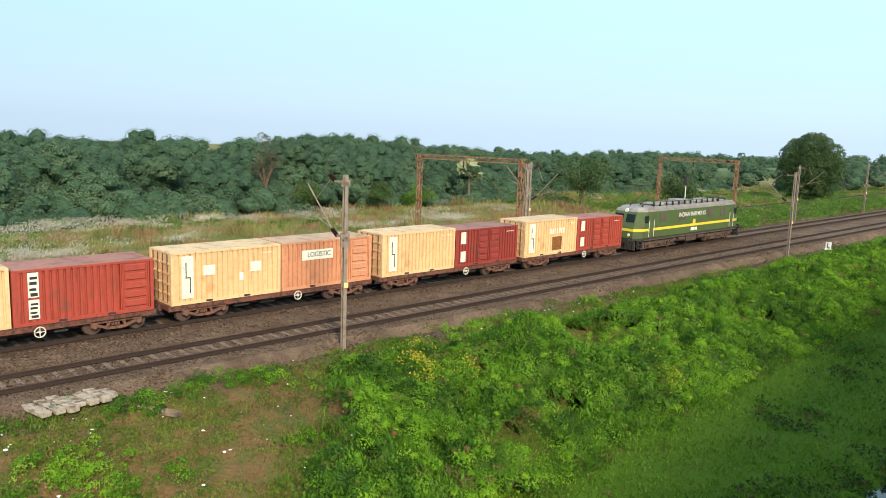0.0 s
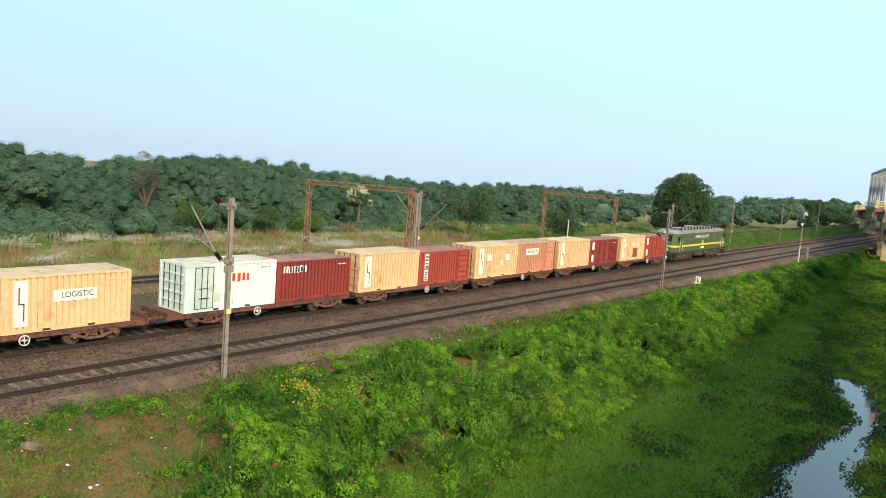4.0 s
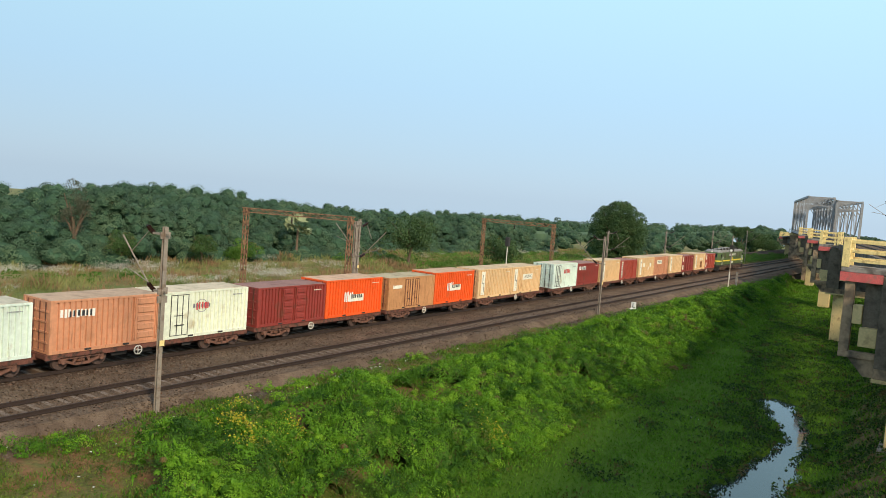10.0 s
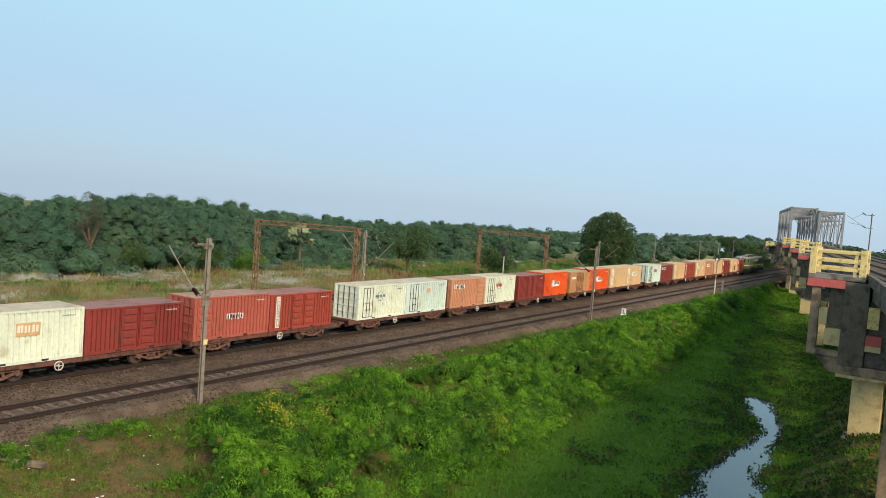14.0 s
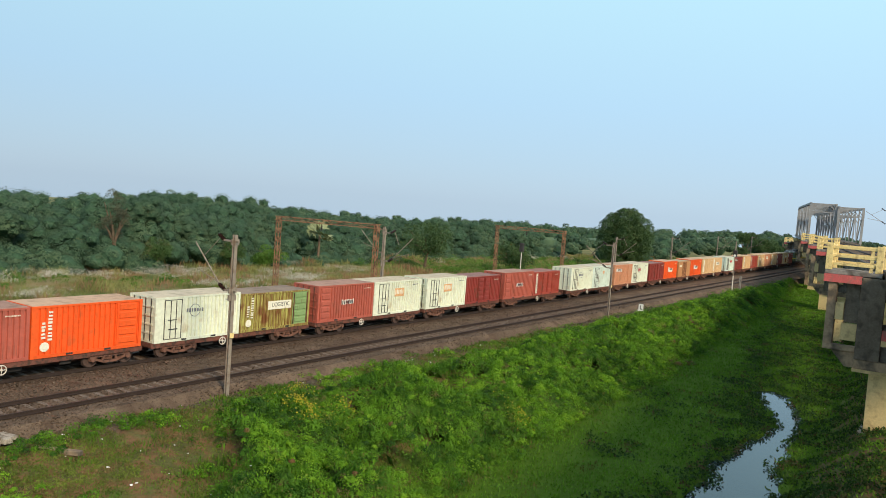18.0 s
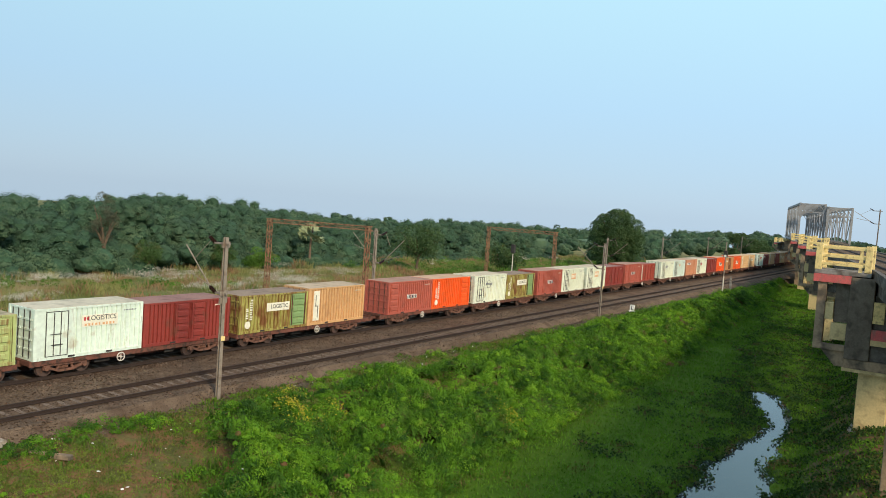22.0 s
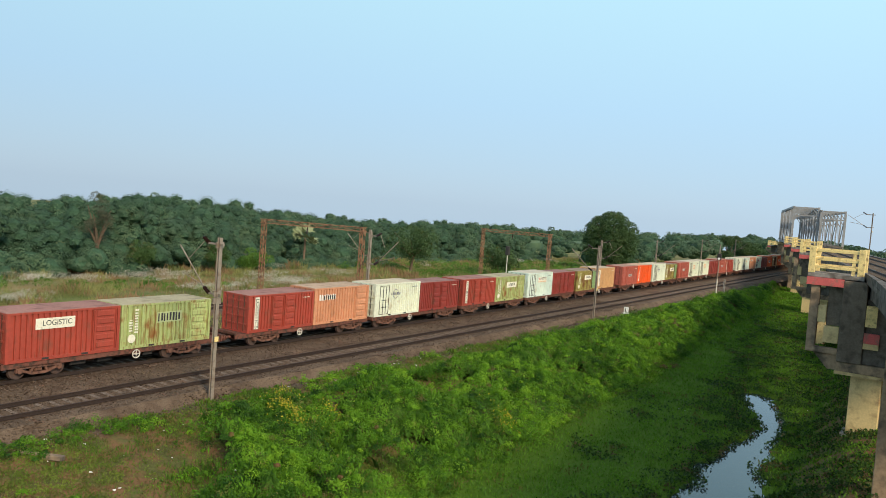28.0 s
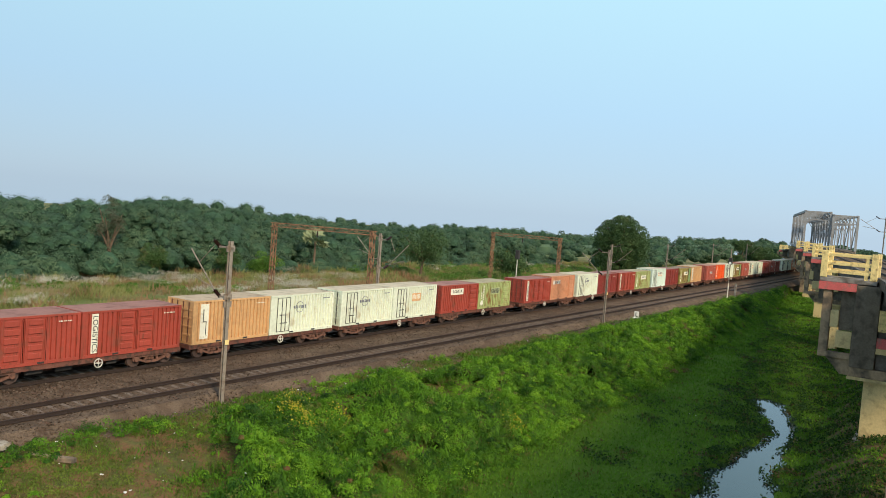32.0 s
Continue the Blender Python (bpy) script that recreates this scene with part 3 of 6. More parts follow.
def lettering(t, body, x, z, size, mat, turn=0, stretch=1.0, lift=0.01):
    ob = part("lettering", text_mesh(body, size, mat), None, t, "lettering " + body)
    ob.matrix_basis = pose(x, -CW / 2 + 0.018 - lift, z, 90, 0, 0) @ pose(0, 0, 0, 0, 0, turn) @ Matrix.Diagonal((stretch, 1, 1, 1))
    return ob


def mark(t, kind, h, seed):
    hl = CL / 2
    y = -CW / 2
    if kind == "strip":            # white strip with a stepped dark line
        plate(t, "label_strip", -hl + 0.55, -hl + 1.15, 0.3, h - 0.2, M["cream_label"], label="aged white strip label")
        part("marking", boxes((-hl + 0.74, -hl + 0.79, y, y + 0.012, 1.35, h - 0.5), (-hl + 0.74, -hl + 1.0, y, y + 0.012, 1.30, 1.35), (-hl + 0.95, -hl + 1.0, y, y + 0.012, 0.55, 1.30)), M["black"], t, "dark stepped line")
    elif kind == "strip_bars":
        for z0, z1 in ((1.22, h - 0.14), (0.28, 1.12)):
            plate(t, "label_strip", -hl + 0.62, -hl + 1.05, z0, z1, M["cream_label"], label="white strip label")
            bars(t, -hl + 0.66, -hl + 1.0, z0 + 0.05, z1 - 0.05, 4, M["black"], False, seed=seed)
    elif kind == "strip_text":
        plate(t, "label_strip", -hl + 0.55, -hl + 0.92, 0.22, h - 0.14, M["cream_label"], label="white strip label")
        lettering(t, "LOGISTICS", -hl + 0.735, h / 2 + 0.02, 0.40, M["black"], -90, 1.02)
    elif kind == "two_blocks":
        plate(t, "label_strip", -hl + 0.5, -hl + 0.95, 1.5, h - 0.16, M["cream_label"])
        plate(t, "label_strip", -hl + 0.5, -hl + 0.95, 0.3, 1.0, M["cream_label"])
    elif kind in ("panel", "panel_low", "panel_end"):
        x0 = {"panel": -1.75, "panel_low": -0.75, "panel_end": -1.6}[kind]
        z0 = 1.55 if kind != "panel_low" else 1.3
        plate(t, "label_panel", x0, x0 + 2.05, z0, z0 + 0.55, M["cream_label"], label="white label panel")
        lettering(t, "LOGISTIC", x0 + 1.12, z0 + 0.29, 0.38, M["black"], 0, 0.95)
    elif kind == "white_text":
        plate(t, "label_panel", -0.55, 1.5, 1.5, 2.1, M["cream_label"])
        lettering(t, "LOGISTICS", 0.6, 1.92, 0.36, M["black"], 0, 0.95)
        bars(t, -0.45, -0.1, 1.8, 2.02, 2, M["red_mark"], seed=seed)
        bars(t, -0.4, 1.4, 1.53, 1.68, 9, M["orange_mark"], seed=seed + 1)
    elif kind == "bars_mid":
        bars(t, -0.55, 0.85, 1.12, 1.52, 8, M["white"], seed=seed)
        bars(t, -0.5, 0.8, 1.16, 1.45, 6, M["black"], lift=0.012, seed=seed + 5)
    elif kind == "bars_left":
        bars(t, -2.55, -0.7, 1.7, 2.15, 9, M["white"], seed=seed)
        bars(t, -2.1, -0.8, 1.74, 2.08, 6, M["black"], lift=0.012, seed=seed + 5)
    elif kind == "bars_dark":
        plate(t, "label_panel", -0.75, 0.9, 1.3, 1.9, M["pale_patch"])
        bars(t, -0.7, 0.85, 1.35, 1.85, 8, M["black"], seed=seed)
    elif kind == "red_bars":
        bars(t, -0.35, 1.25, 1.5, 2.0, 5, M["red_mark"], seed=seed)
    elif kind == "logo_panel":
        plate(t, "label_panel", -0.75, 0.95, 1.0, 1.5, M["cream_label"], label="white logo panel")
        bars(t, -1.15, -0.2, 0.98, 1.75, 5, M["white"], lift=0.012, seed=seed)
        bars(t, -0.4, 0.8, 1.2, 1.52, 6, M["black"], lift=0.014, seed=seed + 2)
    elif kind == "ring":           # round arc with small bars across it
        c, n, v = Vector((-0.35, y + 0.006, 1.72)), 20, []
        for k in range(n - 2):
            a = 2 * math.pi * k / n + 0.5
            v += [c + Vector((r * math.cos(a), dy, r * math.sin(a))) for r, dy in ((0.345, 0), (0.375, 0), (0.375, 0.012), (0.345, 0.012))]
        f = [(i * 4 + k, i * 4 + (k + 1) % 4, i * 4 + 4 + (k + 1) % 4, i * 4 + 4 + k) for i in range(n - 3) for k in range(4)]
        bm = mesh_from("emblem_ring", v, f, M["grey_mark"])
        part("emblem_ring", bm, M["grey_mark"], t, "thin grey ring emblem")
        bars(t, -0.95, 0.3, 1.62, 1.86, 7, M["grey_mark"], lift=0.012, seed=seed, label="grey bars of a painted emblem")
    elif kind == "red_ring":
        mark(t, "ring", h, seed)
        bars(t, -0.75, 0.2, 1.5, 1.95, 5, M["red_mark"], lift=0.016, seed=seed + 4)
    elif kind == "orange_square":
        plate(t, "label_panel", -0.45, 0.75, 1.35, 2.0, M["orange_mark"], label="faded orange square")
        bars(t, -0.4, 0.7, 1.5, 1.9, 6, M["cream_label"], seed=seed)
    elif kind == "small_orange":
        plate(t, "label_panel", 0.0, 0.5, 1.65, 2.0, M["orange_mark"])
    elif kind in ("dcm", "dcm_panel", "dcm_dark"):
        bars(t, -hl + 0.5, -hl + 0.72, 0.95, h - 0.75, 5, M["cream_label"], False, seed=seed)
        bars(t, -hl + 0.82, -hl + 1.06, 0.85, h - 0.22, 9, M["cream_label"], False, seed=seed + 1)
        bm = bmesh.new()
        tube(bm, (-hl + 0.68, y + 0.018, 0.55), (-hl + 0.68, y + 0.002, 0.55), 0.24, seg=16)
        part("badge", bm, M["cream_label"], t, "round pale badge")
        if kind == "dcm_panel":
            mark(t, "panel_low", h, seed)
        if kind == "dcm_dark":
            mark(t, "bars_dark", h, seed)
    elif kind == "rust_panel":
        mark(t, "strip", h, seed)
        plate(t, "rust_panel", 0.1, 1.25, 0.3, 1.3, M["rust_patch"], label="rust-brown repair panel")
        bars(t, -0.2, 1.6, 1.5, 1.95, 7, M["cream_label"], seed=seed)
    elif kind == "patches":
        mark(t, "strip", h, seed)
        for px, pz in ((-1.35, 1.35), (1.25, 1.3)):
            plate(t, "label_patch", px, px + 0.62, pz, pz + 0.5, M["cream_label"])
        plate(t, "label_patch", 0.62, 0.84, 0.9, 1.3, M["white"])
    elif kind == "strip_panel":
        mark(t, "strip", h, seed)
        mark(t, "panel_low", h, seed)
    elif kind == "door_label":
        plate(t, "label_panel", -2.5, -1.35, 1.6, 1.85, M["cream_label"])


M["pale_patch"] = material("pale_green_patch", (0.42, 0.46, 0.24), 0.7, var=0.2, scale=2)
M["grey_mark"] = material("grey_marking", (0.17, 0.17, 0.20), 0.7, var=0.15, scale=4)
built_body = {}


def container(colour, style, kind="", seed=1):
    """A 20 ft container with its origin at the middle of its underside; the -y side faces the viewer."""
    h = LOW if colour in ("red", "dark_red", "olive", "green") or style == "narrowdoor" else TALL
    m = paint[colour]
    word = {"pale": "pale bluish white", "dull_red": "faded dull red", "olive": "rust-streaked olive green", "rust_tan": "rust-stained tan", "green": "faded rust-stained green", "white": "creamy white"}.get(colour, colour.replace("_", " "))
    look_of = {"plain": "plain corrugated sides", "sidedoor": "double side doors", "enddoor": "a side door", "locker": "a dark-framed side door", "startdoor": "a ribbed side door", "narrowdoor": "narrow double side doors"}[style]
    label = f"{word} steel freight container with {look_of}"
    key = (colour, style)
    if key in built_body:
        t = copy_thing(built_body[key], Matrix())
    else:
        t = container_body(m, roof_paint[colour], style, h, M["dark"] if colour in ("white", "pale") else M["underframe"], paint["sage"] if colour == "olive" else m)
        built_body[key] = t
        t = copy_thing(t, Matrix())
    tagged(t, label, "container", "containers on the train")
    if kind:
        mark(t, kind, h, seed)
    if style != "narrowdoor":
        bars(t, 1.85, 2.6, h - 0.40, h - 0.33, 8, M["cream_label"] if colour not in ("white", "pale") else M["grey_mark"], lift=0.034, seed=seed + 9)
    return t


def container_body(m, roof, style, CH, rods, door_paint):
    t = thing("container", "", "container")
    hl, hw = CL / 2, CW / 2
    for sx in (-1, 1):
        for sy in (-1, 1):
            x, y = sx * (hl - 0.08), sy * (hw - 0.08)
            part("corner_post", boxes((x - 0.08, x + 0.08, y - 0.08, y + 0.08, 0, CH)), m, t)
    for sy in (-1, 1):
        y = sy * (hw - 0.06)
        part("bottom_rail", boxes((-hl + 0.16, hl - 0.16, y - 0.06, y + 0.06, 0.0, 0.16)), m, t)
        part("top_rail", boxes((-hl + 0.16, hl - 0.16, y - 0.06, y + 0.06, CH - 0.1, CH)), m, t)
    # no hollow is cut: a dark box gives each pocket its inner shade
    for xx in (-1.05, 1.05):
        part("fork_pocket", boxes((xx - 0.18, xx + 0.18, -hw - 0.004, -hw + 0.05, 0.025, 0.13)), M["dark"], t, "dark box drawn for the shaded fork pocket opening")
    x0, x1 = -hl + 0.16, hl - 0.16
    y = -(hw - 0.025)
    z0, z1 = 0.16, CH - 0.1
    part("back_panel", corrugated(x0, x1, z0, z1, hw - 0.025, 0.04, 0.28, 1, m), m, t)
    spans = {"plain": [(x0, x1, "c")], "sidedoor": [(x0, -1.0, "c"), (-1.0, 0.15, "d"), (0.15, 1.3, "d"), (1.3, x1, "c")],
             "narrowdoor": [(x0, -0.95, "f"), (-0.95, 0.0, "l"), (0.0, 0.95, "l"), (0.95, x1, "f")],
             "enddoor": [(x0, 1.45, "c"), (1.45, x1, "d")],
             "locker": [(x0, x0 + 0.42, "f"), (x0 + 0.42, x0 + 1.62, "l"), (x0 + 1.62, x0 + 1.8, "f"), (x0 + 1.8, x1, "c")],
             "startdoor": [(x0, x0 + 1.3, "d"), (x0 + 1.3, x1, "c")]}[style]
    for a, b, k in spans:
        if k == "c":
            part("side_panel", corrugated(a, b, z0, z1, y, 0.085, 0.28, -1, m), m, t)
        elif k == "f":
            part("side_panel", boxes((a, b, y, y + 0.04, z0, z1)), m, t)
        elif k == "d":
            d = part("side_door", boxes((a + 0.03, b - 0.03, y + 0.01, y + 0.05, z0, z1)), door_paint, t)
            n = 5
            for fx in (0.07, 0.93):
                xx = a + (b - a) * fx
                part("lock_rod", boxes((xx - 0.02, xx + 0.02, y - 0.06, y + 0.006, z0 + 0.03, z1 - 0.05)), rods if door_paint is not m else door_paint, d)
            for i in range(n):
                za, zb = z0 + 0.14 + i * (z1 - z0 - 0.1) / n, z0 + 0.02 + (i + 1) * (z1 - z0 - 0.1) / n
                bm = bevelled(boxes((a + 0.22, b - 0.22, y - 0.05, y + 0.008, za, zb)), 0.025)
                part("door_panel", bm, door_paint, d)
        else:
            d = part("side_door", boxes((a + 0.02, b - 0.02, y - 0.01, y + 0.04, z0, z1)), m, t)
            part("door_frame", boxes((a + 0.02, a + 0.048, y - 0.045, y - 0.01, z0, z1 - 0.06), (b - 0.048, b - 0.02, y - 0.045, y - 0.01, z0, z1 - 0.06), (a + 0.06, b - 0.06, y - 0.04, y - 0.01, z1 - 0.09, z1 - 0.06), (a + 0.06, b - 0.06, y - 0.04, y - 0.01, z0, z0 + 0.03)), rods, d, "dark door seal")
            for fx in (0.36, 0.66):
                xx = a + (b - a) * fx
                part("lock_rod", boxes((xx - 0.014, xx + 0.014, y - 0.055, y - 0.012, z0 + 0.05, z1 - 0.12)), rods, d, "dark lock rod")
            part("handle", boxes((a + 0.3, b - 0.3, y - 0.06, y - 0.03, z0 + 0.55, z0 + 0.6), (a + 0.25, b - 0.35, y - 0.06, y - 0.03, z0 + 1.1, z0 + 1.13)), rods, d)
    part("roof", boxes((-hl + 0.05, hl - 0.05, -hw + 0.05, hw - 0.05, CH - 0.04, CH + 0.012)), roof, t, "dust-covered roof sheet")
    part("floor", boxes((-hl + 0.16, hl - 0.16, -hw + 0.12, hw - 0.12, 0.03, 0.1)), M["dark"], t)
    for sx in (-1, 1):
        xe = sx * (hl - 0.07)
        part("end_sill", boxes((xe - 0.06, xe + 0.06, -hw + 0.16, hw - 0.16, 0, 0.16)), m, t)
        part("end_header", boxes((xe - 0.06, xe + 0.06, -hw + 0.16, hw - 0.16, CH - 0.1, CH)), m, t)
    xe = -hl + 0.04
    for sy in (-1, 1):
        a, b = sorted((sy * 0.01, sy * (hw - 0.17)))
        d = part("end_door", boxes((xe, xe + 0.05, a, b, 0.16, CH - 0.1)), m, t)
        for fy in (0.25, 0.75):
            yy = a + (b - a) * fy
            part("lock_rod", boxes((xe - 0.05, xe - 0.01, yy - 0.022, yy + 0.022, 0.1, CH - 0.08)), rods, d)
        for zz in (0.55, 1.05, 1.55, 2.05):
            part("door_rib", boxes((xe - 0.045, xe, a + 0.06, b - 0.06, zz - 0.05, zz + 0.05)), m, d)
    part("end_panel", boxes((hl - 0.09, hl - 0.04, -hw + 0.16, hw - 0.16, 0.16, CH - 0.1)), m, t)
    return t


FLOOR_Z = 0.88      # wagon deck above the rails
PAIR, GAP, UNIT_GAP = 12.2, 0.85, 3.05


def bogie_side(bm, y, s):
    """Cast side frame with its two sloping arms."""
    for a, b, w in (((-1.0, 0.50), (-0.35, 0.26), 0.19), ((-0.35, 0.26), (0.35, 0.26), 0.17), ((0.35, 0.26), (1.0, 0.50), 0.19), ((-1.15, 0.60), (1.15, 0.60), 0.18), ((-0.42, 0.30), (-0.30, 0.6), 0.12), ((0.30, 0.6), (0.42, 0.30), 0.12)):
        bar(bm, (a[0], y, a[1]), (b[0], y, b[1]), w, 0.12)
    for x in (-1, 1):
        tube(bm, (x, y - 0.10 * s, 0.45), (x, y + 0.16 * s, 0.45), 0.13, seg=10)
        box(bm, x - 0.16, x + 0.16, y - 0.08, y + 0.08, 0.36, 0.62)
    for x in (-0.12, 0, 0.12):
        tube(bm, (x, y, 0.36), (x, y, 0.58), 0.05, seg=6)


def wheel_mesh():
    bm = bmesh.new()
    for s in (-1, 1):
        tube(bm, (0, s * 0.80, 0.0), (0, s * 0.93, 0.0), 0.43, 0.42, 20)
        tube(bm, (0, s * 0.78, 0.0), (0, s * 0.80, 0.0), 0.455, 0.455, 20)
    tube(bm, (0, -1.05, 0), (0, 1.05, 0), 0.09, seg=8)
    me = bpy.data.meshes.new("wheelset")
    bm.to_mesh(me)
    bm.free()
    me.materials.append(M["wheel"])
    return me


WHEEL = wheel_mesh()
wagon_built = {}


def wagon(end, turned):
    """A low flat wagon; origin on the rails under its middle. end: -1 or 1 where a longer platform end sticks out, else 0."""
    if (end, turned) in wagon_built:
        return copy_thing(wagon_built[(end, turned)], Matrix())
    t = thing("flat_wagon", "rust-brown low container flat wagon on two bogies", "wagon", group="wagons of the train")
    x0, x1 = -6.1 - (1.0 if end < 0 else 0.12), 6.1 + (1.0 if end > 0 else 0.12)
    for s in (-1, 1):
        bm = boxes((x0, x1, s * 1.1 - 0.06, s * 1.1 + 0.06, 0.60, FLOOR_Z - 0.004), (x0 + 2.8, x1 - 2.8, s * 0.45 - 0.06, s * 0.45 + 0.06, 0.34, 0.62))
        part("side_sill", bm, M["underframe"], t)
    for x in np.linspace(x0 + 0.09, x1 - 0.09, 9):
        part("cross_member", boxes((x - 0.09, x + 0.09, -1.04, 1.04, 0.64, FLOOR_Z - 0.02)), M["underframe"], t)
    part("centre_sill", boxes((x0 - 0.1, x1 + 0.1, -0.22, 0.22, 0.5, 0.8)), M["underframe"], t)
    for s in (-1, 1):
        xe = x0 if s < 0 else x1
        c = bmesh.new()
        ext = 0.95 if end == s else 0.45
        tube(c, (xe, 0, 0.66), (xe + s * ext, 0, 0.66), 0.08, seg=8)
        box(c, xe + s * ext - 0.15, xe + s * ext + 0.15, -0.16, 0.16, 0.52, 0.8)
        part("coupler", c, M["dark"], t)
        if end == s:
            p = boxes((xe - s * 0.05 - 0.05, xe - s * 0.05 + 0.05, -1.25, 1.25, 0.62, 1.02))
            for yy in (-0.75, 0.75):
                tube(p, (xe, yy, 0.72), (xe + s * 0.45, yy, 0.72), 0.09, seg=8)
                tube(p, (xe + s * 0.45, yy, 0.72), (xe + s * 0.5, yy, 0.72), 0.2, seg=10)
            part("buffer_beam", p, M["underframe"], t)
            part("end_platform", boxes((min(xe, xe - s * 1.0), max(xe, xe - s * 1.0), -1.1, 1.1, FLOOR_Z - 0.06, FLOOR_Z - 0.012)), M["underframe"], t)
    for bx in (-4.35, 4.35):
        b = bmesh.new()
        for s in (-1, 1):
            bogie_side(b, s * 1.07, s)
        box(b, -0.2, 0.2, -1.0, 1.0, 0.35, 0.6)
        ob = part("bogie", b, M["bogie"], t)
        ob.location = (bx, 0, 0)
        for wx in (-1, 1):
            part("wheelset", WHEEL, None, ob).location = (wx, 0, 0.43)
    # brake gear, and a white hand wheel on the near side
    for name, bx in (("brake_cylinder", (-1.0, -0.1, -0.8, -0.4, 0.28, 0.6)), ("air_reservoir", (-2.6, -1.7, -0.9, -0.45, 0.32, 0.6)), ("brake_lever", (1.7, 2.3, -0.95, -0.85, 0.36, 0.58))):
        part(name, bevelled(boxes(bx), 0.05 if name != "brake_lever" else 0.02), M["dark"], t)
    hw = bmesh.new()
    n, R = 20, 0.225
    c = Vector((-1.3 if turned else 1.05, -1.24, 0.56))
    ring = [c + Vector((R * math.cos(2 * math.pi * i / n), 0, R * math.sin(2 * math.pi * i / n))) for i in range(n)]
    for i in range(n):
        tube(hw, ring[i], ring[(i + 1) % n], 0.03, seg=6)
    for i in range(0, n, 5):
        tube(hw, c, ring[i], 0.022, seg=6)
    tube(hw, c + Vector((0, -0.03, 0)), c + Vector((0, 0.16, 0)), 0.06, seg=8)
    part("hand_wheel", hw, M["worn_white"], t, "white painted hand brake wheel")
    wagon_built[(end, turned)] = t
    return t


M["worn_white"] = material("worn_white_paint", (0.62, 0.56, 0.48), 0.7, var=0.2, scale=4)
M["bogie"] = material("rusty_cast_bogie", (0.175, 0.086, 0.060), 0.85, var=0.35, scale=2.5, dirt=(0.09, 0.05, 0.04), dirt_amount=0.5)

# wagon by wagon from the locomotive: (rear container, front container)
LOAD = [
    (("yellow", "plain", "rust_panel"), ("red", "sidedoor", "two_blocks")), (("yellow", "plain", "strip"), ("dark_red", "sidedoor", "two_blocks")),
    (("yellow", "plain", "patches"), ("salmon", "enddoor", "panel")), (("yellow", "plain", "strip"), ("red", "enddoor", "strip_bars")),
    (("pale", "locker", "red_bars"), ("dark_red", "plain", "bars_left")),
    (("yellow", "plain", "strip"), ("yellow", "plain", "strip_panel")), (("rust_tan", "narrowdoor", "door_label"), ("orange", "plain", "logo_panel")),
    (("dark_red", "sidedoor", ""), ("orange", "plain", "logo_panel")), (("salmon", "enddoor", "bars_left"), ("white", "locker", "red_ring")),
    (("white", "locker", "ring"), ("pale", "locker", "small_orange")),
    (("dull_red", "startdoor", "bars_mid"), ("red", "sidedoor", "strip_text")), (("white", "locker", "orange_square"), ("dark_red", "sidedoor", "")),
    (("dull_red", "startdoor", "bars_mid"), ("white", "locker", "orange_square")), (("white", "locker", "ring"), ("olive", "enddoor", "dcm_panel")),
    (("dull_red", "startdoor", "bars_mid"), ("orange", "enddoor", "dcm")),
    (("olive", "enddoor", "dcm_panel"), ("tan", "plain", "strip")), (("pale", "locker", "white_text"), ("dark_red", "sidedoor", "")),
    (("red", "sidedoor", "strip_text"), ("green", "enddoor", "dcm_panel")), (("white", "locker", "ring"), ("dark_red", "sidedoor", "")),
    (("red", "sidedoor", "strip_text"), ("salmon", "enddoor", "bars_left")),
    (("red", "enddoor", "panel_end"), ("green", "enddoor", "dcm_dark")), (("white", "locker", "ring"), ("white", "locker", "orange_square")),
    (("tan", "plain", "strip"), ("white", "locker", "ring")), (("red", "sidedoor", ""), ("red", "sidedoor", "strip_text")),
    (("dark_red", "sidedoor", ""), ("yellow", "plain", "strip"))]
TURNED = {5, 7, 8, 9, 10, 12, 13, 14, 15, 17, 18, 19, 20}     # wagons whose hand wheel sits behind the middle

# left end of the first wagon's load along the track, by time
LEAD = [(0.0, 47.10), (4.0, 80.77), (8.0, 114.67), (12.0, 148.87), (16.0, 183.38), (20.0, 218.26), (24.0, 253.55), (28.0, 289.28), (32.0, 325.50)]
moving = []      # (thing, offset of its origin from the lead, y, z)


def place(ob, dx, y, z):
    ob.matrix_basis = pose(LEAD[0][1] + dx, y, z)
    moving.append((ob, dx, y, z))


for k, (rear, front) in enumerate(LOAD):
    left = -k * (PAIR + GAP) - (k // 5) * (UNIT_GAP - GAP)
    end = -1 if k % 5 == 4 else (1 if k % 5 == 0 and k else 0)
    place(wagon(end, k + 1 in TURNED), left + PAIR / 2, Y_B, 0)
    place(container(*rear, seed=2 * k + 1), left + CL / 2, Y_B, FLOOR_Z)
    place(container(*front, seed=2 * k + 2), left + PAIR - CL / 2, Y_B, FLOOR_Z)
for pattern in built_body.values():
    for ob in (*pattern.children_recursive, pattern):
        bpy.data.objects.remove(ob)


def motions():
    for ob, dx, y, z in moving:
        walk(ob, [(t, pose(s + dx, y, z)) for t, s in LEAD])


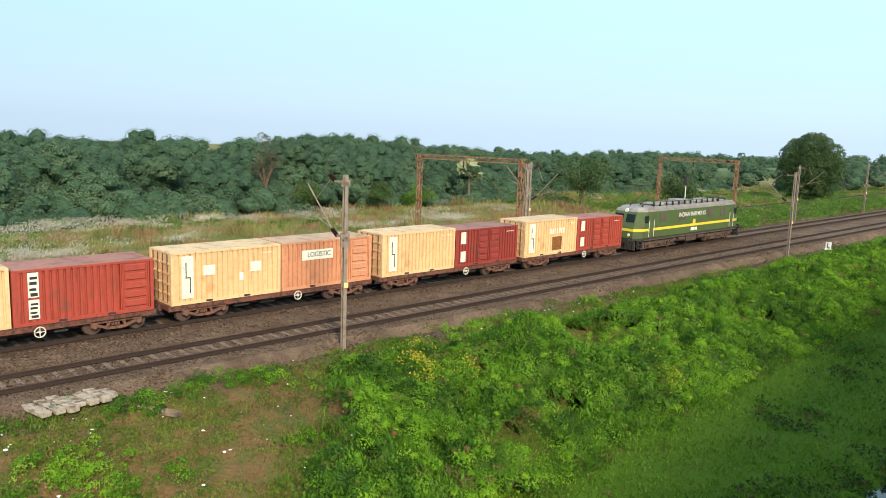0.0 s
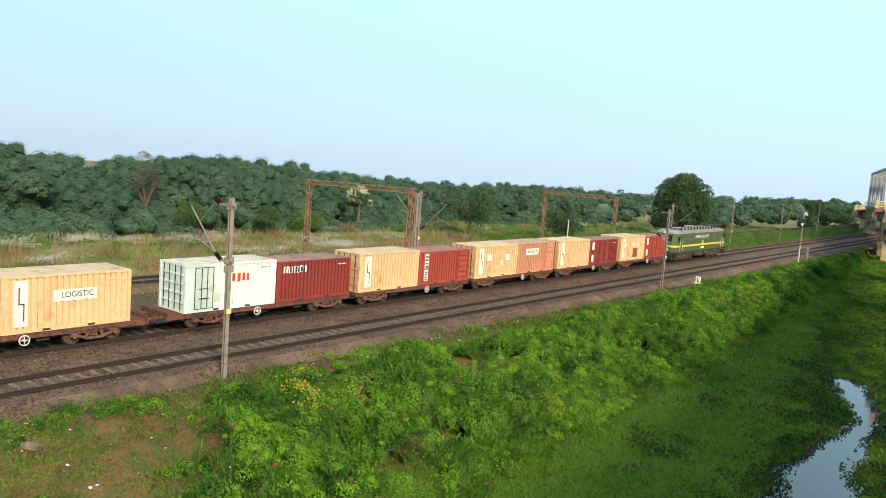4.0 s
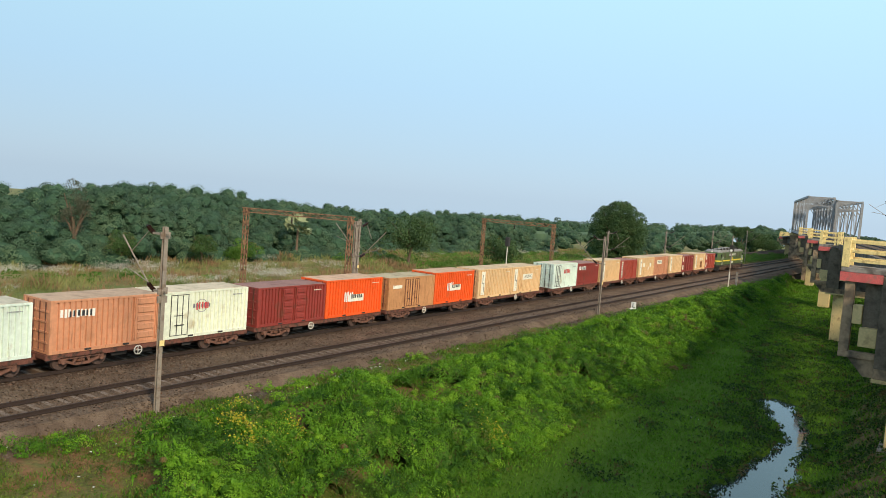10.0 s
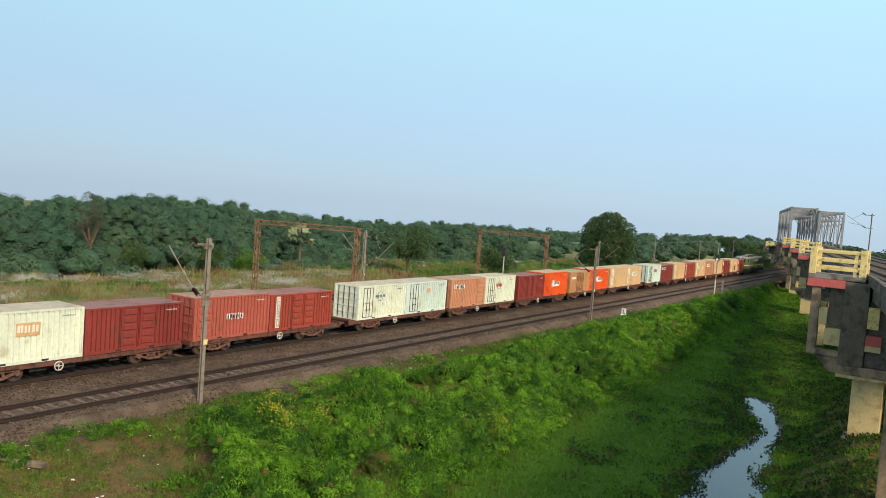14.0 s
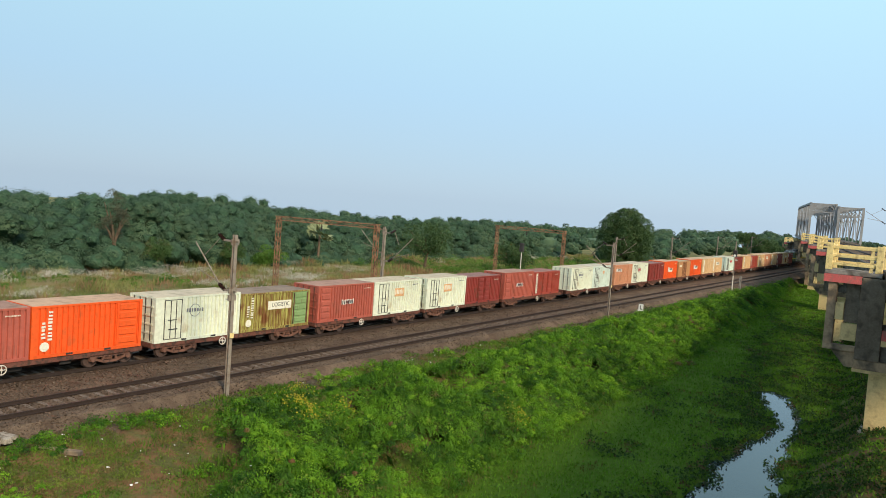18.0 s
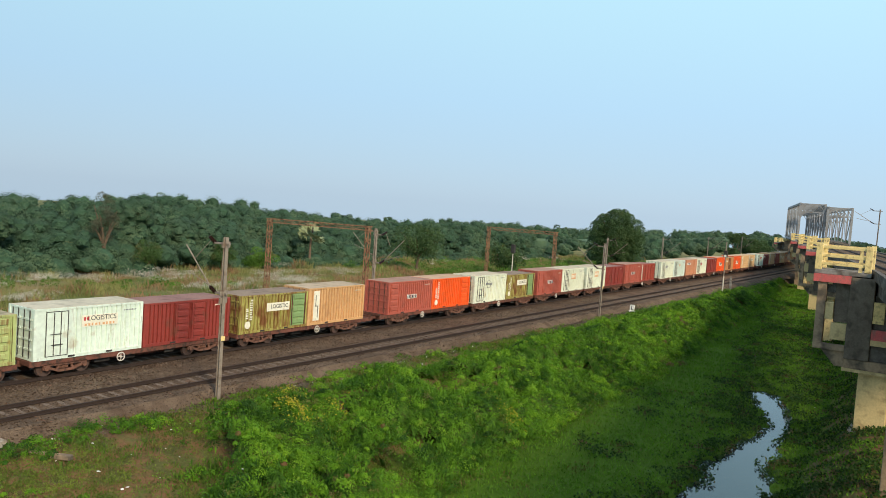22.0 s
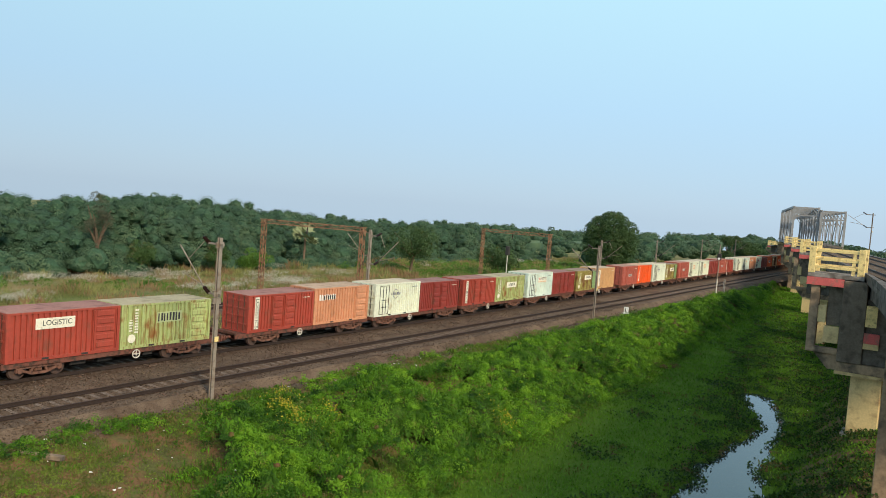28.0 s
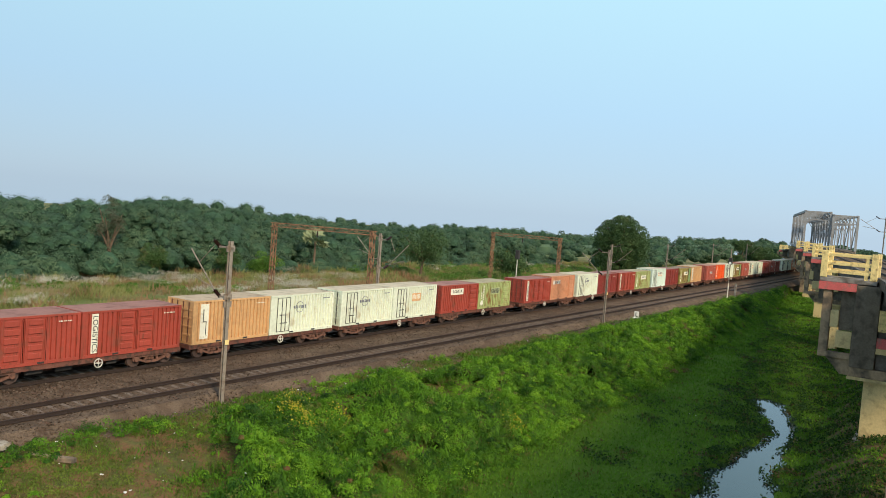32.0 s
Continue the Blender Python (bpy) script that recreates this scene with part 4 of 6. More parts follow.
# ---- foliage ----
def leaf_material(name, dark, bright, dry, dry_amount=0.12, patch=2.5, translucent=0.3, patch_share=0.5):
    """Leaves: colour runs from dark to bright leaf by leaf and patch by patch, with a few dry ones."""
    m = bpy.data.materials.new(name)
    m.use_nodes = True
    N, L = m.node_tree.nodes, m.node_tree.links
    b = N["Principled BSDF"]
    b.inputs["Roughness"].default_value = 0.6
    b.inputs["Specular IOR Level"].default_value = 0.15
    geo, tc, noise1 = N.new("ShaderNodeNewGeometry"), N.new("ShaderNodeTexCoord"), N.new("ShaderNodeTexNoise")
    noise1.inputs["Scale"].default_value, noise1.inputs["Detail"].default_value = 1.0 / patch, 3
    L.new(tc.outputs["Object"], noise1.inputs["Vector"])
    r = N.new("ShaderNodeMapRange")
    r.inputs["From Min"].default_value, r.inputs["From Max"].default_value = 0.38, 0.63
    L.new(noise1.outputs["Fac"], r.inputs["Value"])
    a = N.new("ShaderNodeMath")
    a.operation = 'MULTIPLY_ADD'
    a.inputs[1].default_value, a.inputs[2].default_value = 1 - patch_share, 0.0
    L.new(geo.outputs["Random Per Island"], a.inputs[0])
    a2 = N.new("ShaderNodeMath")
    a2.operation = 'MULTIPLY_ADD'
    a2.inputs[1].default_value = patch_share
    L.new(r.outputs[0], a2.inputs[0])
    L.new(a.outputs[0], a2.inputs[2])
    mix = N.new("ShaderNodeMix")
    mix.data_type = 'RGBA'
    L.new(a2.outputs[0], mix.inputs[0])
    mix.inputs[6].default_value, mix.inputs[7].default_value = (*dark, 1), (*bright, 1)
    ramp = N.new("ShaderNodeMath")
    ramp.operation = 'GREATER_THAN'
    n2 = N.new("ShaderNodeTexNoise")
    n2.inputs["Scale"].default_value, n2.inputs["Detail"].default_value = 1.7 / patch, 4
    off = N.new("ShaderNodeVectorMath")
    off.inputs[1].default_value = (31, 17, 5)
    L.new(tc.outputs["Object"], off.inputs[0])
    L.new(off.outputs[0], n2.inputs["Vector"])
    s = N.new("ShaderNodeMath")
    s.operation = 'MULTIPLY_ADD'
    s.inputs[1].default_value = 0.12
    L.new(geo.outputs["Random Per Island"], s.inputs[0])
    L.new(n2.outputs["Fac"], s.inputs[2])
    L.new(s.outputs[0], ramp.inputs[0])
    ramp.inputs[1].default_value = 0.76 - dry_amount
    mix2 = N.new("ShaderNodeMix")
    mix2.data_type = 'RGBA'
    L.new(ramp.outputs[0], mix2.inputs[0])
    L.new(mix.outputs[2], mix2.inputs[6])
    mix2.inputs[7].default_value = (*dry, 1)
    L.new(mix2.outputs[2], b.inputs["Base Color"])
    if translucent:
        tr, ms = N.new("ShaderNodeBsdfTranslucent"), N.new("ShaderNodeMixShader")
        L.new(mix2.outputs[2], tr.inputs["Color"])
        ms.inputs[0].default_value = translucent
        L.new(b.outputs[0], ms.inputs[1])
        L.new(tr.outputs[0], ms.inputs[2])
        L.new(ms.outputs[0], N["Material Output"].inputs["Surface"])
    return m


M["bush"] = leaf_material("slope_bush_leaves", (0.035, 0.105, 0.012), (0.165, 0.345, 0.024), (0.16, 0.18, 0.04), 0.05, 1.2, 0.35, 0.82)
M["bush_bright"] = leaf_material("sunny_fern_leaves", (0.12, 0.28, 0.016), (0.27, 0.47, 0.034), (0.24, 0.26, 0.05), 0.03, 0.9, 0.35, 0.75)
M["bush_dark"] = leaf_material("dark_broad_leaves", (0.016, 0.052, 0.010), (0.062, 0.150, 0.020), (0.10, 0.09, 0.03), 0.04, 0.9, 0.3, 0.7)
M["bush_dry"] = leaf_material("drying_stems", (0.085, 0.085, 0.022), (0.24, 0.20, 0.075), (0.20, 0.11, 0.05), 0.15, 1.0, 0.25, 0.4)
M["heart"] = material("inner_creeper_leaves", (0.060, 0.135, 0.018), 0.95, var=0.5, scale=1.2, bump=0.1, fine=9, dirt=(0.075, 0.065, 0.025), dirt_amount=0.5)
M["grass"] = leaf_material("ditch_grass", (0.080, 0.180, 0.015), (0.155, 0.300, 0.024), (0.13, 0.13, 0.03), 0.05, 4.0)
M["weed"] = leaf_material("dark_water_weeds", (0.024, 0.058, 0.012), (0.052, 0.105, 0.018), (0.11, 0.085, 0.035), 0.10, 2.0)
M["sparse"] = leaf_material("sparse_roadside_weeds", (0.05, 0.12, 0.016), (0.17, 0.28, 0.03), (0.19, 0.15, 0.05), 0.10, 2.0)
M["turf"] = leaf_material("thin_bank_turf", (0.075, 0.115, 0.018), (0.20, 0.25, 0.04), (0.20, 0.14, 0.06), 0.12, 1.6, 0.2, 0.5)
M["meadow"] = leaf_material("tall_meadow_grass", (0.16, 0.20, 0.055), (0.37, 0.34, 0.13), (0.34, 0.21, 0.11), 0.17, 5.0, 0.4, 0.75)
M["plume"] = leaf_material("pale_grass_plumes", (0.42, 0.37, 0.30), (0.72, 0.67, 0.58), (0.36, 0.29, 0.20), 0.05, 6.0, 0.4)
# leaf green made paler and bluer, with some distance haze mixed into it
M["wood"] = leaf_material("hazy_woodland_leaves", (0.054, 0.104, 0.064), (0.125, 0.185, 0.095), (0.10, 0.12, 0.055), 0.0, 6.0, 0.25, 0.90)
# darker than the outer leaves: the shade inside the crowns, as colour
M["heart_wood"] = material("crown_inside_shade", (0.046, 0.092, 0.052), 0.95, var=0.4, scale=0.6, bump=0.15, fine=7)
M["shrub"] = leaf_material("shrub_leaves", (0.050, 0.120, 0.020), (0.165, 0.30, 0.045), (0.2, 0.18, 0.07), 0.05, 3.0, 0.3, 0.6)
M["tree"] = leaf_material("tree_leaves", (0.038, 0.078, 0.026), (0.088, 0.142, 0.050), (0.10, 0.10, 0.03), 0.03, 2.0, 0.2, 0.6)
M["flower"] = leaf_material("yellow_flowers", (0.20, 0.26, 0.02), (0.62, 0.46, 0.04), (0.45, 0.33, 0.06), 0.05, 0.7, 0.3, 0.3)

M["stones"] = leaf_material("ballast_stones", (0.082, 0.057, 0.041), (0.160, 0.113, 0.081), (0.16, 0.09, 0.06), 0.05, 1.5, 0, 0.3)

rng = np.random.default_rng(7)


def unit(v):
    return v / np.maximum(np.linalg.norm(v, axis=1, keepdims=True), 1e-9)


def leaf_mesh(name, centre, along, side, length, width, mat, fold=0.0):
    """A mesh of pointed four-cornered leaves; along and side are unit vectors."""
    n = len(centre)
    l, w = (length * 0.5)[:, None], (width * 0.5)[:, None]
    nrm = np.cross(along, side)
    v = np.empty((n, 4, 3))
    v[:, 0], v[:, 2] = centre - along * l, centre + along * l - nrm * l * fold
    v[:, 1], v[:, 3] = centre + side * w + along * l * 0.15, centre - side * w + along * l * 0.15
    me = bpy.data.meshes.new(name)
    me.vertices.add(n * 4)
    me.loops.add(n * 4)
    me.polygons.add(n)
    me.vertices.foreach_set("co", v.astype(np.float32).ravel())
    me.loops.foreach_set("vertex_index", np.arange(n * 4, dtype=np.int32))
    me.polygons.foreach_set("loop_start", np.arange(0, n * 4, 4, dtype=np.int32))
    me.update(calc_edges=True)
    me.materials.append(mat)
    return me


def scatter_leaves(name, centre, normal, spread, length, ratio, mat, fold=0.3):
    """Leaves whose faces scatter about the given normals."""
    n = len(centre)
    nn = unit(normal + rng.normal(0, spread, (n, 3)))
    along = unit(np.cross(nn, rng.normal(0, 1, (n, 3))))
    return leaf_mesh(name, centre, along, np.cross(nn, along), length, length * ratio, mat, fold)


def blades(name, base, height, width, lean, mat):
    """Upright grass blades standing on base."""
    n = len(base)
    up = unit(np.stack([rng.normal(0, lean, n), rng.normal(0, lean, n), np.ones(n)], 1))
    a = rng.uniform(0, 2 * np.pi, n)
    side = np.stack([np.cos(a), np.sin(a), np.zeros(n)], 1)
    return leaf_mesh(name, base + up * height[:, None] * 0.48, up, side, height, width, mat, 0.25)


def stuff(name, me, label, category):
    return tagged(new(name, me), label, category, kind="stuff")


def pick(n, x0, x1, y0, y1, power=1.0):
    """Random places, denser at the low end of x when power is above 1."""
    u = rng.random(n) ** power
    return x0 + (x1 - x0) * u, rng.uniform(y0, y1, n)


# bush cover of the embankment slope
def bare_spots(x, y):
    """1 on the worn earth patches of the slope, 0 elsewhere."""
    spot = 0 * x
    for px, py, pr in ((26.0, 19.4, 1.5), (29.8, 20.6, 1.2), (40.2, 24.4, 1.2), (36.5, 28.0, 1.1), (41.0, 28.9, 1.0), (52.0, 23.5, 1.0), (20.5, 25.5, 1.4)):
        spot = np.maximum(spot, 0.95 * np.exp(-((((x - px) / (1.5 * pr)) ** 2 + ((y - py) / pr) ** 2) ** 2)))
    return spot


def bush_cover(x, y):
    """0..1: how densely the slope is covered with creepers."""
    left = smoothstep(-1.4, 1.4, x - 19.4 - 0.88 * (y - 23) + 1.7 * vnoise(x, y, 3, 31))
    edge = smoothstep(29.7, 28.4, y + 1.0 * vnoise(x, y, 3.2, 32) + 1.3 * np.exp(-((x - 43) / 14) ** 2) + 0.01 * np.maximum(x - 40, 0))
    low = smoothstep(-0.9, 0.9, y - toe(x) + 0.9 * vnoise(x, y, 2.0, 33))
    bare = (0.12 + 0.88 * smoothstep(-0.5, -0.3, vnoise(x, y, 3.2, 34, 2))) * (1 - bare_spots(x, y))
    path = 1 - 0.85 * np.exp(-((y - (29.1 - 0.06 * (x - 42))) / 0.8) ** 2 - ((x - 43) / 5.0) ** 2)
    return left * edge * low * bare * path


def bush_height(x, y):
    """Rounded mounds of creeper with sharp hollows between them."""
    big = vnoise(x, y, 4.2, 35, 2)
    mound = 2.0 * np.abs(vnoise(x + 0.5 * y, y, 2.6, 39, 1))
    knob = 2.0 * np.abs(vnoise(x, y, 0.95, 36, 1))
    tuft = vnoise(x, y, 0.5, 37, 2)
    h = 0.10 + 0.95 * np.clip(big + 0.25, 0, 1) + 0.95 * np.minimum(mound, 1) + 0.5 * np.minimum(knob, 1) + 0.16 * tuft
    return np.maximum(0.06, h * (0.14 + 0.86 * smoothstep(29.4, 25.6, y + 0.9 * np.exp(-((x - 43) / 14) ** 2))) * (1 - 0.35 * smoothstep(70, 130, x)) * (0.06 + 0.94 * smoothstep(-0.6, 2.6, y - toe(x) + 0.7 * vnoise(x, y, 2.0, 33))))


# solid heart of the bushes, under the leaves
hx, hy = np.arange(13, 190, 0.3), np.arange(16.2, 31.0, 0.3)
HX, HY = np.meshgrid(hx, hy)
hc = bush_cover(HX, HY)
HZ = land(HX, HY) - 0.3 + 0.86 * bush_height(HX, HY) * smoothstep(0.6, 1.0, hc) + 0.05 * rng.normal(0, 1, HX.shape)
q = (np.arange(len(hy) - 1)[:, None] * len(hx) + np.arange(len(hx) - 1)[None, :]).ravel()
q = q[hc[:-1, :-1].ravel() > 0.8]
stuff("bush_heart", mesh_from("bush_heart", np.stack([HX.ravel(), HY.ravel(), HZ.ravel()], 1).tolist(), np.stack([q, q + 1, q + len(hx) + 1, q + len(hx)], 1).tolist(), M["heart"]), "shaded inner leaves of the creepers on the slope", "bushes")
x, y = pick(700000, 13, 190, 16.2, 30.6, 1.6)
keep = rng.random(len(x)) < bush_cover(x, y)
x, y = x[keep], y[keep]
e = 0.12
c0 = land(x, y) + bush_height(x, y)
nx_, ny_ = -(land(x + e, y) + bush_height(x + e, y) - c0) / e, -(land(x, y + e) + bush_height(x, y + e) - c0) / e
depth = rng.exponential(0.10, len(x))
lift = rng.normal(0, 0.05, len(x)) + (rng.random(len(x)) < 0.04) * rng.exponential(0.16, len(x))
pos = np.stack([x, y, np.maximum(c0 - 0.10 - depth + lift, land(x, y) + 0.02)], 1)
size = rng.uniform(0.06, 0.145, len(x)) * (0.75 + 0.5 * (vnoise(x, y, 1.7, 38) > 0.1)) * (1 + np.maximum(x - 45, 0) / 110)
stuff("slope_bushes", scatter_leaves("slope_bushes", pos, np.stack([nx_, ny_, np.ones(len(x))], 1), 0.3, size * 0.85, 0.58, M["bush"]), "dense bright green creepers covering the embankment slope", "bushes")

# round clumps of several kinds of leaf that stand out of the creepers
def clump_kinds(cx, cy, r, floor_z, per, leaf, groups_of):
    """Leaf clumps split over the given kinds: (name, material, label, share); neighbours tend to be of one kind."""
    u = np.clip(0.5 + 0.62 * vnoise(cx, cy, 3.2, 141, 2) + rng.normal(0, 0.14, len(cx)), 0, 0.9999)
    edge = 0.0
    for name, mat, label, share in groups_of:
        k = (u >= edge) & (u < edge + share)
        edge += share
        n = int(k.sum())
        d = unit(rng.normal(0, 1, (n * per, 3)))
        d[:, 2] = np.where(d[:, 2] < -0.25, -d[:, 2], d[:, 2])
        rr = np.repeat(r[k], per)[:, None] * (0.62 + 0.42 * rng.random((n * per, 1)))
        wide = np.repeat(rng.uniform(0.8, 1.35, (n, 3)), per, 0) * (1, 1, 0.8)
        p = np.repeat(np.stack([cx[k], cy[k], floor_z[k]], 1), per, 0) + d * rr * wide
        size = leaf * rng.uniform(0.6, 1.35, n * per) * np.repeat(1 + np.maximum(cx[k] - 45, 0) / 100, per)
        ratio = np.repeat(rng.uniform(0.32, 0.7, n), per)
        nn = unit(d + rng.normal(0, 0.28, d.shape))
        along = unit(np.cross(nn, rng.normal(0, 1, d.shape)))
        stuff(name, leaf_mesh(name, p, along, np.cross(nn, along), size, size * ratio, mat, 0.3), label, "bushes")


cx_, cy_ = pick(12500, 13, 190, 16.4, 30.6, 1.75)
keep = rng.random(len(cx_)) < bush_cover(cx_, cy_) ** 1.5
cx_, cy_ = cx_[keep], cy_[keep]
cr = rng.gamma(3.0, 0.11, len(cx_)).clip(0.12, 0.85) * (1 + np.maximum(cx_ - 45, 0) / 130)
clump_kinds(cx_, cy_, cr, land(cx_, cy_) + np.maximum(bush_height(cx_, cy_) - 0.50 * cr, 0.05), 150, 0.082, (
    ("dark_bushes", M["bush_dark"], "dark broad-leaved bushes on the embankment slope", 0.20),
    ("slope_bushes", M["bush"], "mid green leafy bushes on the embankment slope", 0.36),
    ("fern_bushes", M["bush_bright"], "bright yellow-green ferny bushes on the embankment slope", 0.37),
    ("dry_bushes", M["bush_dry"], "olive and brown drying stems on the embankment slope", 0.08)))

# upright sprigs that break the outline of the creepers
x, y = pick(90000, 14, 150, 17.5, 30.8, 1.5)
keep = rng.random(len(x)) < bush_cover(x, y) * smoothstep(-0.35, 0.3, vnoise(x, y, 1.4, 40))
x, y = x[keep], y[keep]
h = rng.uniform(0.12, 0.34, len(x))
stuff("slope_sprigs", blades("slope_sprigs", np.stack([x, y, land(x, y) + bush_height(x, y) - 0.08], 1), h, h * 0.3, 0.6, M["bush"]), "upright green shoots rising from the creepers", "bushes")

# yellowing leaves and flowers in the creepers
fx = np.concatenate([rng.normal(cx, 0.5, n) for cx, n in ((27.0, 520), (26.0, 320), (29.0, 140), (37.5, 200), (28.2, 120))])
fy = np.concatenate([rng.normal(cy, 0.42, n) for cy, n in ((25.7, 520), (23.6, 320), (24.9, 140), (19.6, 200), (27.4, 120))])
fz = land(fx, fy) + bush_height(fx, fy) + rng.uniform(0.02, 0.38, len(fx))
stuff("yellow_flowers", scatter_leaves("yellow_flowers", np.stack([fx, fy, fz], 1), np.tile((0, -0.4, 1.0), (len(fx), 1)), 0.7, rng.uniform(0.05, 0.13, len(fx)), 0.7, M["flower"]), "small yellow flowers and leaves among the creepers", "flowers")

# short turf on the open bank
x, y = pick(420000, 6, 62, 16, 31.0, 1.5)
dens = smoothstep(-0.6, 0.05, vnoise(x, y, 2.2, 46) + 0.4 * vnoise(x, y, 0.7, 47)) * (1 - 0.8 * bush_cover(x, y)) * smoothstep(30.8, 29.4, y + 0.6 * vnoise(x, y, 1.2, 42)) * smoothstep(-1, 0.5, y - toe(x)) * (1 - 0.8 * bare_spots(x, y))
keep = rng.random(len(x)) < dens
x, y = x[keep], y[keep]
h = rng.uniform(0.04, 0.13, len(x))
stuff("bank_turf", blades("bank_turf", np.stack([x, y, land(x, y) - 0.01], 1), h, h * 0.45, 0.9, M["turf"]), "thin olive turf on the open bank", "grass")

# leafy patches on the open bank and among the old slabs
cx_, cy_ = pick(5200, 8, 47, 17.0, 30.7, 1.2)
wild = smoothstep(0.0, 0.4, vnoise(cx_, cy_, 2.6, 48) + 0.25 * vnoise(cx_, cy_, 0.9, 49))
for px, py, pr in ((11.9, 25.4, 1.5), (11.2, 29.6, 0.9), (15.4, 24.4, 0.8), (16.0, 28.9, 1.1), (18.6, 30.0, 1.2), (20.8, 29.2, 1.3), (13.4, 27.0, 0.6)):
    wild = np.maximum(wild, np.exp(-(((cx_ - px) / pr) ** 2 + ((cy_ - py) / pr) ** 2) ** 2))
keep = (rng.random(len(cx_)) < 0.85 * wild) & (bush_cover(cx_, cy_) < 0.6) & (cy_ > toe(cx_))
cx_, cy_ = cx_[keep], cy_[keep]
cr = rng.uniform(0.10, 0.40, len(cx_))
clump_kinds(cx_, cy_, cr, land(cx_, cy_) + 0.4 * cr, 85, 0.08, (
    ("bank_weed_clumps", M["bush_dark"], "dark leafy weeds on the open bank", 0.14),
    ("bank_clumps", M["bush"], "small leafy green clumps on the open bank", 0.42),
    ("bank_fern_clumps", M["bush_bright"], "bright green ferny clumps on the open bank", 0.36),
    ("bank_dry_clumps", M["bush_dry"], "dry brown and olive stalks on the open bank", 0.09)))

# sparse weeds on the bare bank and along the ballast
x, y = pick(200000, 6, 60, 16, 31.0, 1.5)
w = 0.5 + 0.5 * vnoise(x, y, 1.5, 41)
dens = np.clip(1.9 * (w - 0.33), 0, 1) * (1 - 0.85 * bush_cover(x, y)) * smoothstep(31.2, 29.8, y + 0.6 * vnoise(x, y, 1.2, 42)) * smoothstep(-1, 0.5, y - toe(x)) * (1 - 0.8 * bare_spots(x, y))
keep = rng.random(len(x)) < dens
x, y = x[keep], y[keep]
h = rng.uniform(0.08, 0.3, len(x)) * (0.5 + 1.0 * np.clip(vnoise(x, y, 1.5, 41) + 0.2, 0, 1))
stuff("bank_weeds", blades("bank_weeds", np.stack([x, y, land(x, y) - 0.02], 1), h, h * 0.2, 0.55, M["sparse"]), "patchy low green weeds on bare brown soil", "weeds")
x, y = pick(60000, 5, 200, 28.4, 31.5, 1.6)
keep = rng.random(len(x)) < smoothstep(-0.1, 0.4, vnoise(x, y, 1.6, 43)) * smoothstep(31.4, 29.8, y)
x, y = x[keep], y[keep]
h = rng.uniform(0.1, 0.32, len(x))
stuff("verge_grass", blades("verge_grass", np.stack([x, y, land(x, y) + 0.02], 1), h * 0.8, h * 0.14, 0.55, M["sparse"]), "tufts of pale grass along the ballast edge", "grass")

# loose ballast stones
x, y = pick(110000, 8, 90, 28.6, 41.6, 1.5)
keep = (np.abs(y - Y_B) > 1.0) & (rng.random(len(x)) < smoothstep(28.5, 30.2, y + 0.7 * vnoise(x, y, 1.2, 44)))
x, y = x[keep], y[keep]
z = np.where(y < Y_A - 1.9, np.maximum(-0.21 - 0.58 * (Y_A - 1.9 - y), land(x, y) + 0.02), -0.21) + rng.uniform(-0.01, 0.02, len(x))
stuff("ballast_stones", scatter_leaves("ballast_stones", np.stack([x, y, z], 1), np.tile((0, 0, 1.0), (len(x), 1)), 0.45, rng.uniform(0.06, 0.15, len(x)), 0.85, M["stones"], 0.4), "loose brown-grey crushed ballast stones", "stones")

# grass of the ditch floor
x, y = pick(300000, 14, 185, 2, 30, 1.5)
keep = (y < toe(x) + 1.6) & (water_depth(x, y) < -0.1) & (rng.random(len(x)) < 0.55 + 0.45 * vnoise(x, y, 3, 51))
x, y = x[keep], y[keep]
h = rng.uniform(0.09, 0.24, len(x)) * (1 + np.maximum(x - 45, 0) / 90)
stuff("ditch_grass", blades("ditch_grass", np.stack([x, y, land(x, y) - 0.02], 1), h, h * 0.4, 0.55, M["grass"]), "damp green grass on the floor of the ditch", "grass")

# darker weeds round the water and on the far bank
x, y = pick(260000, 24, 175, 1.5, 24, 1.4)
wd = water_depth(x, y)
near_water = np.exp(-((wd + 0.22) / 0.22) ** 2) + 0.9 * smoothstep(13.5, 9.5, y - 0.15 * (x - 45)) + 0.6 * smoothstep(0.1, 0.4, vnoise(x, y, 5, 52))
keep = rng.random(len(x)) < near_water * smoothstep(-0.25, 0.25, vnoise(x, y, 1.3, 53) + 0.1) * (wd < 0.30)
x, y = x[keep], y[keep]
hh = np.clip(0.18 + 0.35 * vnoise(x, y, 1.3, 53), 0.05, 0.7)
pos = np.stack([x, y, np.maximum(land(x, y), WATER) + rng.random(len(x)) * hh], 1)
stuff("water_weeds", scatter_leaves("water_weeds", pos, np.tile((0, -0.2, 1.0), (len(x), 1)), 0.9, rng.uniform(0.1, 0.22, len(x)), 0.6, M["weed"]), "dark broad-leaved weeds round the ditch water", "weeds")

# meadow beyond the tracks
x, y = pick(460000, 10, 330, 43.5, 94, 1.35)
off_track = np.abs(y - Y_C) > 2.2
patch = vnoise(x, y, 9, 61)
keep = off_track & (rng.random(len(x)) < 0.62 + 0.4 * patch)
x, y = x[keep], y[keep]
h = rng.uniform(0.3, 0.85, len(x)) * np.maximum(0.35, 1.0 + 1.9 * vnoise(x, y, 3.5, 62)) * np.where(y < 51, 0.75, 1)
stuff("meadow_grass", blades("meadow_grass", np.stack([x, y, land(x, y) - 0.03], 1), h, 0.012 + h * 0.075, 0.5, M["meadow"]), "tall dry and green grass between track and woods", "grass")
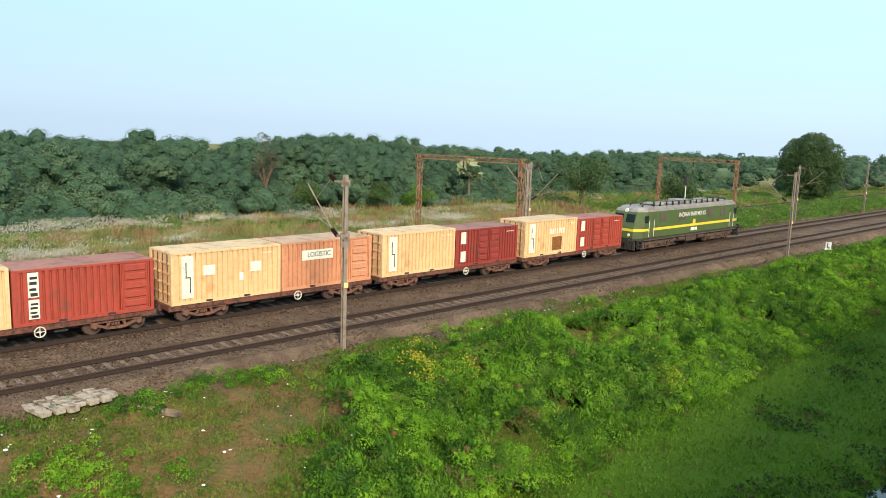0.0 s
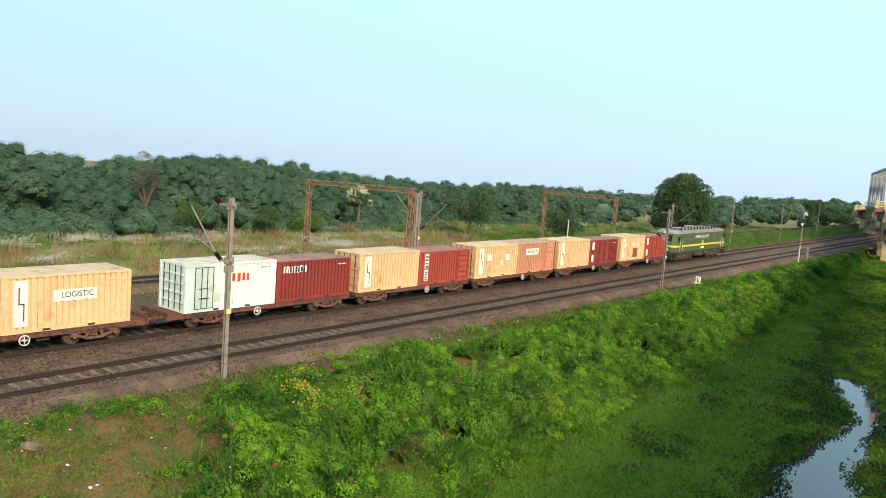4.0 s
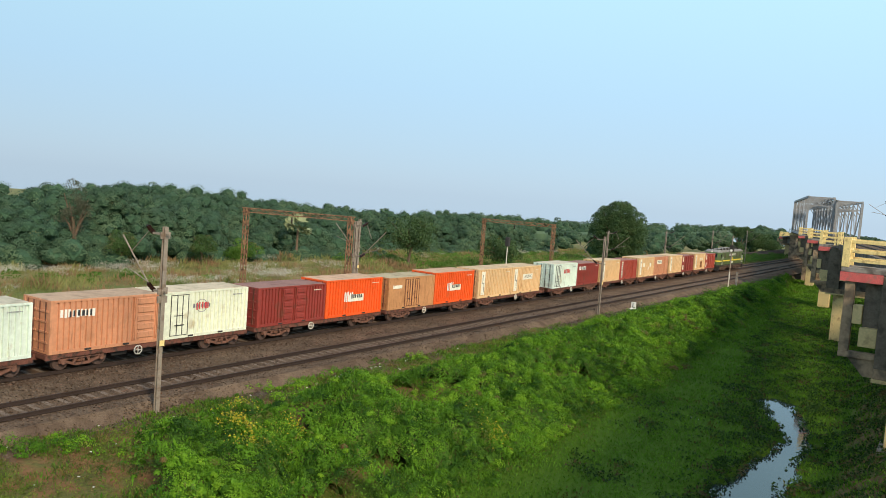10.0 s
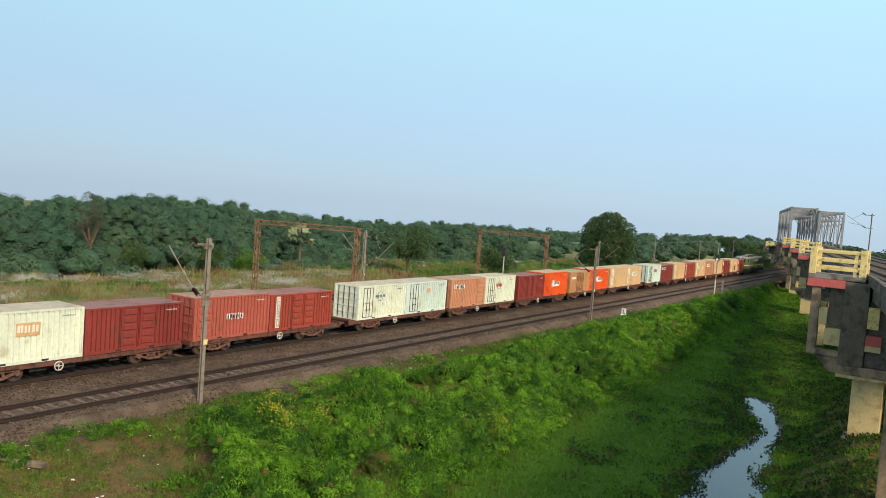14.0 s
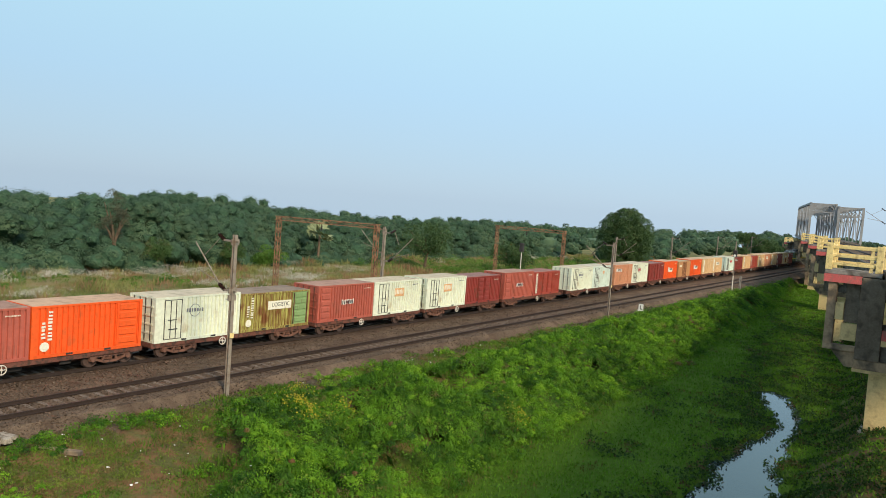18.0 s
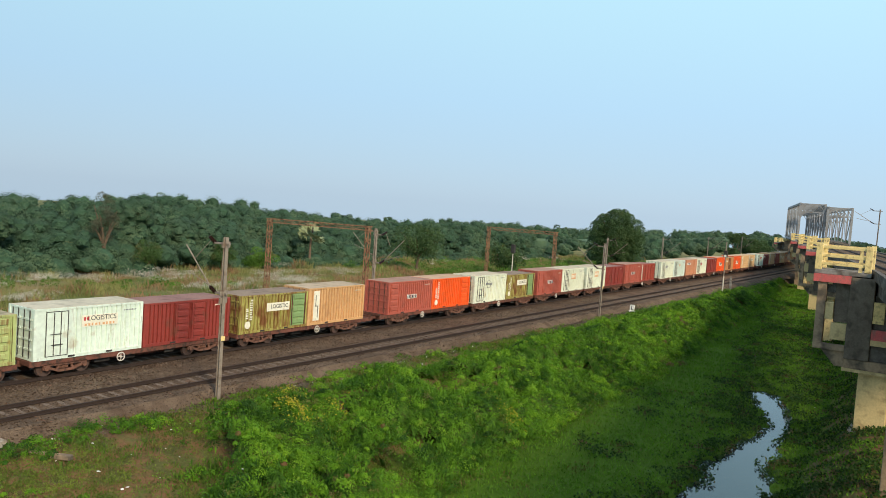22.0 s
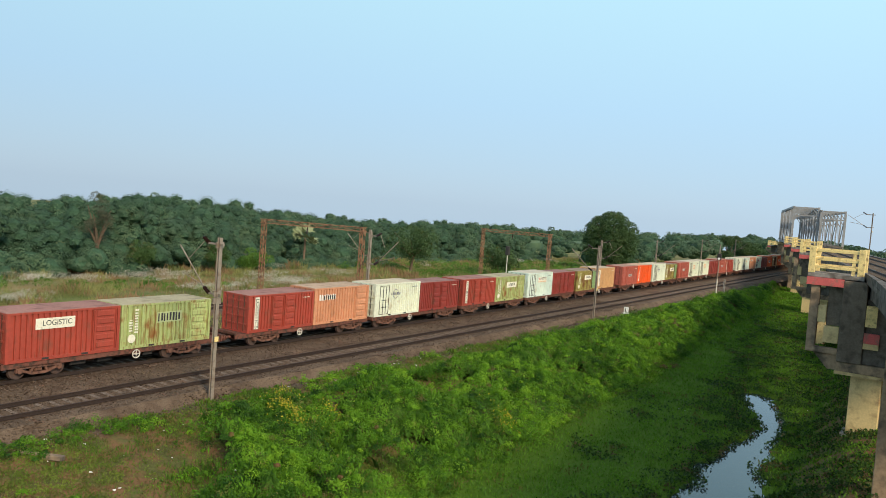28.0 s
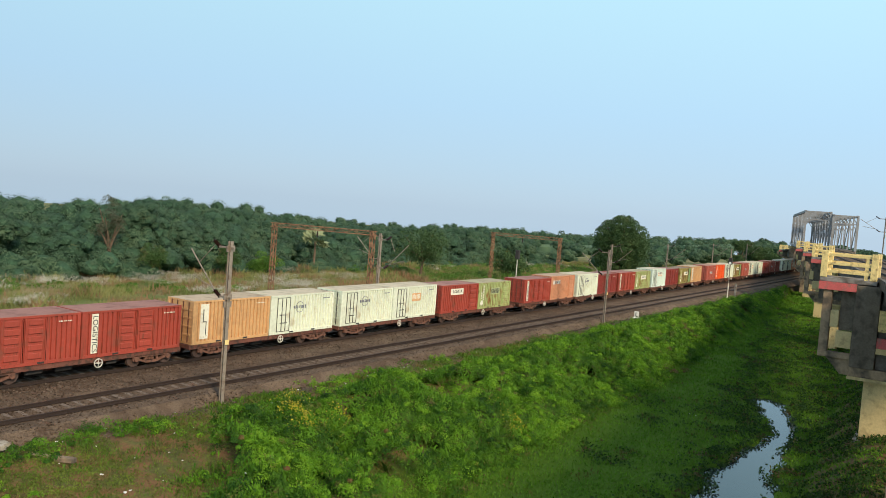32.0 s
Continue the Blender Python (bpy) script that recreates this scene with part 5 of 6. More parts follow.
# plume grass in loose drifts, each tuft leaning with the wind
tx, ty = pick(6500, 12, 200, 58, 86, 1.25)
band = vnoise(tx, ty * 2.2, 11, 63) + 0.3 * vnoise(tx, ty, 3, 64) - 0.004 * np.maximum(tx - 60, 0) + 0.34 * np.exp(-((ty - 78) / 6) ** 2)
keep = rng.random(len(tx)) < 0.7 * smoothstep(0.30, 0.66, band)
tx, ty = tx[keep], ty[keep]
per = 70
x, y = np.repeat(tx, per) + rng.normal(0, 0.6, per * len(tx)), np.repeat(ty, per) + rng.normal(0, 0.5, per * len(tx))
h = np.repeat(rng.uniform(0.7, 1.35, len(tx)), per) * rng.uniform(0.75, 1.1, len(x))
a = rng.normal(0, 0.5, (len(x), 2)) + (0.75, 0)
al = unit(np.stack([a[:, 0], a[:, 1], np.ones(len(x))], 1))
ang = rng.uniform(0, 6.28, len(x))
stuff("grass_plumes", leaf_mesh("grass_plumes", np.stack([x, y, land(x, y) + h], 1), al, np.stack([np.cos(ang), np.sin(ang), 0 * ang], 1), rng.uniform(0.10, 0.27, len(x)), rng.uniform(0.025, 0.055, len(x)), M["plume"], 0.6), "feathery pale plumes of tall wild grass", "grass")

# shrubs scattered over the meadow and along the side track
def clump_cloud(cx, cy, cz, r, per, squash=0.75, leaf=0.3, seed_spread=0.8):
    """Leaf places on the skins of many round lobes; returns places, normals, sizes."""
    k = len(cx)
    d = unit(rng.normal(0, 1, (k * per, 3)))
    d[:, 2] = np.where(d[:, 2] < -0.45, -d[:, 2], d[:, 2])
    c = np.repeat(np.stack([cx, cy, cz], 1), per, 0)
    rr = np.repeat(r, per)[:, None] * (0.78 + 0.28 * rng.random((k * per, 1)))
    p = c + d * rr * (1, 1, squash)
    return p, d, leaf * rng.uniform(0.7, 1.3, k * per)


sx, sy = pick(3400, 8, 330, 43.8, 84, 1.15)
keep = (np.abs(sy - Y_C) > 2.6) & (rng.random(len(sx)) < smoothstep(0.12, 0.6, vnoise(sx, sy, 8, 71) + 0.010 * np.clip(sx - 90, 0, 60)))
sx, sy = sx[keep], sy[keep]
sr = rng.uniform(0.4, 1.1, len(sx))
ax_, ay_ = pick(760, 88, 270, 44.2, 51.2, 1.3)
bx_, by_ = pick(520, 100, 300, 56.0, 70.0, 1.3)
lush = rng.random(len(ax_) + len(bx_)) < 0.85
sx, sy = np.concatenate([sx, np.concatenate([ax_, bx_])[lush]]), np.concatenate([sy, np.concatenate([ay_, by_])[lush]])
sr = np.concatenate([sr, rng.uniform(0.55, 1.35, len(sx) - len(sr))])
p, nrm, sz = clump_cloud(sx, sy, land(sx, sy) + sr * 0.4, sr, 100, 0.75, 0.19)
stuff("meadow_shrubs", scatter_leaves("meadow_shrubs", p, nrm, 0.6, sz, 0.7, M["shrub"]), "low green shrubs scattered over the meadow", "shrubs")


# ---- woods ----
SKY_ANGLE = [4, 9, 13, 18, 24, 28, 32, 38, 41, 45, 49, 52, 54, 56, 59, 63, 72, 90]
SKY_TAN = [-0.006, -0.008, -0.008, -0.014, -0.019, -0.020, -0.020, -0.024, -0.021, -0.020, -0.018, -0.012, -0.009, -0.012, -0.022, -0.021, -0.019, -0.019]


def canopy_top(x, y):
    """Height of the treetops: a gently rolling roof of leaves."""
    return 10.08 + np.interp(np.degrees(np.arctan2(y, x)), SKY_ANGLE, SKY_TAN) * np.hypot(x, y)


hearts, lobe_hearts = [], []


def crowns(tx, ty, top, r, lobes, per, leaf, dense=False):
    """Round-headed trees: leaf lobes over the upper part of each crown; returns places, normals, sizes."""
    n = len(tx)
    k = np.arange(lobes)
    cz = 1.0 - 1.62 * (k + 0.5) / lobes
    turn = k[None, :] * 2.39996 + rng.uniform(0, 6.28, (n, 1))
    flat = np.sqrt(1 - cz ** 2)
    out = rng.uniform(0.58, 0.86, (n, lobes)) * r[:, None]
    hearts.append(np.stack([tx, ty, top - 0.95 * r, r], 1))
    lx = tx[:, None] + np.cos(turn) * flat * out
    ly = ty[:, None] + np.sin(turn) * flat * out
    lz = top[:, None] - 0.95 * r[:, None] + cz * out * 0.85
    lr = r[:, None] * rng.uniform(0.26, 0.40, (n, lobes))
    if dense:
        lobe_hearts.append(np.stack([lx.ravel(), ly.ravel(), lz.ravel(), lr.ravel()], 1))
    p, d, s = clump_cloud(lx.ravel(), ly.ravel(), lz.ravel(), lr.ravel(), per, 0.8, leaf)
    whole = unit(p - np.repeat(np.stack([tx, ty, top - 1.2 * r], 1), lobes * per, 0))
    return p, unit(d + 1.1 * whole), s


def woods(n, x0, x1, y0, y1, front, r0, r1, lobes, per, leaf, seed, rough=0.8, dense=False):
    tx = x0 + (x1 - x0) * (np.arange(n) + 0.8 * rng.random(n)) / n
    ty = y0 + (y1 - y0) * rng.random(n)
    top = canopy_top(tx, ty) - front + rough * (vnoise(tx, ty, 9, seed) + rng.normal(0, 0.45, n)) + 0.15
    return crowns(tx, ty, top, rng.uniform(r0, r1, n), lobes, per, leaf, dense)


def cores(n, x0, x1, y0, y1, drop):
    """A dark inner sheet of leaves that closes the view through the wood."""
    xs, out_v, out_f = np.linspace(x0, x1, n), [], []
    for i, xx in enumerate(xs):
        yy = y0 + (y1 - y0) * (0.5 + 0.5 * float(vnoise(xx, 3.0, 9, 77)))
        zt = float(canopy_top(xx, yy)) - drop
        out_v += [(xx, yy, -1.4), (xx, yy + 0.4, 0.55 * zt), (xx, yy + 1.6, zt)]
    for i in range(n - 1):
        for k in range(2):
            a = i * 3 + k
            out_f.append((a, a + 3, a + 4, a + 1))
    return mesh_from("woods_inside", out_v, out_f, M["wood"])


rows_of_trees = [
    woods(85, 12, 175, 81, 84, 6.6, 1.5, 2.9, 11, 120, 0.18, 80),        # bushes along the edge
    woods(70, 12, 178, 84, 88, 4.9, 2.0, 3.2, 12, 120, 0.19, 90),
    woods(36, 14, 175, 86, 90, 2.8, 2.2, 4.1, 22, 200, 0.18, 81, 1.2, True),
    woods(36, 14, 180, 91, 96, 1.2, 2.8, 4.8, 22, 190, 0.19, 82, 1.0, True),
    woods(48, 10, 200, 98, 106, 0.1, 3.0, 4.6, 18, 190, 0.20, 86, 0.8, True),
    woods(60, 20, 260, 110, 150, 0.5, 3.0, 5.0, 11, 90, 0.36, 87, 0.8, True),
    woods(90, 150, 620, 110, 260, 0.5, 3.5, 6.0, 12, 100, 0.5, 83, 1.4),
    woods(60, 225, 700, 66, 95, 2.6, 2.6, 5.2, 12, 110, 0.42, 84, 2.4),
    woods(40, 165, 300, 70, 96, 3.4, 1.6, 3.6, 12, 110, 0.33, 85, 2.0),
    crowns(np.array([59.0, 63.2, 67.5, 72.0]), np.array([86.5, 88.0, 87.0, 89.0]), np.array([5.6, 6.6, 5.9, 6.4]), np.array([3.0, 3.4, 2.9, 3.2]), 22, 200, 0.18, True)]
P_, N_, S_ = (np.concatenate([q[k] for q in rows_of_trees]) for k in range(3))
stuff("woods", scatter_leaves("woods", P_, N_, 0.13, S_, 0.75, M["wood"], 0.15), "dense dark green woodland with an uneven rounded roofline", "woods")

# trees on the other side of the flyover, mostly unseen, added to shade the ditch
tx = 46 + 254 * np.linspace(0, 1, 60) ** 1.25 + rng.uniform(-1, 1, 60)
ty = np.interp(tx, [48, 96, 132, 183, 300], [4.0, 12.4, 18.7, 29.0, 54.6]) - np.where(tx < 110, rng.uniform(12.8, 16, 60), rng.uniform(16, 23, 60))
tp = np.where(tx < 110, 9.0, 7.6) + 0.7 * vnoise(tx, ty, 12, 88)
P_, N_, S_ = crowns(tx, ty, tp, rng.uniform(2.4, 3.4, 60), 14, 60, 0.45)
stuff("woods", scatter_leaves("woods", P_, N_, 0.32, S_, 0.75, M["wood"]), "line of dark green trees behind the flyover, added to shade the ditch", "woods")
# unseen undergrowth, added to stop sun that would pass under the deck
lx, ly = pick(1100, 16, 300, 0, 1, 1.2)
ly = np.interp(lx, [16, 48, 96, 132, 183, 300], [0.6, 4.0, 12.4, 18.7, 29.0, 54.6]) - 15 - 10 * ly
P_, N_, S_ = clump_cloud(lx, ly, rng.uniform(-1.0, 4.0, 1100), rng.uniform(1.0, 2.0, 1100), 40, 0.9, 0.5)
stuff("woods_undergrowth", scatter_leaves("woods_undergrowth", P_, N_, 0.4, S_, 0.75, M["wood"]), "unseen undergrowth behind the flyover, added to block low sun", "woods")


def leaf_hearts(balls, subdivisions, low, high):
    """Uneven balls, joined, in a dark green that stands for shade among inner leaves."""
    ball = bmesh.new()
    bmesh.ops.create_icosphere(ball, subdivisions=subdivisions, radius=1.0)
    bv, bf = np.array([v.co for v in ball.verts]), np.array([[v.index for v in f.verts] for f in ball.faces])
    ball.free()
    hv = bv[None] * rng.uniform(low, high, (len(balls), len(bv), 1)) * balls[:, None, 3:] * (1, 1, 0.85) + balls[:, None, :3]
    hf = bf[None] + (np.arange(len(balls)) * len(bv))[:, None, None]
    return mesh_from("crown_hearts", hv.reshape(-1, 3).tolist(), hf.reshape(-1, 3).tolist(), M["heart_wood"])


stuff("crown_hearts", leaf_hearts(np.concatenate(hearts), 2, 0.60, 0.76), "dark green balls inside the woodland crowns, coloured as shade", "woods")
stuff("crown_hearts", leaf_hearts(np.concatenate(lobe_hearts), 1, 0.62, 0.86), "dark green balls inside the treetop lobes, coloured as shade", "woods")
stuff("woods_undergrowth", cores(260, -120, 700, 99, 103, 4.0), "deep green undergrowth inside the woodland edge", "woods")


def tree(x, y, height, width, label, lobes=26, leaves=9000, leaf=0.3, low=0.2, mat="tree", trunk_lean=0.0, full=False):
    z = float(land(np.array([x]), np.array([y]))[0]) - 0.1
    t = thing("tree", label, "tree", (x, y, z))
    bm = bmesh.new()
    fork = Vector((trunk_lean, 0, height * 0.35))
    tube(bm, (0, 0, 0), fork, 0.035 * height, 0.024 * height, 9)
    limbs = []
    for k in range(7):
        a = k * 2.4 + 0.4
        tip = Vector((math.cos(a) * width * 0.33, math.sin(a) * width * 0.3, height * (0.55 + 0.05 * k)))
        limbs.append(tip)
        mid = fork.lerp(tip, 0.5) + Vector((0, 0, 0.3))
        tube(bm, fork, mid, 0.017 * height, 0.011 * height, 7)
        tube(bm, mid, tip, 0.011 * height, 0.004 * height, 6)
    part("trunk", bm, M["bark"], t)
    k = lobes
    d = unit(rng.normal(0, 1, (k, 3)))
    rz = height * (1 - low) * 0.5
    c0 = height * (1 + low) * 0.5
    f = rng.uniform(0.3, 0.93, k)
    r = width * rng.uniform(0.13, 0.22, k)
    if full:
        cz = 1 - 2 * (np.arange(k) + 0.5) / k
        turn = np.arange(k) * 2.39996
        d = np.stack([np.sqrt(1 - cz ** 2) * np.cos(turn), np.sqrt(1 - cz ** 2) * np.sin(turn), cz], 1)
        f = np.where(np.arange(k) % 3 == 0, rng.uniform(0.4, 0.7, k), rng.uniform(0.74, 0.92, k))
        r = width * rng.uniform(0.09, 0.15, k)
    pp, nn, ss = clump_cloud(d[:, 0] * f * (width * 0.5 - 0.3 * r), d[:, 1] * f * (width * 0.5 - 0.3 * r), c0 + d[:, 2] * f * (rz - 0.2 * r), r, leaves // k, 0.85, leaf)
    part("crown", scatter_leaves("crown", pp, nn, 0.6, ss, 0.7, M[mat]), None, t)
    return t


tree(147.3, 56.6, 12.6, 11.4, "large tall dark green broadleaf tree beside the side track", 150, 48000, 0.25, -0.10, full=True)
tree(109.5, 60.5, 5.2, 7.0, "small dark bushy tree behind a rusty portal", 24, 6000, 0.26, 0.15)
tree(98.5, 70.0, 7.6, 9.0, "medium tree with a pale twisted trunk at the meadow's edge", 34, 8000, 0.24, 0.22, trunk_lean=0.5)
tree(300.0, 68.5, 12.0, 9.0, "tall thin-crowned tree standing above distant woods", 16, 6000, 0.34, 0.62)
tree(290.0, 61.0, 9.4, 8.5, "round dark tree near the far overbridge", 20, 8000, 0.34, 0.15)
tree(268.0, 62.5, 5.4, 8.0, "low round tree near the far overbridge", 18, 7000, 0.32, 0.12)
tree(320.0, 62.0, 8.5, 14.0, "broad dark tree behind the overbridge", 24, 9000, 0.38, 0.1)
M["pale_leaf"] = leaf_material("pale_leaves", (0.055, 0.105, 0.03), (0.10, 0.17, 0.05), (0.14, 0.15, 0.06), 0.12)
M["dry_leaf"] = leaf_material("dry_leaves", (0.045, 0.085, 0.045), (0.075, 0.115, 0.062), (0.12, 0.12, 0.075), 0.25)
tree(54.0, 83.5, 9.6, 4.2, "thin half-bare brownish tree at the edge of the woods", 26, 3600, 0.16, 0.35, mat="dry_leaf")
tree(57.4, 79.8, 4.8, 4.2, "small yellow-green tree at the edge of the woods", 22, 4200, 0.17, 0.1, mat="pale_leaf")
tree(68.2, 79.4, 4.4, 3.8, "small yellow-green tree at the edge of the woods", 22, 4200, 0.17, 0.1, mat="pale_leaf")
tree(75.0, 79.6, 3.2, 5.0, "low bright green bush before the woods", 20, 4200, 0.17, 0.0, mat="shrub")


def palm(x, y, height):
    z = float(land(np.array([x]), np.array([y]))[0]) - 0.1
    t = thing("palm_tree", "pale green fan palm at the edge of the woods", "palm tree", (x, y, z))
    bm = bmesh.new()
    tube(bm, (0, 0, 0), (0.1, 0, height - 1.2), 0.2, 0.15, 8)
    part("trunk", bm, M["bark"], t)
    for k in range(26):
        a, el = k * 2.399, -0.5 + 1.7 * ((k * 0.618) % 1)
        d = Vector((math.cos(a) * math.cos(el), math.sin(a) * math.cos(el), math.sin(el)))
        c = Vector((0.1, 0, height - 1.2)) + d * 1.0
        bm = bmesh.new()
        sidev = d.cross(Vector((0, 0, 1))).normalized()
        up = sidev.cross(d)
        sidev, up = sidev * math.cos(k * 1.9) + up * math.sin(k * 1.9), up * math.cos(k * 1.9) - sidev * math.sin(k * 1.9)
        hub = bm.verts.new(c)
        prev = None
        for j in range(9):
            b = -1.3 + 2.6 * j / 8
            tip = bm.verts.new(c + (d * math.cos(b) + sidev * math.sin(b)) * (1.3 if j % 2 == 0 else 0.85) + up * (0.08 * (j % 2)))
            if prev:
                bm.faces.new((hub, prev, tip))
            prev = tip
        part("frond", bm, M["palm"], t)


M["palm"] = material("palm_fronds", (0.24, 0.27, 0.13), 0.6, var=0.3, scale=1.5)
palm(86.2, 81.0, 6.0)


# ---- flyover ----
M["girder"] = material("dark_girder", (0.16, 0.14, 0.12), 0.85, var=0.35, scale=0.7, dirt=(0.07, 0.06, 0.05), dirt_amount=0.6)
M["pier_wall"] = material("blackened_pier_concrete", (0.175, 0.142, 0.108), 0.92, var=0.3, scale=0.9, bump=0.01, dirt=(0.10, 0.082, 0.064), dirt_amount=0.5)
M["stained"] = material("stained_concrete", (0.36, 0.255, 0.165), 0.95, var=0.35, scale=0.5, bump=0.01, dirt=(0.11, 0.09, 0.07), dirt_amount=0.6)
M["cream"] = material("cream_paint", (0.66, 0.50, 0.24), 0.8, var=0.18, scale=0.8, dirt=(0.38, 0.25, 0.12), dirt_amount=0.35)
EDGE = [(-60, -9.6), (-20, -4.6), (0, -2.3), (24.4, 0.6), (36, 2.05), (42, 2.8), (47, 3.5), (54, 4.75), (96, 12.4), (132, 18.7), (170, 26.3), (183, 29.0), (260, 46.2), (300, 54.6)]
DECK_Z, DECK_W = 7.75, 8.4
PIERS = [(47.7, 6.53), (97.0, 14.4), (131.4, 20.75), (170.6, 28.4)]


def edge_y(x):
    return float(np.interp(x, [p[0] for p in EDGE], [p[1] for p in EDGE]))


def deck_z(x):
    return DECK_Z - 0.0035 * max(0.0, x - 48) - 0.03 * max(0.0, x - 195)


def ribbon(name, off0, off1, z0, z1, mat, parent, x0=-60, x1=183, label=""):
    """A slab that follows the deck's edge, between two offsets to its right."""
    xs = sorted({x0, x1, *[p[0] for p in EDGE if x0 < p[0] < x1]})
    v, f = [], []
    for x in xs:
        ye, zd = edge_y(x), deck_z(x)
        v += [(x, ye - off0, zd + z0), (x, ye - off0, zd + z1), (x, ye - off1, zd + z1), (x, ye - off1, zd + z0)]
    for i in range(len(xs) - 1):
        for k in range(4):
            a, b = i * 4 + k, i * 4 + (k + 1) % 4
            f.append((a, b, b + 4, a + 4))
    f += [(0, 1, 2, 3), tuple(len(v) - 1 - k for k in range(4))]
    return part(name, mesh_from(name, v, f, mat), None, parent, label)


flyover = thing("flyover", "grey concrete railway flyover on wall piers with yellow refuge railings", "flyover", kind="structure")
ribbon("deck_slab", 0.0, DECK_W, -0.25, 0.0, M["girder"], flyover)
ribbon("kerb", 0.0, 0.25, 0.004, 0.28, M["girder"], flyover)
for off in (0.25, 2.6, 5.0, 7.6):
    ribbon("girder", off, off + 0.5, -1.05, -0.254, M["girder"], flyover, label="dark weathered girder")
for off in (1.5, 3.2, 5.2, 6.9):
    ribbon("rail", off, off + 0.08, 0.02, 0.17, M["rail"], flyover)
ribbon("deck_ballast", 0.9, 7.6, 0.004, 0.05, M["ballast"], flyover)


def refuge(x, y_left, i):
    """A railed refuge on the pier cap, with the pier and its columns below."""
    zd, ye = deck_z(x), max(edge_y(x), y_left - 2.58)
    t = thing("pier_refuge", "yellow railed refuge with pink-red slab edge on a concrete pier", "refuge", (x, 0, 0), group="refuges of the flyover")
    d = 2.6
    y0, y1 = ye - 0.2, y_left + 0.05
    # slab with painted edge
    part("slab", bevelled(boxes((0, d, y0, y1, zd - 0.12, zd + 0.12)), 0.02), M["concrete"], t)
    part("slab_edge", boxes((-0.06, 0.14, y0 + 0.95, y1, zd - 0.56, zd - 0.124)), M["pink"], t, "faded pink-red painted slab edge")
    # posts
    for px, py in ((0.1, y1 - 0.17), (0.1, y0 + 0.2), (d - 0.2, y1 - 0.17), (d - 0.2, y0 + 0.2)):
        big = 0.17 if px < 1 else 0.12
        part("post", bevelled(boxes((px - 0.12, px + 0.14, py - big, py + big, zd + 0.12, zd + 1.58)), 0.015), M["yellow"], t)
    part("inner_post", boxes((0.05, 0.2, y0 + 0.48, y0 + 0.66, zd + 0.12, zd + 1.3)), M["yellow"], t)
    for k, z in enumerate((0.38, 0.82, 1.30)):
        part("front_rail", bevelled(boxes((0.03, 0.17, y0 + 0.35, y1 - 0.32, zd + z, zd + z + 0.16)), 0.012), M["yellow"], t)
        part("side_rail", bevelled(boxes((0.24, d - 0.32, y1 - 0.24, y1 - 0.1, zd + z - 0.03, zd + z + 0.18)), 0.012), M["yellow"], t)
        part("back_rail", boxes((d - 0.27, d - 0.13, y0 + 0.32, y1 - 0.3, zd + z - 0.03, zd + z + 0.18)), M["yellow"], t)
    return t


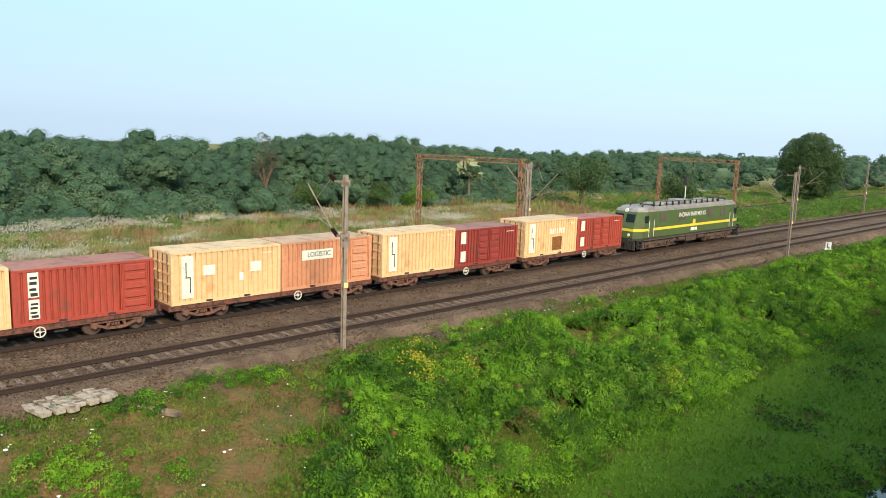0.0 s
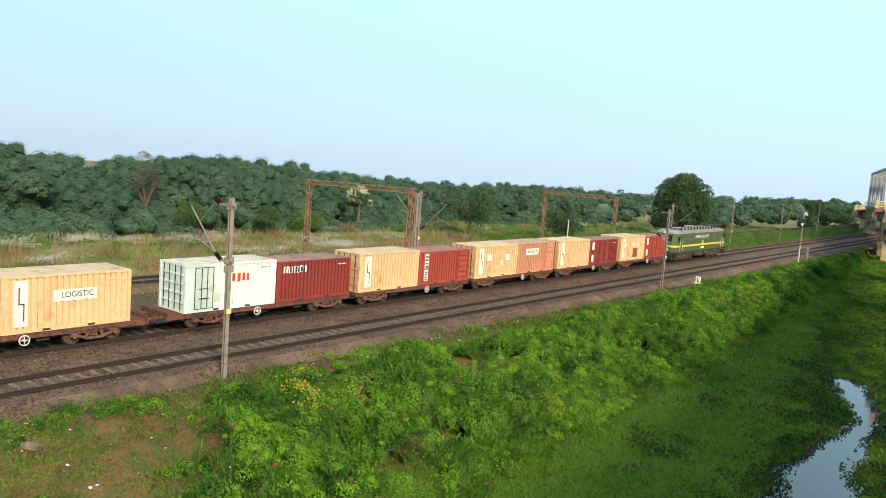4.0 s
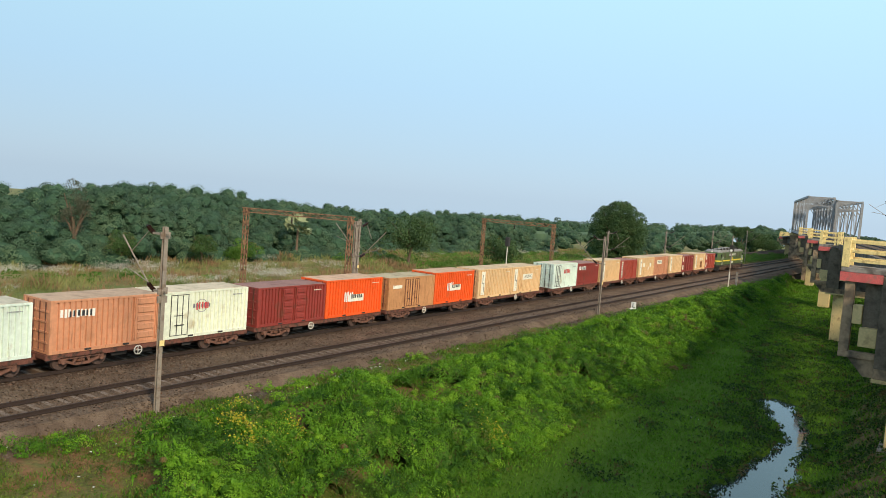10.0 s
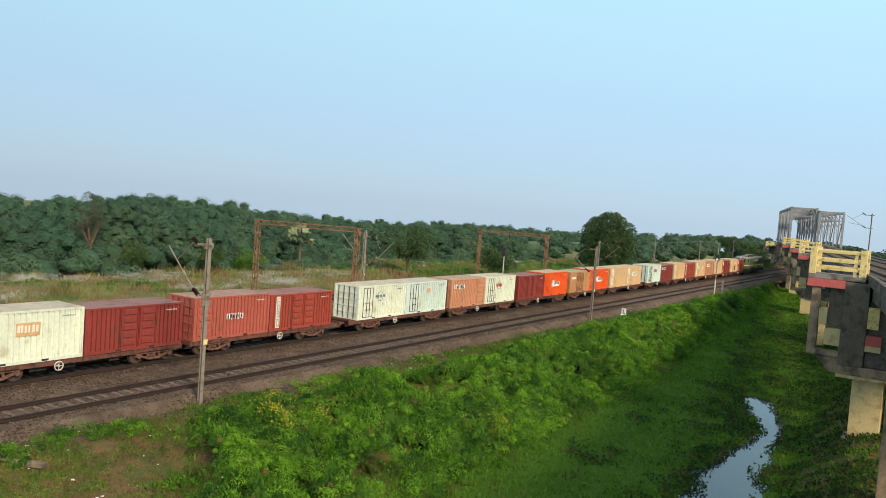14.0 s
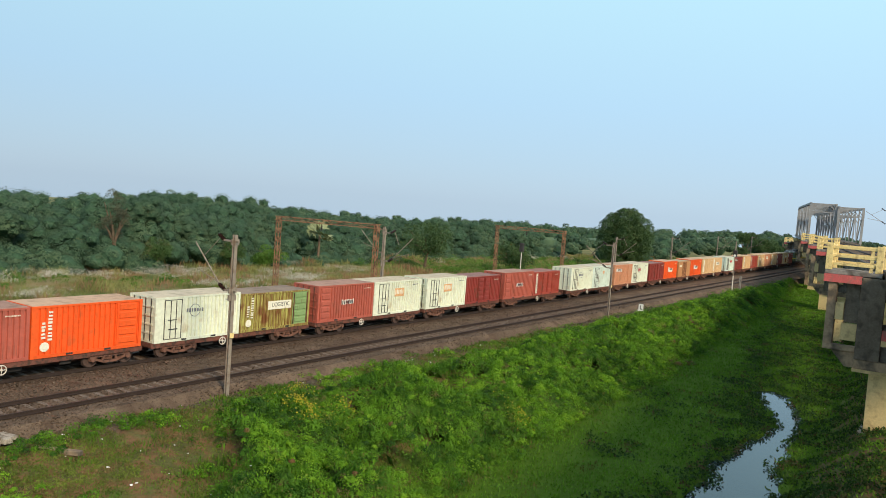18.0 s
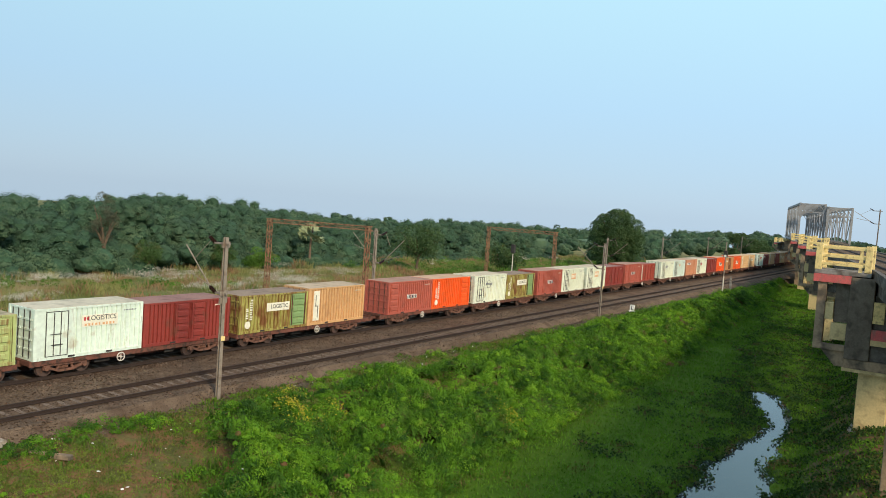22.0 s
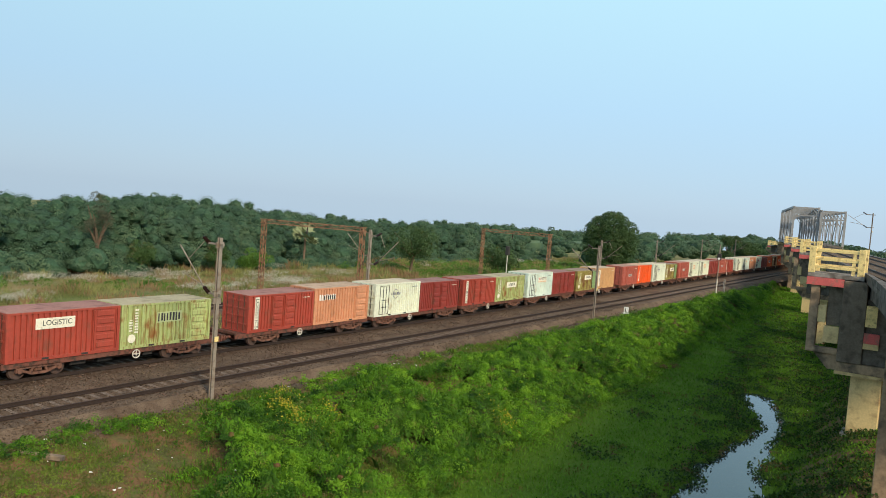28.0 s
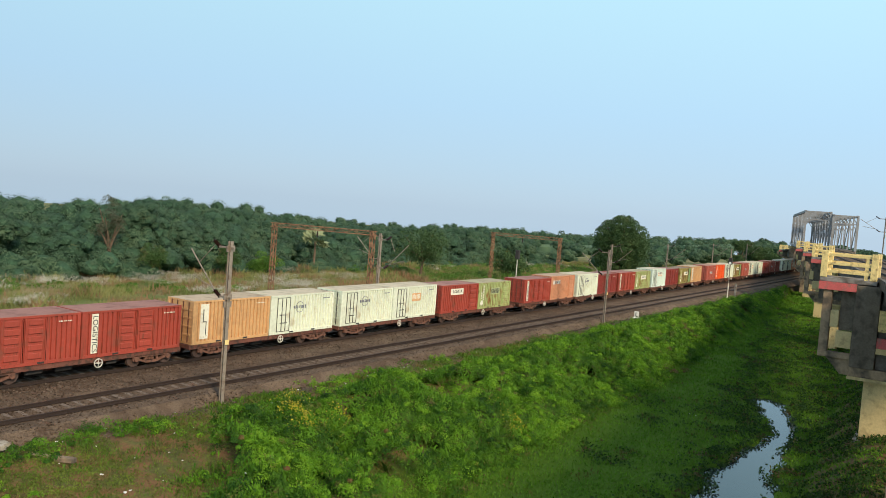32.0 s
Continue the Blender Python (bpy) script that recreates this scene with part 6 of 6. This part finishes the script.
def pier(x, y_left):
    zd, ye = deck_z(x), max(edge_y(x), y_left - 2.58)
    g = float(land(np.array([x]), np.array([ye]))[0])
    t = thing("flyover_pier", "dark weathered concrete wall pier with a cream painted base", "pier", (x, 0, 0), group="piers of the flyover", kind="structure")
    top = zd - 0.57
    # outer column carrying the refuge, tie beam below it, dark wall inside
    low = 3.45
    part("outer_column", bevelled(boxes((0.05, 0.55, ye + 1.93, ye + 2.38, low + 0.3, top)), 0.02), M["stained"], t)
    part("painted_block", bevelled(boxes((0.10, 0.50, ye + 1.50, ye + 1.926, low + 1.68, low + 2.62)), 0.02), M["cream"], t, "cream painted block beside the column")
    part("painted_block", bevelled(boxes((0.02, 0.50, ye + 0.77, ye + 1.55, low + 0.60, low + 1.52)), 0.02), M["cream"], t, "larger cream painted block beside the wall")
    part("tie_beam", bevelled(boxes((0.02, 0.6, ye + 0.765, ye + 2.38, low, low + 0.296)), 0.02), M["stained"], t)
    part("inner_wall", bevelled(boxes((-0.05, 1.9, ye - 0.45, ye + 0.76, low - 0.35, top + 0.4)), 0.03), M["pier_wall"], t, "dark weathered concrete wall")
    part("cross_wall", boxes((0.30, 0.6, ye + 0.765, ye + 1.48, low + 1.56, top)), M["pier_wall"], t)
    bm = boxes((0.15, 0.7, ye + 0.765, ye + 1.95, low - 0.85, low - 0.004))
    for v in bm.verts:
        if v.co.z < low - 0.5 and v.co.y > ye + 1:
            v.co.y -= 0.75
    part("corbel", bm, M["stained"], t)
    part("cap", bevelled(boxes((0.0, 2.1, ye - DECK_W + 0.6, ye + 0.75, low - 0.86, low - 0.354)), 0.03), M["stained"], t)
    part("bearing_block", bevelled(boxes((0.2, 2.1, ye - DECK_W + 0.6, ye - 0.454, low - 0.35, deck_z(x) - 1.06)), 0.04), M["girder"], t)
    part("bearing_bracket", boxes((-0.02, 0.18, ye - 1.0, ye - 0.46, low + 1.75, low + 2.9)), M["yellow"], t, "yellow painted bearing bracket")
    part("bearing_beam", boxes((-0.06, 0.18, ye - 1.2, ye - 0.46, low + 0.85, low + 1.4)), M["pink"], t, "dark red painted beam end")
    part("bearing_ledge", boxes((-0.1, 0.18, ye - 1.2, ye - 0.46, low + 0.55, low + 0.846)), M["cream"], t)
    part("bearing_shelf", boxes((-0.12, 2.3, ye - DECK_W + 0.6, ye + 0.8, low - 1.02, low - 0.864)), M["cream"], t)
    for k in range(3):
        yc = ye - 0.77 - 3.2 * k
        part("base", bevelled(boxes((0.2, 1.9, yc - 0.75, yc + 0.75, g - 0.6, low - 1.024)), 0.03), M["cream"], t, "cream painted pier base")
        part("footing", boxes((0.1, 2.2, yc - 1.0, yc + 1.0, g - 1.4, g + 0.1)), M["concrete"], t)
    return t


for i, (px, py) in enumerate(PIERS + [(262.0, 48.4)]):
    refuge(px, py, i)
    pier(px, py)


# slim column at the deck's edge, near the viewer
zc = float(land(np.array([36.0]), np.array([1.8]))[0])
t = thing("deck_column", "tall dark concrete column under the flyover's edge", "column", (36.0, 1.36, zc), kind="structure")
part("shaft", bevelled(boxes((-0.35, 0.35, -0.4, 0.4, -0.3, deck_z(36.0) - 1.06 - zc)), 0.03), M["stained"], t)


# ---- truss span over the tracks ----
def truss_span(origin, yaw, length, width, height, panels=7):
    t = thing("truss_span", "grey painted steel through truss with portal bracing", "truss bridge", origin, "truss spans", "structure", yaw)
    p = length / panels
    for s in (0, width):
        bm = bmesh.new()
        bar(bm, (0, s, 0), (length, s, 0), 0.4, 0.5)
        part("bottom_chord", bm, M["truss"], t)
        bm = bmesh.new()
        bar(bm, (0, s, height), (length, s, height), 0.4, 0.45)
        part("top_chord", bm, M["truss"], t)
        for i in range(panels + 1):
            bm = bmesh.new()
            bar(bm, (i * p, s, 0.2), (i * p, s, height - 0.2), 0.4 if i in (0, panels) else 0.2, 0.45 if i in (0, panels) else 0.26)
            part("vertical", bm, M["truss"], t)
        for i in range(panels):
            bm = bmesh.new()
            a, b = ((i * p, s, 0.2), ((i + 1) * p, s, height - 0.2)) if i % 2 else ((i * p, s, height - 0.2), ((i + 1) * p, s, 0.2))
            bar(bm, a, b, 0.16, 0.22)
            part("diagonal", bm, M["truss"], t)
    for i in range(panels + 1):
        bm = bmesh.new()
        x, h = i * p, height
        drop = 1.7
        bar(bm, (x, 0, h), (x, width, h), 0.25)
        bar(bm, (x, 0, h - drop), (x, width, h - drop), 0.2)
        q = width / 4
        for k in range(4):
            za, zb = (h - drop, h) if k % 2 == 0 else (h, h - drop)
            bar(bm, (x, k * q, za), (x, (k + 1) * q, zb), 0.16)
        bar(bm, (x, 0, h - drop - 1.4), (x, 1.0, h - drop), 0.18)
        bar(bm, (x, width, h - drop - 1.4), (x, width - 1.0, h - drop), 0.18)
        part("portal_brace", bm, M["truss"], t)
        bm = bmesh.new()
        bar(bm, (x, 0, -0.2), (x, width, -0.2), 0.35, 0.6)
        part("floor_beam", bm, M["girder"], t)
    part("deck", boxes((0, length, 0.3, width - 0.3, 0.1, 0.3)), M["girder"], t)
    return t


truss_span((183.4, 24.3, 7.3), 12.3, 52, 4.9, 8.0)
truss_span((184.0, 19.2, 7.3), 12.3, 52, 4.6, 7.5)
for tx, ty in ((183.5, 21.5), (234.0, 33.0)):
    t = thing("truss_abutment", "cream and grey concrete abutment under the truss", "abutment", (tx, ty, 0), kind="structure")
    part("wall", bevelled(boxes((-1.5, 1.5, -6, 7.4, -3.0, 6.2)), 0.08), M["stained"], t)
    part("bearing_shelf", boxes((-1.9, 1.9, -6.3, 7.7, 6.2, 6.85)), M["cream"], t)
ribbon("deck_slab", -1.0, DECK_W, -0.25, 0.0, M["concrete"], flyover, 236, 300)
ribbon("girder", 0.5, 9.1, -1.9, -0.254, M["girder"], flyover, 236, 300)
# overhead mast standing on the flyover
dm = mast(119.6, 9.2, 5.8, 0.1, arm=1, wide=0.15, name_label="grey overhead line mast standing on the flyover deck")
dm.location.z = deck_z(119.6)

# ---- signals and signs by the line ----
def signal_post(x, y, height, label, head=True, white=2.6, r=0.09):
    t = thing("signal_post", label, "signal", (x, y, -0.75))
    bm = bmesh.new()
    tube(bm, (0, 0, 0), (0, 0, white), r, seg=10)
    part("lower_post", bm, M["worn_white"], t, "white painted lower post")
    bm = bmesh.new()
    tube(bm, (0, 0, white), (0, 0, height), 0.9 * r, seg=10)
    part("post", bm, M["mast"], t)
    if head:
        part("signal_head", bevelled(boxes((-0.2, 0.2, -0.28, 0.28, height * 0.70, height * 0.70 + 1.0)), 0.03), M["dark"], t)
        bm = bmesh.new()
        tube(bm, (-0.24, 0, height * 0.70 + 0.2), (-0.2, 0, height * 0.70 + 0.2), 0.2, seg=12)
        part("disc", bm, M["white"], t, "white round disc")
    return t


signal_post(123.0, 29.5, 7.9, "colour light signal on a grey steel post")
t = signal_post(78.7, 42.4, 6.6, "thin white signal post with a dark head behind the second track", False, 5.5, 0.055)
part("signal_head", bevelled(boxes((-0.19, 0.19, -0.22, 0.22, 5.62, 6.6)), 0.03), M["dark"], t)
t = thing("marker_post", "short weathered concrete marker post", "post", (127.8, 29.5, -0.7))
part("post", bevelled(boxes((-0.14, 0.14, -0.14, 0.14, 0, 2.3)), 0.02), M["concrete"], t)
for mx, my in ((167.8, 44.0), (205.0, 45.5), (129.5, 41.4)):
    mast(mx, my, 7.6, 0.0, arm=-1)

# white lettered board at the ballast edge
t = thing("line_board", "white trackside board with a black letter on a stone plinth", "sign", (83.2, 29.4, -0.62))
t.scale = (0.78, 0.78, 0.78)
part("plinth", bevelled(boxes((-0.35, 0.35, -0.5, 0.5, 0, 0.28)), 0.03), M["white"], t)
for k in range(3):
    part("plinth_band", boxes((-0.36, 0.36, -0.42 + 0.34 * k, -0.25 + 0.34 * k, 0.02, 0.24)), M["black"], t, "black painted band")
part("board", bevelled(boxes((-0.06, 0.06, -0.33, 0.33, 0.28, 1.15)), 0.02), M["white"], t)
part("letter", boxes((-0.075, -0.062, 0.02, 0.12, 0.42, 1.0), (-0.075, -0.062, -0.2, 0.02, 0.42, 0.52)), M["black"], t, "black letter L")

# stack of old concrete sleepers at the foot of the ballast
M["slab"] = material("old_concrete_slab", (0.40, 0.34, 0.27), 0.92, var=0.3, scale=1.5, bump=0.02, dirt=(0.16, 0.12, 0.08), dirt_amount=0.6)
t = thing("sleeper_stack", "weathered concrete slabs lying side by side in weeds", "slabs", (14.0, 30.8, -0.46), rz=-78)
for k in range(7):
    part("slab", bevelled(boxes((-1.3 + 0.18 * (k % 2), 1.15 + 0.14 * (k % 3), -1.42 + 0.42 * k, -1.06 + 0.42 * k, 0.02 * (k % 2), 0.17 + 0.035 * (k % 3))), 0.02), M["slab"], t)
t = thing("concrete_kerb", "single fallen concrete sleeper half sunk in weeds", "sleeper", (16.3, 28.6, -0.80), rz=-62)
part("slab", bevelled(boxes((-1.2, 1.2, -0.13, 0.13, 0, 0.2)), 0.03), M["stained"], t)

# scraps of litter
M["litter"] = material("white_litter", (0.75, 0.74, 0.70), 0.7, var=0.15, scale=6)


def scrap_mesh(seed):
    r = random.Random(seed)
    bm = bmesh.new()
    bmesh.ops.create_icosphere(bm, subdivisions=1, radius=0.1)
    for v in bm.verts:
        v.co = Vector((v.co.x * r.uniform(0.5, 1.5), v.co.y * r.uniform(0.5, 1.4), v.co.z * r.uniform(0.25, 0.7)))
    me = bpy.data.meshes.new("litter_scrap")
    bm.to_mesh(me)
    bm.free()
    me.materials.append(M["litter"])
    return me


scraps = [scrap_mesh(k) for k in range(5)]
r = random.Random(4)
for k in range(135):
    if k >= 95:
        x, y = r.gauss(37.5, 4.0), r.gauss(29.7, 0.6)
    elif k < 62:
        x = 7 + 60 * r.random() ** 1.5
        y = r.uniform(27.5, 31.0)
    elif k < 86:
        x, y = r.uniform(7, 22), r.uniform(18, 29)
    else:
        x, y = r.uniform(44, 75), r.uniform(6, 15)
    z = float(land(np.array([x]), np.array([y]))[0])
    cover = float(bush_cover(np.array([x]), np.array([y]))[0])
    if cover > 0.35:
        z += float(bush_height(np.array([x]), np.array([y]))[0]) * 0.9
    ob = new("litter_scrap", scraps[k % 5])
    ob.matrix_world = pose(x, y, z + 0.03, 0, 0, r.uniform(0, 360)) @ Matrix.Scale(r.uniform(0.3, 0.8), 4)
    tagged(ob, "small crumpled white scrap of litter", "litter", "litter on the bank")


# ---- locomotive ----
M["loco_green"] = material("locomotive_green_paint", (0.072, 0.115, 0.034), 0.5, var=0.15, scale=0.8, dirt=(0.09, 0.08, 0.04), dirt_amount=0.4)
M["loco_yellow"] = material("locomotive_yellow_band", (0.72, 0.55, 0.05), 0.55, var=0.12, scale=1)
M["loco_roof"] = material("locomotive_grey_roof", (0.27, 0.26, 0.245), 0.7, var=0.2, scale=1, dirt=(0.2, 0.17, 0.15), dirt_amount=0.5)
M["loco_grey"] = material("locomotive_grey_louvre", (0.10, 0.085, 0.06), 0.7, var=0.2, scale=3)
M["loco_bogie"] = material("oily_brown_bogie", (0.115, 0.068, 0.048), 0.8, var=0.4, scale=2.5, dirt=(0.05, 0.036, 0.03), dirt_amount=0.6)
M["glass"] = material("dark_cab_glass", (0.02, 0.025, 0.03), 0.08, var=0.1, scale=2)
M["lamp"] = material("lamp_glass", (0.8, 0.75, 0.6), 0.2, var=0.1, scale=5)


def locomotive():
    t = thing("locomotive", "green electric locomotive with yellow band and grey roof", "locomotive")
    L, W = 9.4, 1.48
    def hull(z0, z1, name, mat, inset=0.0, nose0=0.0, nose1=0.0, label=""):
        w = W - inset
        v, f = [], []
        for z, nose in ((z0, nose0), (z1, nose1)):
            for x, y in ((-L + nose, -w * 0.72), (-L + nose + 0.9, -w), (L - nose - 0.9, -w), (L - nose, -w * 0.72), (L - nose, w * 0.72), (L - nose - 0.9, w), (-L + nose + 0.9, w), (-L + nose, w * 0.72)):
                v.append((x, y, z))
        for k in range(8):
            f.append((k, (k + 1) % 8, 8 + (k + 1) % 8, 8 + k))
        f += [tuple(range(8))[::-1], tuple(range(8, 16))]
        return part(name, mesh_from(name, v, f, mat), None, t, label)
    hull(1.05, 1.22, "sole_bar", M["dark"], 0.03, 0.03, 0.03)
    hull(1.224, 1.80, "lower_body", M["loco_green"], 0, 0.0, 0.05)
    hull(1.804, 2.02, "band", M["loco_yellow"], -0.008, 0.05, 0.08, "yellow waist band")
    hull(2.024, 3.42, "upper_body", M["loco_green"], 0, 0.08, 0.55)
    hull(3.424, 3.60, "roof_edge", M["loco_roof"], 0.02, 0.56, 0.70)
    hull(3.604, 3.78, "roof", M["loco_roof"], 0.22, 0.72, 1.1, "dusty grey roof")
    for s in (-1, 1):
        # windscreens on the sloped front
        for yy in (-0.56, 0.56):
            x0, x1 = s * (L - 0.25), s * (L - 0.47)
            bm = bmesh.new()
            vs = [bm.verts.new((x0 + s * 0.012, yy - 0.42, 2.55)), bm.verts.new((x0 + s * 0.012, yy + 0.42, 2.55)), bm.verts.new((x1 + s * 0.012, yy + 0.42, 3.22)), bm.verts.new((x1 + s * 0.012, yy - 0.42, 3.22))]
            bm.faces.new(vs)
            bmesh.ops.solidify(bm, geom=bm.faces[:], thickness=0.03)
            part("windscreen", bm, M["glass"], t)
            bm = bmesh.new()
            tube(bm, (s * (L - 0.12), yy * 1.2, 1.5), (s * (L + 0.02), yy * 1.2, 1.5), 0.13, seg=12)
            part("marker_lamp", bm, M["lamp"], t)
            bm = bmesh.new()
            tube(bm, (s * (L - 0.1), yy * 1.6, 1.08), (s * (L + 0.55), yy * 1.6, 1.08), 0.09, seg=8)
            tube(bm, (s * (L + 0.55), yy * 1.6, 1.08), (s * (L + 0.62), yy * 1.6, 1.08), 0.24, seg=14)
            part("buffer", bm, M["dark"], t)
        bm = bmesh.new()
        tube(bm, (s * (L - 0.8), 0, 3.5), (s * (L - 0.52), 0, 3.5), 0.16, seg=12)
        part("headlight", bm, M["lamp"], t)
        guard = part("cattle_guard", boxes(*[(s * (L - 0.05) - 0.08, s * (L - 0.05) + 0.08, -1.3 + 0.26 * k, -1.12 + 0.26 * k, 0.25, 1.0) for k in range(11)], (s * (L - 0.05) - 0.05, s * (L - 0.05) + 0.05, -1.35, 1.35, 0.24, 0.36)), M["dark"], t)
        guard["kind"] = "stuff"
        bm = bmesh.new()
        tube(bm, (s * (L - 0.2), 0, 0.95), (s * (L + 0.5), 0, 0.95), 0.12, seg=8)
        part("coupler", bm, M["dark"], t)
        for side in (-1, 1):
            y = side * (W + 0.006)
            part("cab_window", boxes((s * 8.0 - 0.28, s * 8.0 + 0.28, y - 0.012, y + 0.012, 2.5, 3.1)), M["glass"], t)
            part("cab_door", boxes((s * 7.25 - 0.3, s * 7.25 + 0.3, y - 0.012, y + 0.012, 1.3, 3.15)), M["loco_green"], t)
            bm = bmesh.new()
            for dx in (-0.38, 0.38):
                tube(bm, (s * 7.25 + dx, y + side * 0.05, 1.3), (s * 7.25 + dx, y + side * 0.05, 2.7), 0.02, seg=6)
            part("handrail", bm, M["white"], t)
        # bogie
        b = bmesh.new()
        for side in (-1, 1):
            y = side * 1.12
            box(b, -2.9, 2.9, y - 0.1, y + 0.1, 0.62, 0.92)
            for wx in (-2.0, 0.0, 2.0):
                box(b, wx - 0.25, wx + 0.25, y - 0.16, y + 0.16, 0.38, 0.75)
                tube(b, (wx, y - 0.2, 0.55), (wx, y + 0.2 * side, 0.55), 0.2, seg=10)
            for wx in (-1.0, 1.0):
                for dx in (-0.2, 0.2):
                    tube(b, (wx + dx, y, 0.35), (wx + dx, y, 0.95), 0.11, seg=8)
            box(b, -1.6, -0.5, y - 0.06, y + 0.06, 0.25, 0.5)
        for side in (-1, 1):
            for wx in (-2.45, -1.55, -0.45, 0.45, 1.55, 2.45):
                tube(b, (wx, side * 1.2, 0.36), (wx, side * 1.2, 0.9), 0.09, seg=8)
            for wx in (-2.0, 0.0, 2.0):
                tube(b, (wx, side * 1.26, 0.55), (wx, side * 1.36, 0.55), 0.14, 0.1, 10)
            bar(b, (-2.9, side * 1.24, 0.3), (2.9, side * 1.24, 0.3), 0.06)
        ob = part("bogie", b, M["loco_bogie"], t)
        ob.location = (s * 5.4, 0, 0)
        for wx in (-2.0, 0.0, 2.0):
            part("wheelset", LOCO_WHEEL, None, ob).location = (wx, 0, 0.545)
    part("battery_box", bevelled(boxes((-0.9, 0.9, -1.35, 1.35, 0.42, 1.04)), 0.04), M["wheel"], t)
    for side in (-1, 1):
        for cx in (-1.75, 1.75):
            bm = bmesh.new()
            tube(bm, (cx - 0.55, side * 1.2, 0.72), (cx + 0.55, side * 1.2, 0.72), 0.22, seg=12)
            part("air_reservoir", bm, M["wheel"], t, "rust-brown air reservoir")
        part("skirt", boxes((-8.3, 8.3, side * (W - 0.02) - 0.02, side * (W - 0.02) + 0.02, 0.98, 1.046)), M["loco_grey"], t)
        for cx in (-8.62, 8.62):
            steps = part("cab_steps", boxes(*[(cx - 0.25, cx + 0.25, side * 1.3 - 0.12, side * 1.3 + 0.12, z, z + 0.04) for z in (0.35, 0.65, 0.95)], (cx - 0.28, cx - 0.25, side * 1.3 - 0.1, side * 1.3 + 0.1, 0.33, 1.04), (cx + 0.25, cx + 0.28, side * 1.3 - 0.1, side * 1.3 + 0.1, 0.33, 1.04)), M["dark"], t)
            steps["kind"] = "stuff"
    for side in (-1, 1):
        y = side * (W + 0.008)
        for x0, x1 in ((-2.6, -1.5), (2.5, 3.6), (5.0, 5.9), (-5.9, -5.0)):
            items = [(x0, x1, y - 0.014, y + 0.006, 2.45, 3.3)]
            lv = part("louvre", boxes(*items), M["loco_grey"], t)
            n = 8
            part("slats", boxes(*[(x0 + 0.05, x1 - 0.05, y - 0.03, y + 0.03, 2.5 + 0.1 * k, 2.545 + 0.1 * k) for k in range(n)]), M["loco_grey"], lv)
    w = part("lettering", text_mesh("INDIAN RAILWAYS", 0.56, M["white"]), None, t, "white lettering INDIAN RAILWAYS")
    w.matrix_basis = pose(-0.4, -W - 0.046, 2.92, 90, 0, 0)
    part("number_plate", boxes(*[(-0.5 + 0.24 * k, -0.34 + 0.24 * k, -W - 0.03, -W - 0.005, 1.4, 1.68) for k in range(5)]), M["white"], t, "white number shown as bars")
    part("crest", boxes((-0.2, 0.25, -W - 0.03, -W - 0.012, 2.05, 2.4)), M["loco_yellow"], t, "yellow crest plate")
    # roof gear
    for x0, x1, h in ((-5.6, -4.2, 0.2), (-3.3, -1.9, 0.16), (-1.0, 0.8, 0.34), (1.6, 2.8, 0.18), (3.6, 5.2, 0.22)):
        part("roof_hatch", bevelled(boxes((x0, x1, -0.8, 0.8, 3.784, 3.784 + h)), 0.05), M["loco_roof"], t)
    bm = bmesh.new()
    for x in np.arange(-6.2, 6.3, 1.05):
        tube(bm, (x, -0.95, 3.78), (x, -0.95, 4.12), 0.09, 0.06, 8)
    tube(bm, (-6.4, -0.95, 4.15), (6.4, -0.95, 4.15), 0.025, seg=6)
    part("roof_busbar", bm, M["insulator"], t)
    for s, up in ((-1, 0.75), (1, 0.15)):
        x = s * 6.6
        bm = bmesh.new()
        for yy in (-0.6, 0.6):
            bar(bm, (x - 0.9, yy, 3.95), (x + 0.9, yy, 3.95), 0.06)
            tube(bm, (x + s * 0.8, yy * 0.8, 4.0), (x - s * 0.7, yy * 0.5, 4.0 + up), 0.035, seg=6)
            tube(bm, (x - s * 0.7, yy * 0.5, 4.0 + up), (x + s * 0.5, yy * 0.6, 4.05 + 2 * up), 0.025, seg=6)
        bar(bm, (x + s * 0.5, -0.95, 4.07 + 2 * up), (x + s * 0.5, 0.95, 4.07 + 2 * up), 0.06)
        for yy in (-0.6, 0.6):
            for dx in (-0.8, 0.8):
                tube(bm, (x + dx, yy, 3.74), (x + dx, yy, 3.95), 0.08, seg=8)
        part("pantograph", bm, M["dark"], t)
    return t


def loco_wheel_mesh():
    bm = bmesh.new()
    for s in (-1, 1):
        tube(bm, (0, s * 0.80, 0), (0, s * 0.93, 0), 0.545, 0.535, 22)
        tube(bm, (0, s * 0.78, 0), (0, s * 0.80, 0), 0.57, 0.57, 22)
    tube(bm, (0, -1.1, 0), (0, 1.1, 0), 0.1, seg=8)
    me = bpy.data.meshes.new("wheelset")
    bm.to_mesh(me)
    bm.free()
    me.materials.append(M["wheel"])
    return me


LOCO_WHEEL = loco_wheel_mesh()
place(locomotive(), PAIR + 1.25 + 10.0, Y_B, 0)

# ---- sleepers ----
for tr, z in ((track_a, 0), (track_b, 0)):
    for x in np.arange(8.0, 8.0 + 0.65 * 180, 0.65):
        part("sleeper", SLEEPER, None, tr).matrix_basis = pose(x + 0.02 * math.sin(x * 7), 0.03 * math.sin(x * 5), -0.185, 0, 0, 0.8 * math.sin(x * 3))
    far_sleepers(tr, 8.0 + 0.65 * 180, 260)
far_sleepers(track_c, 10, 200)


motions()
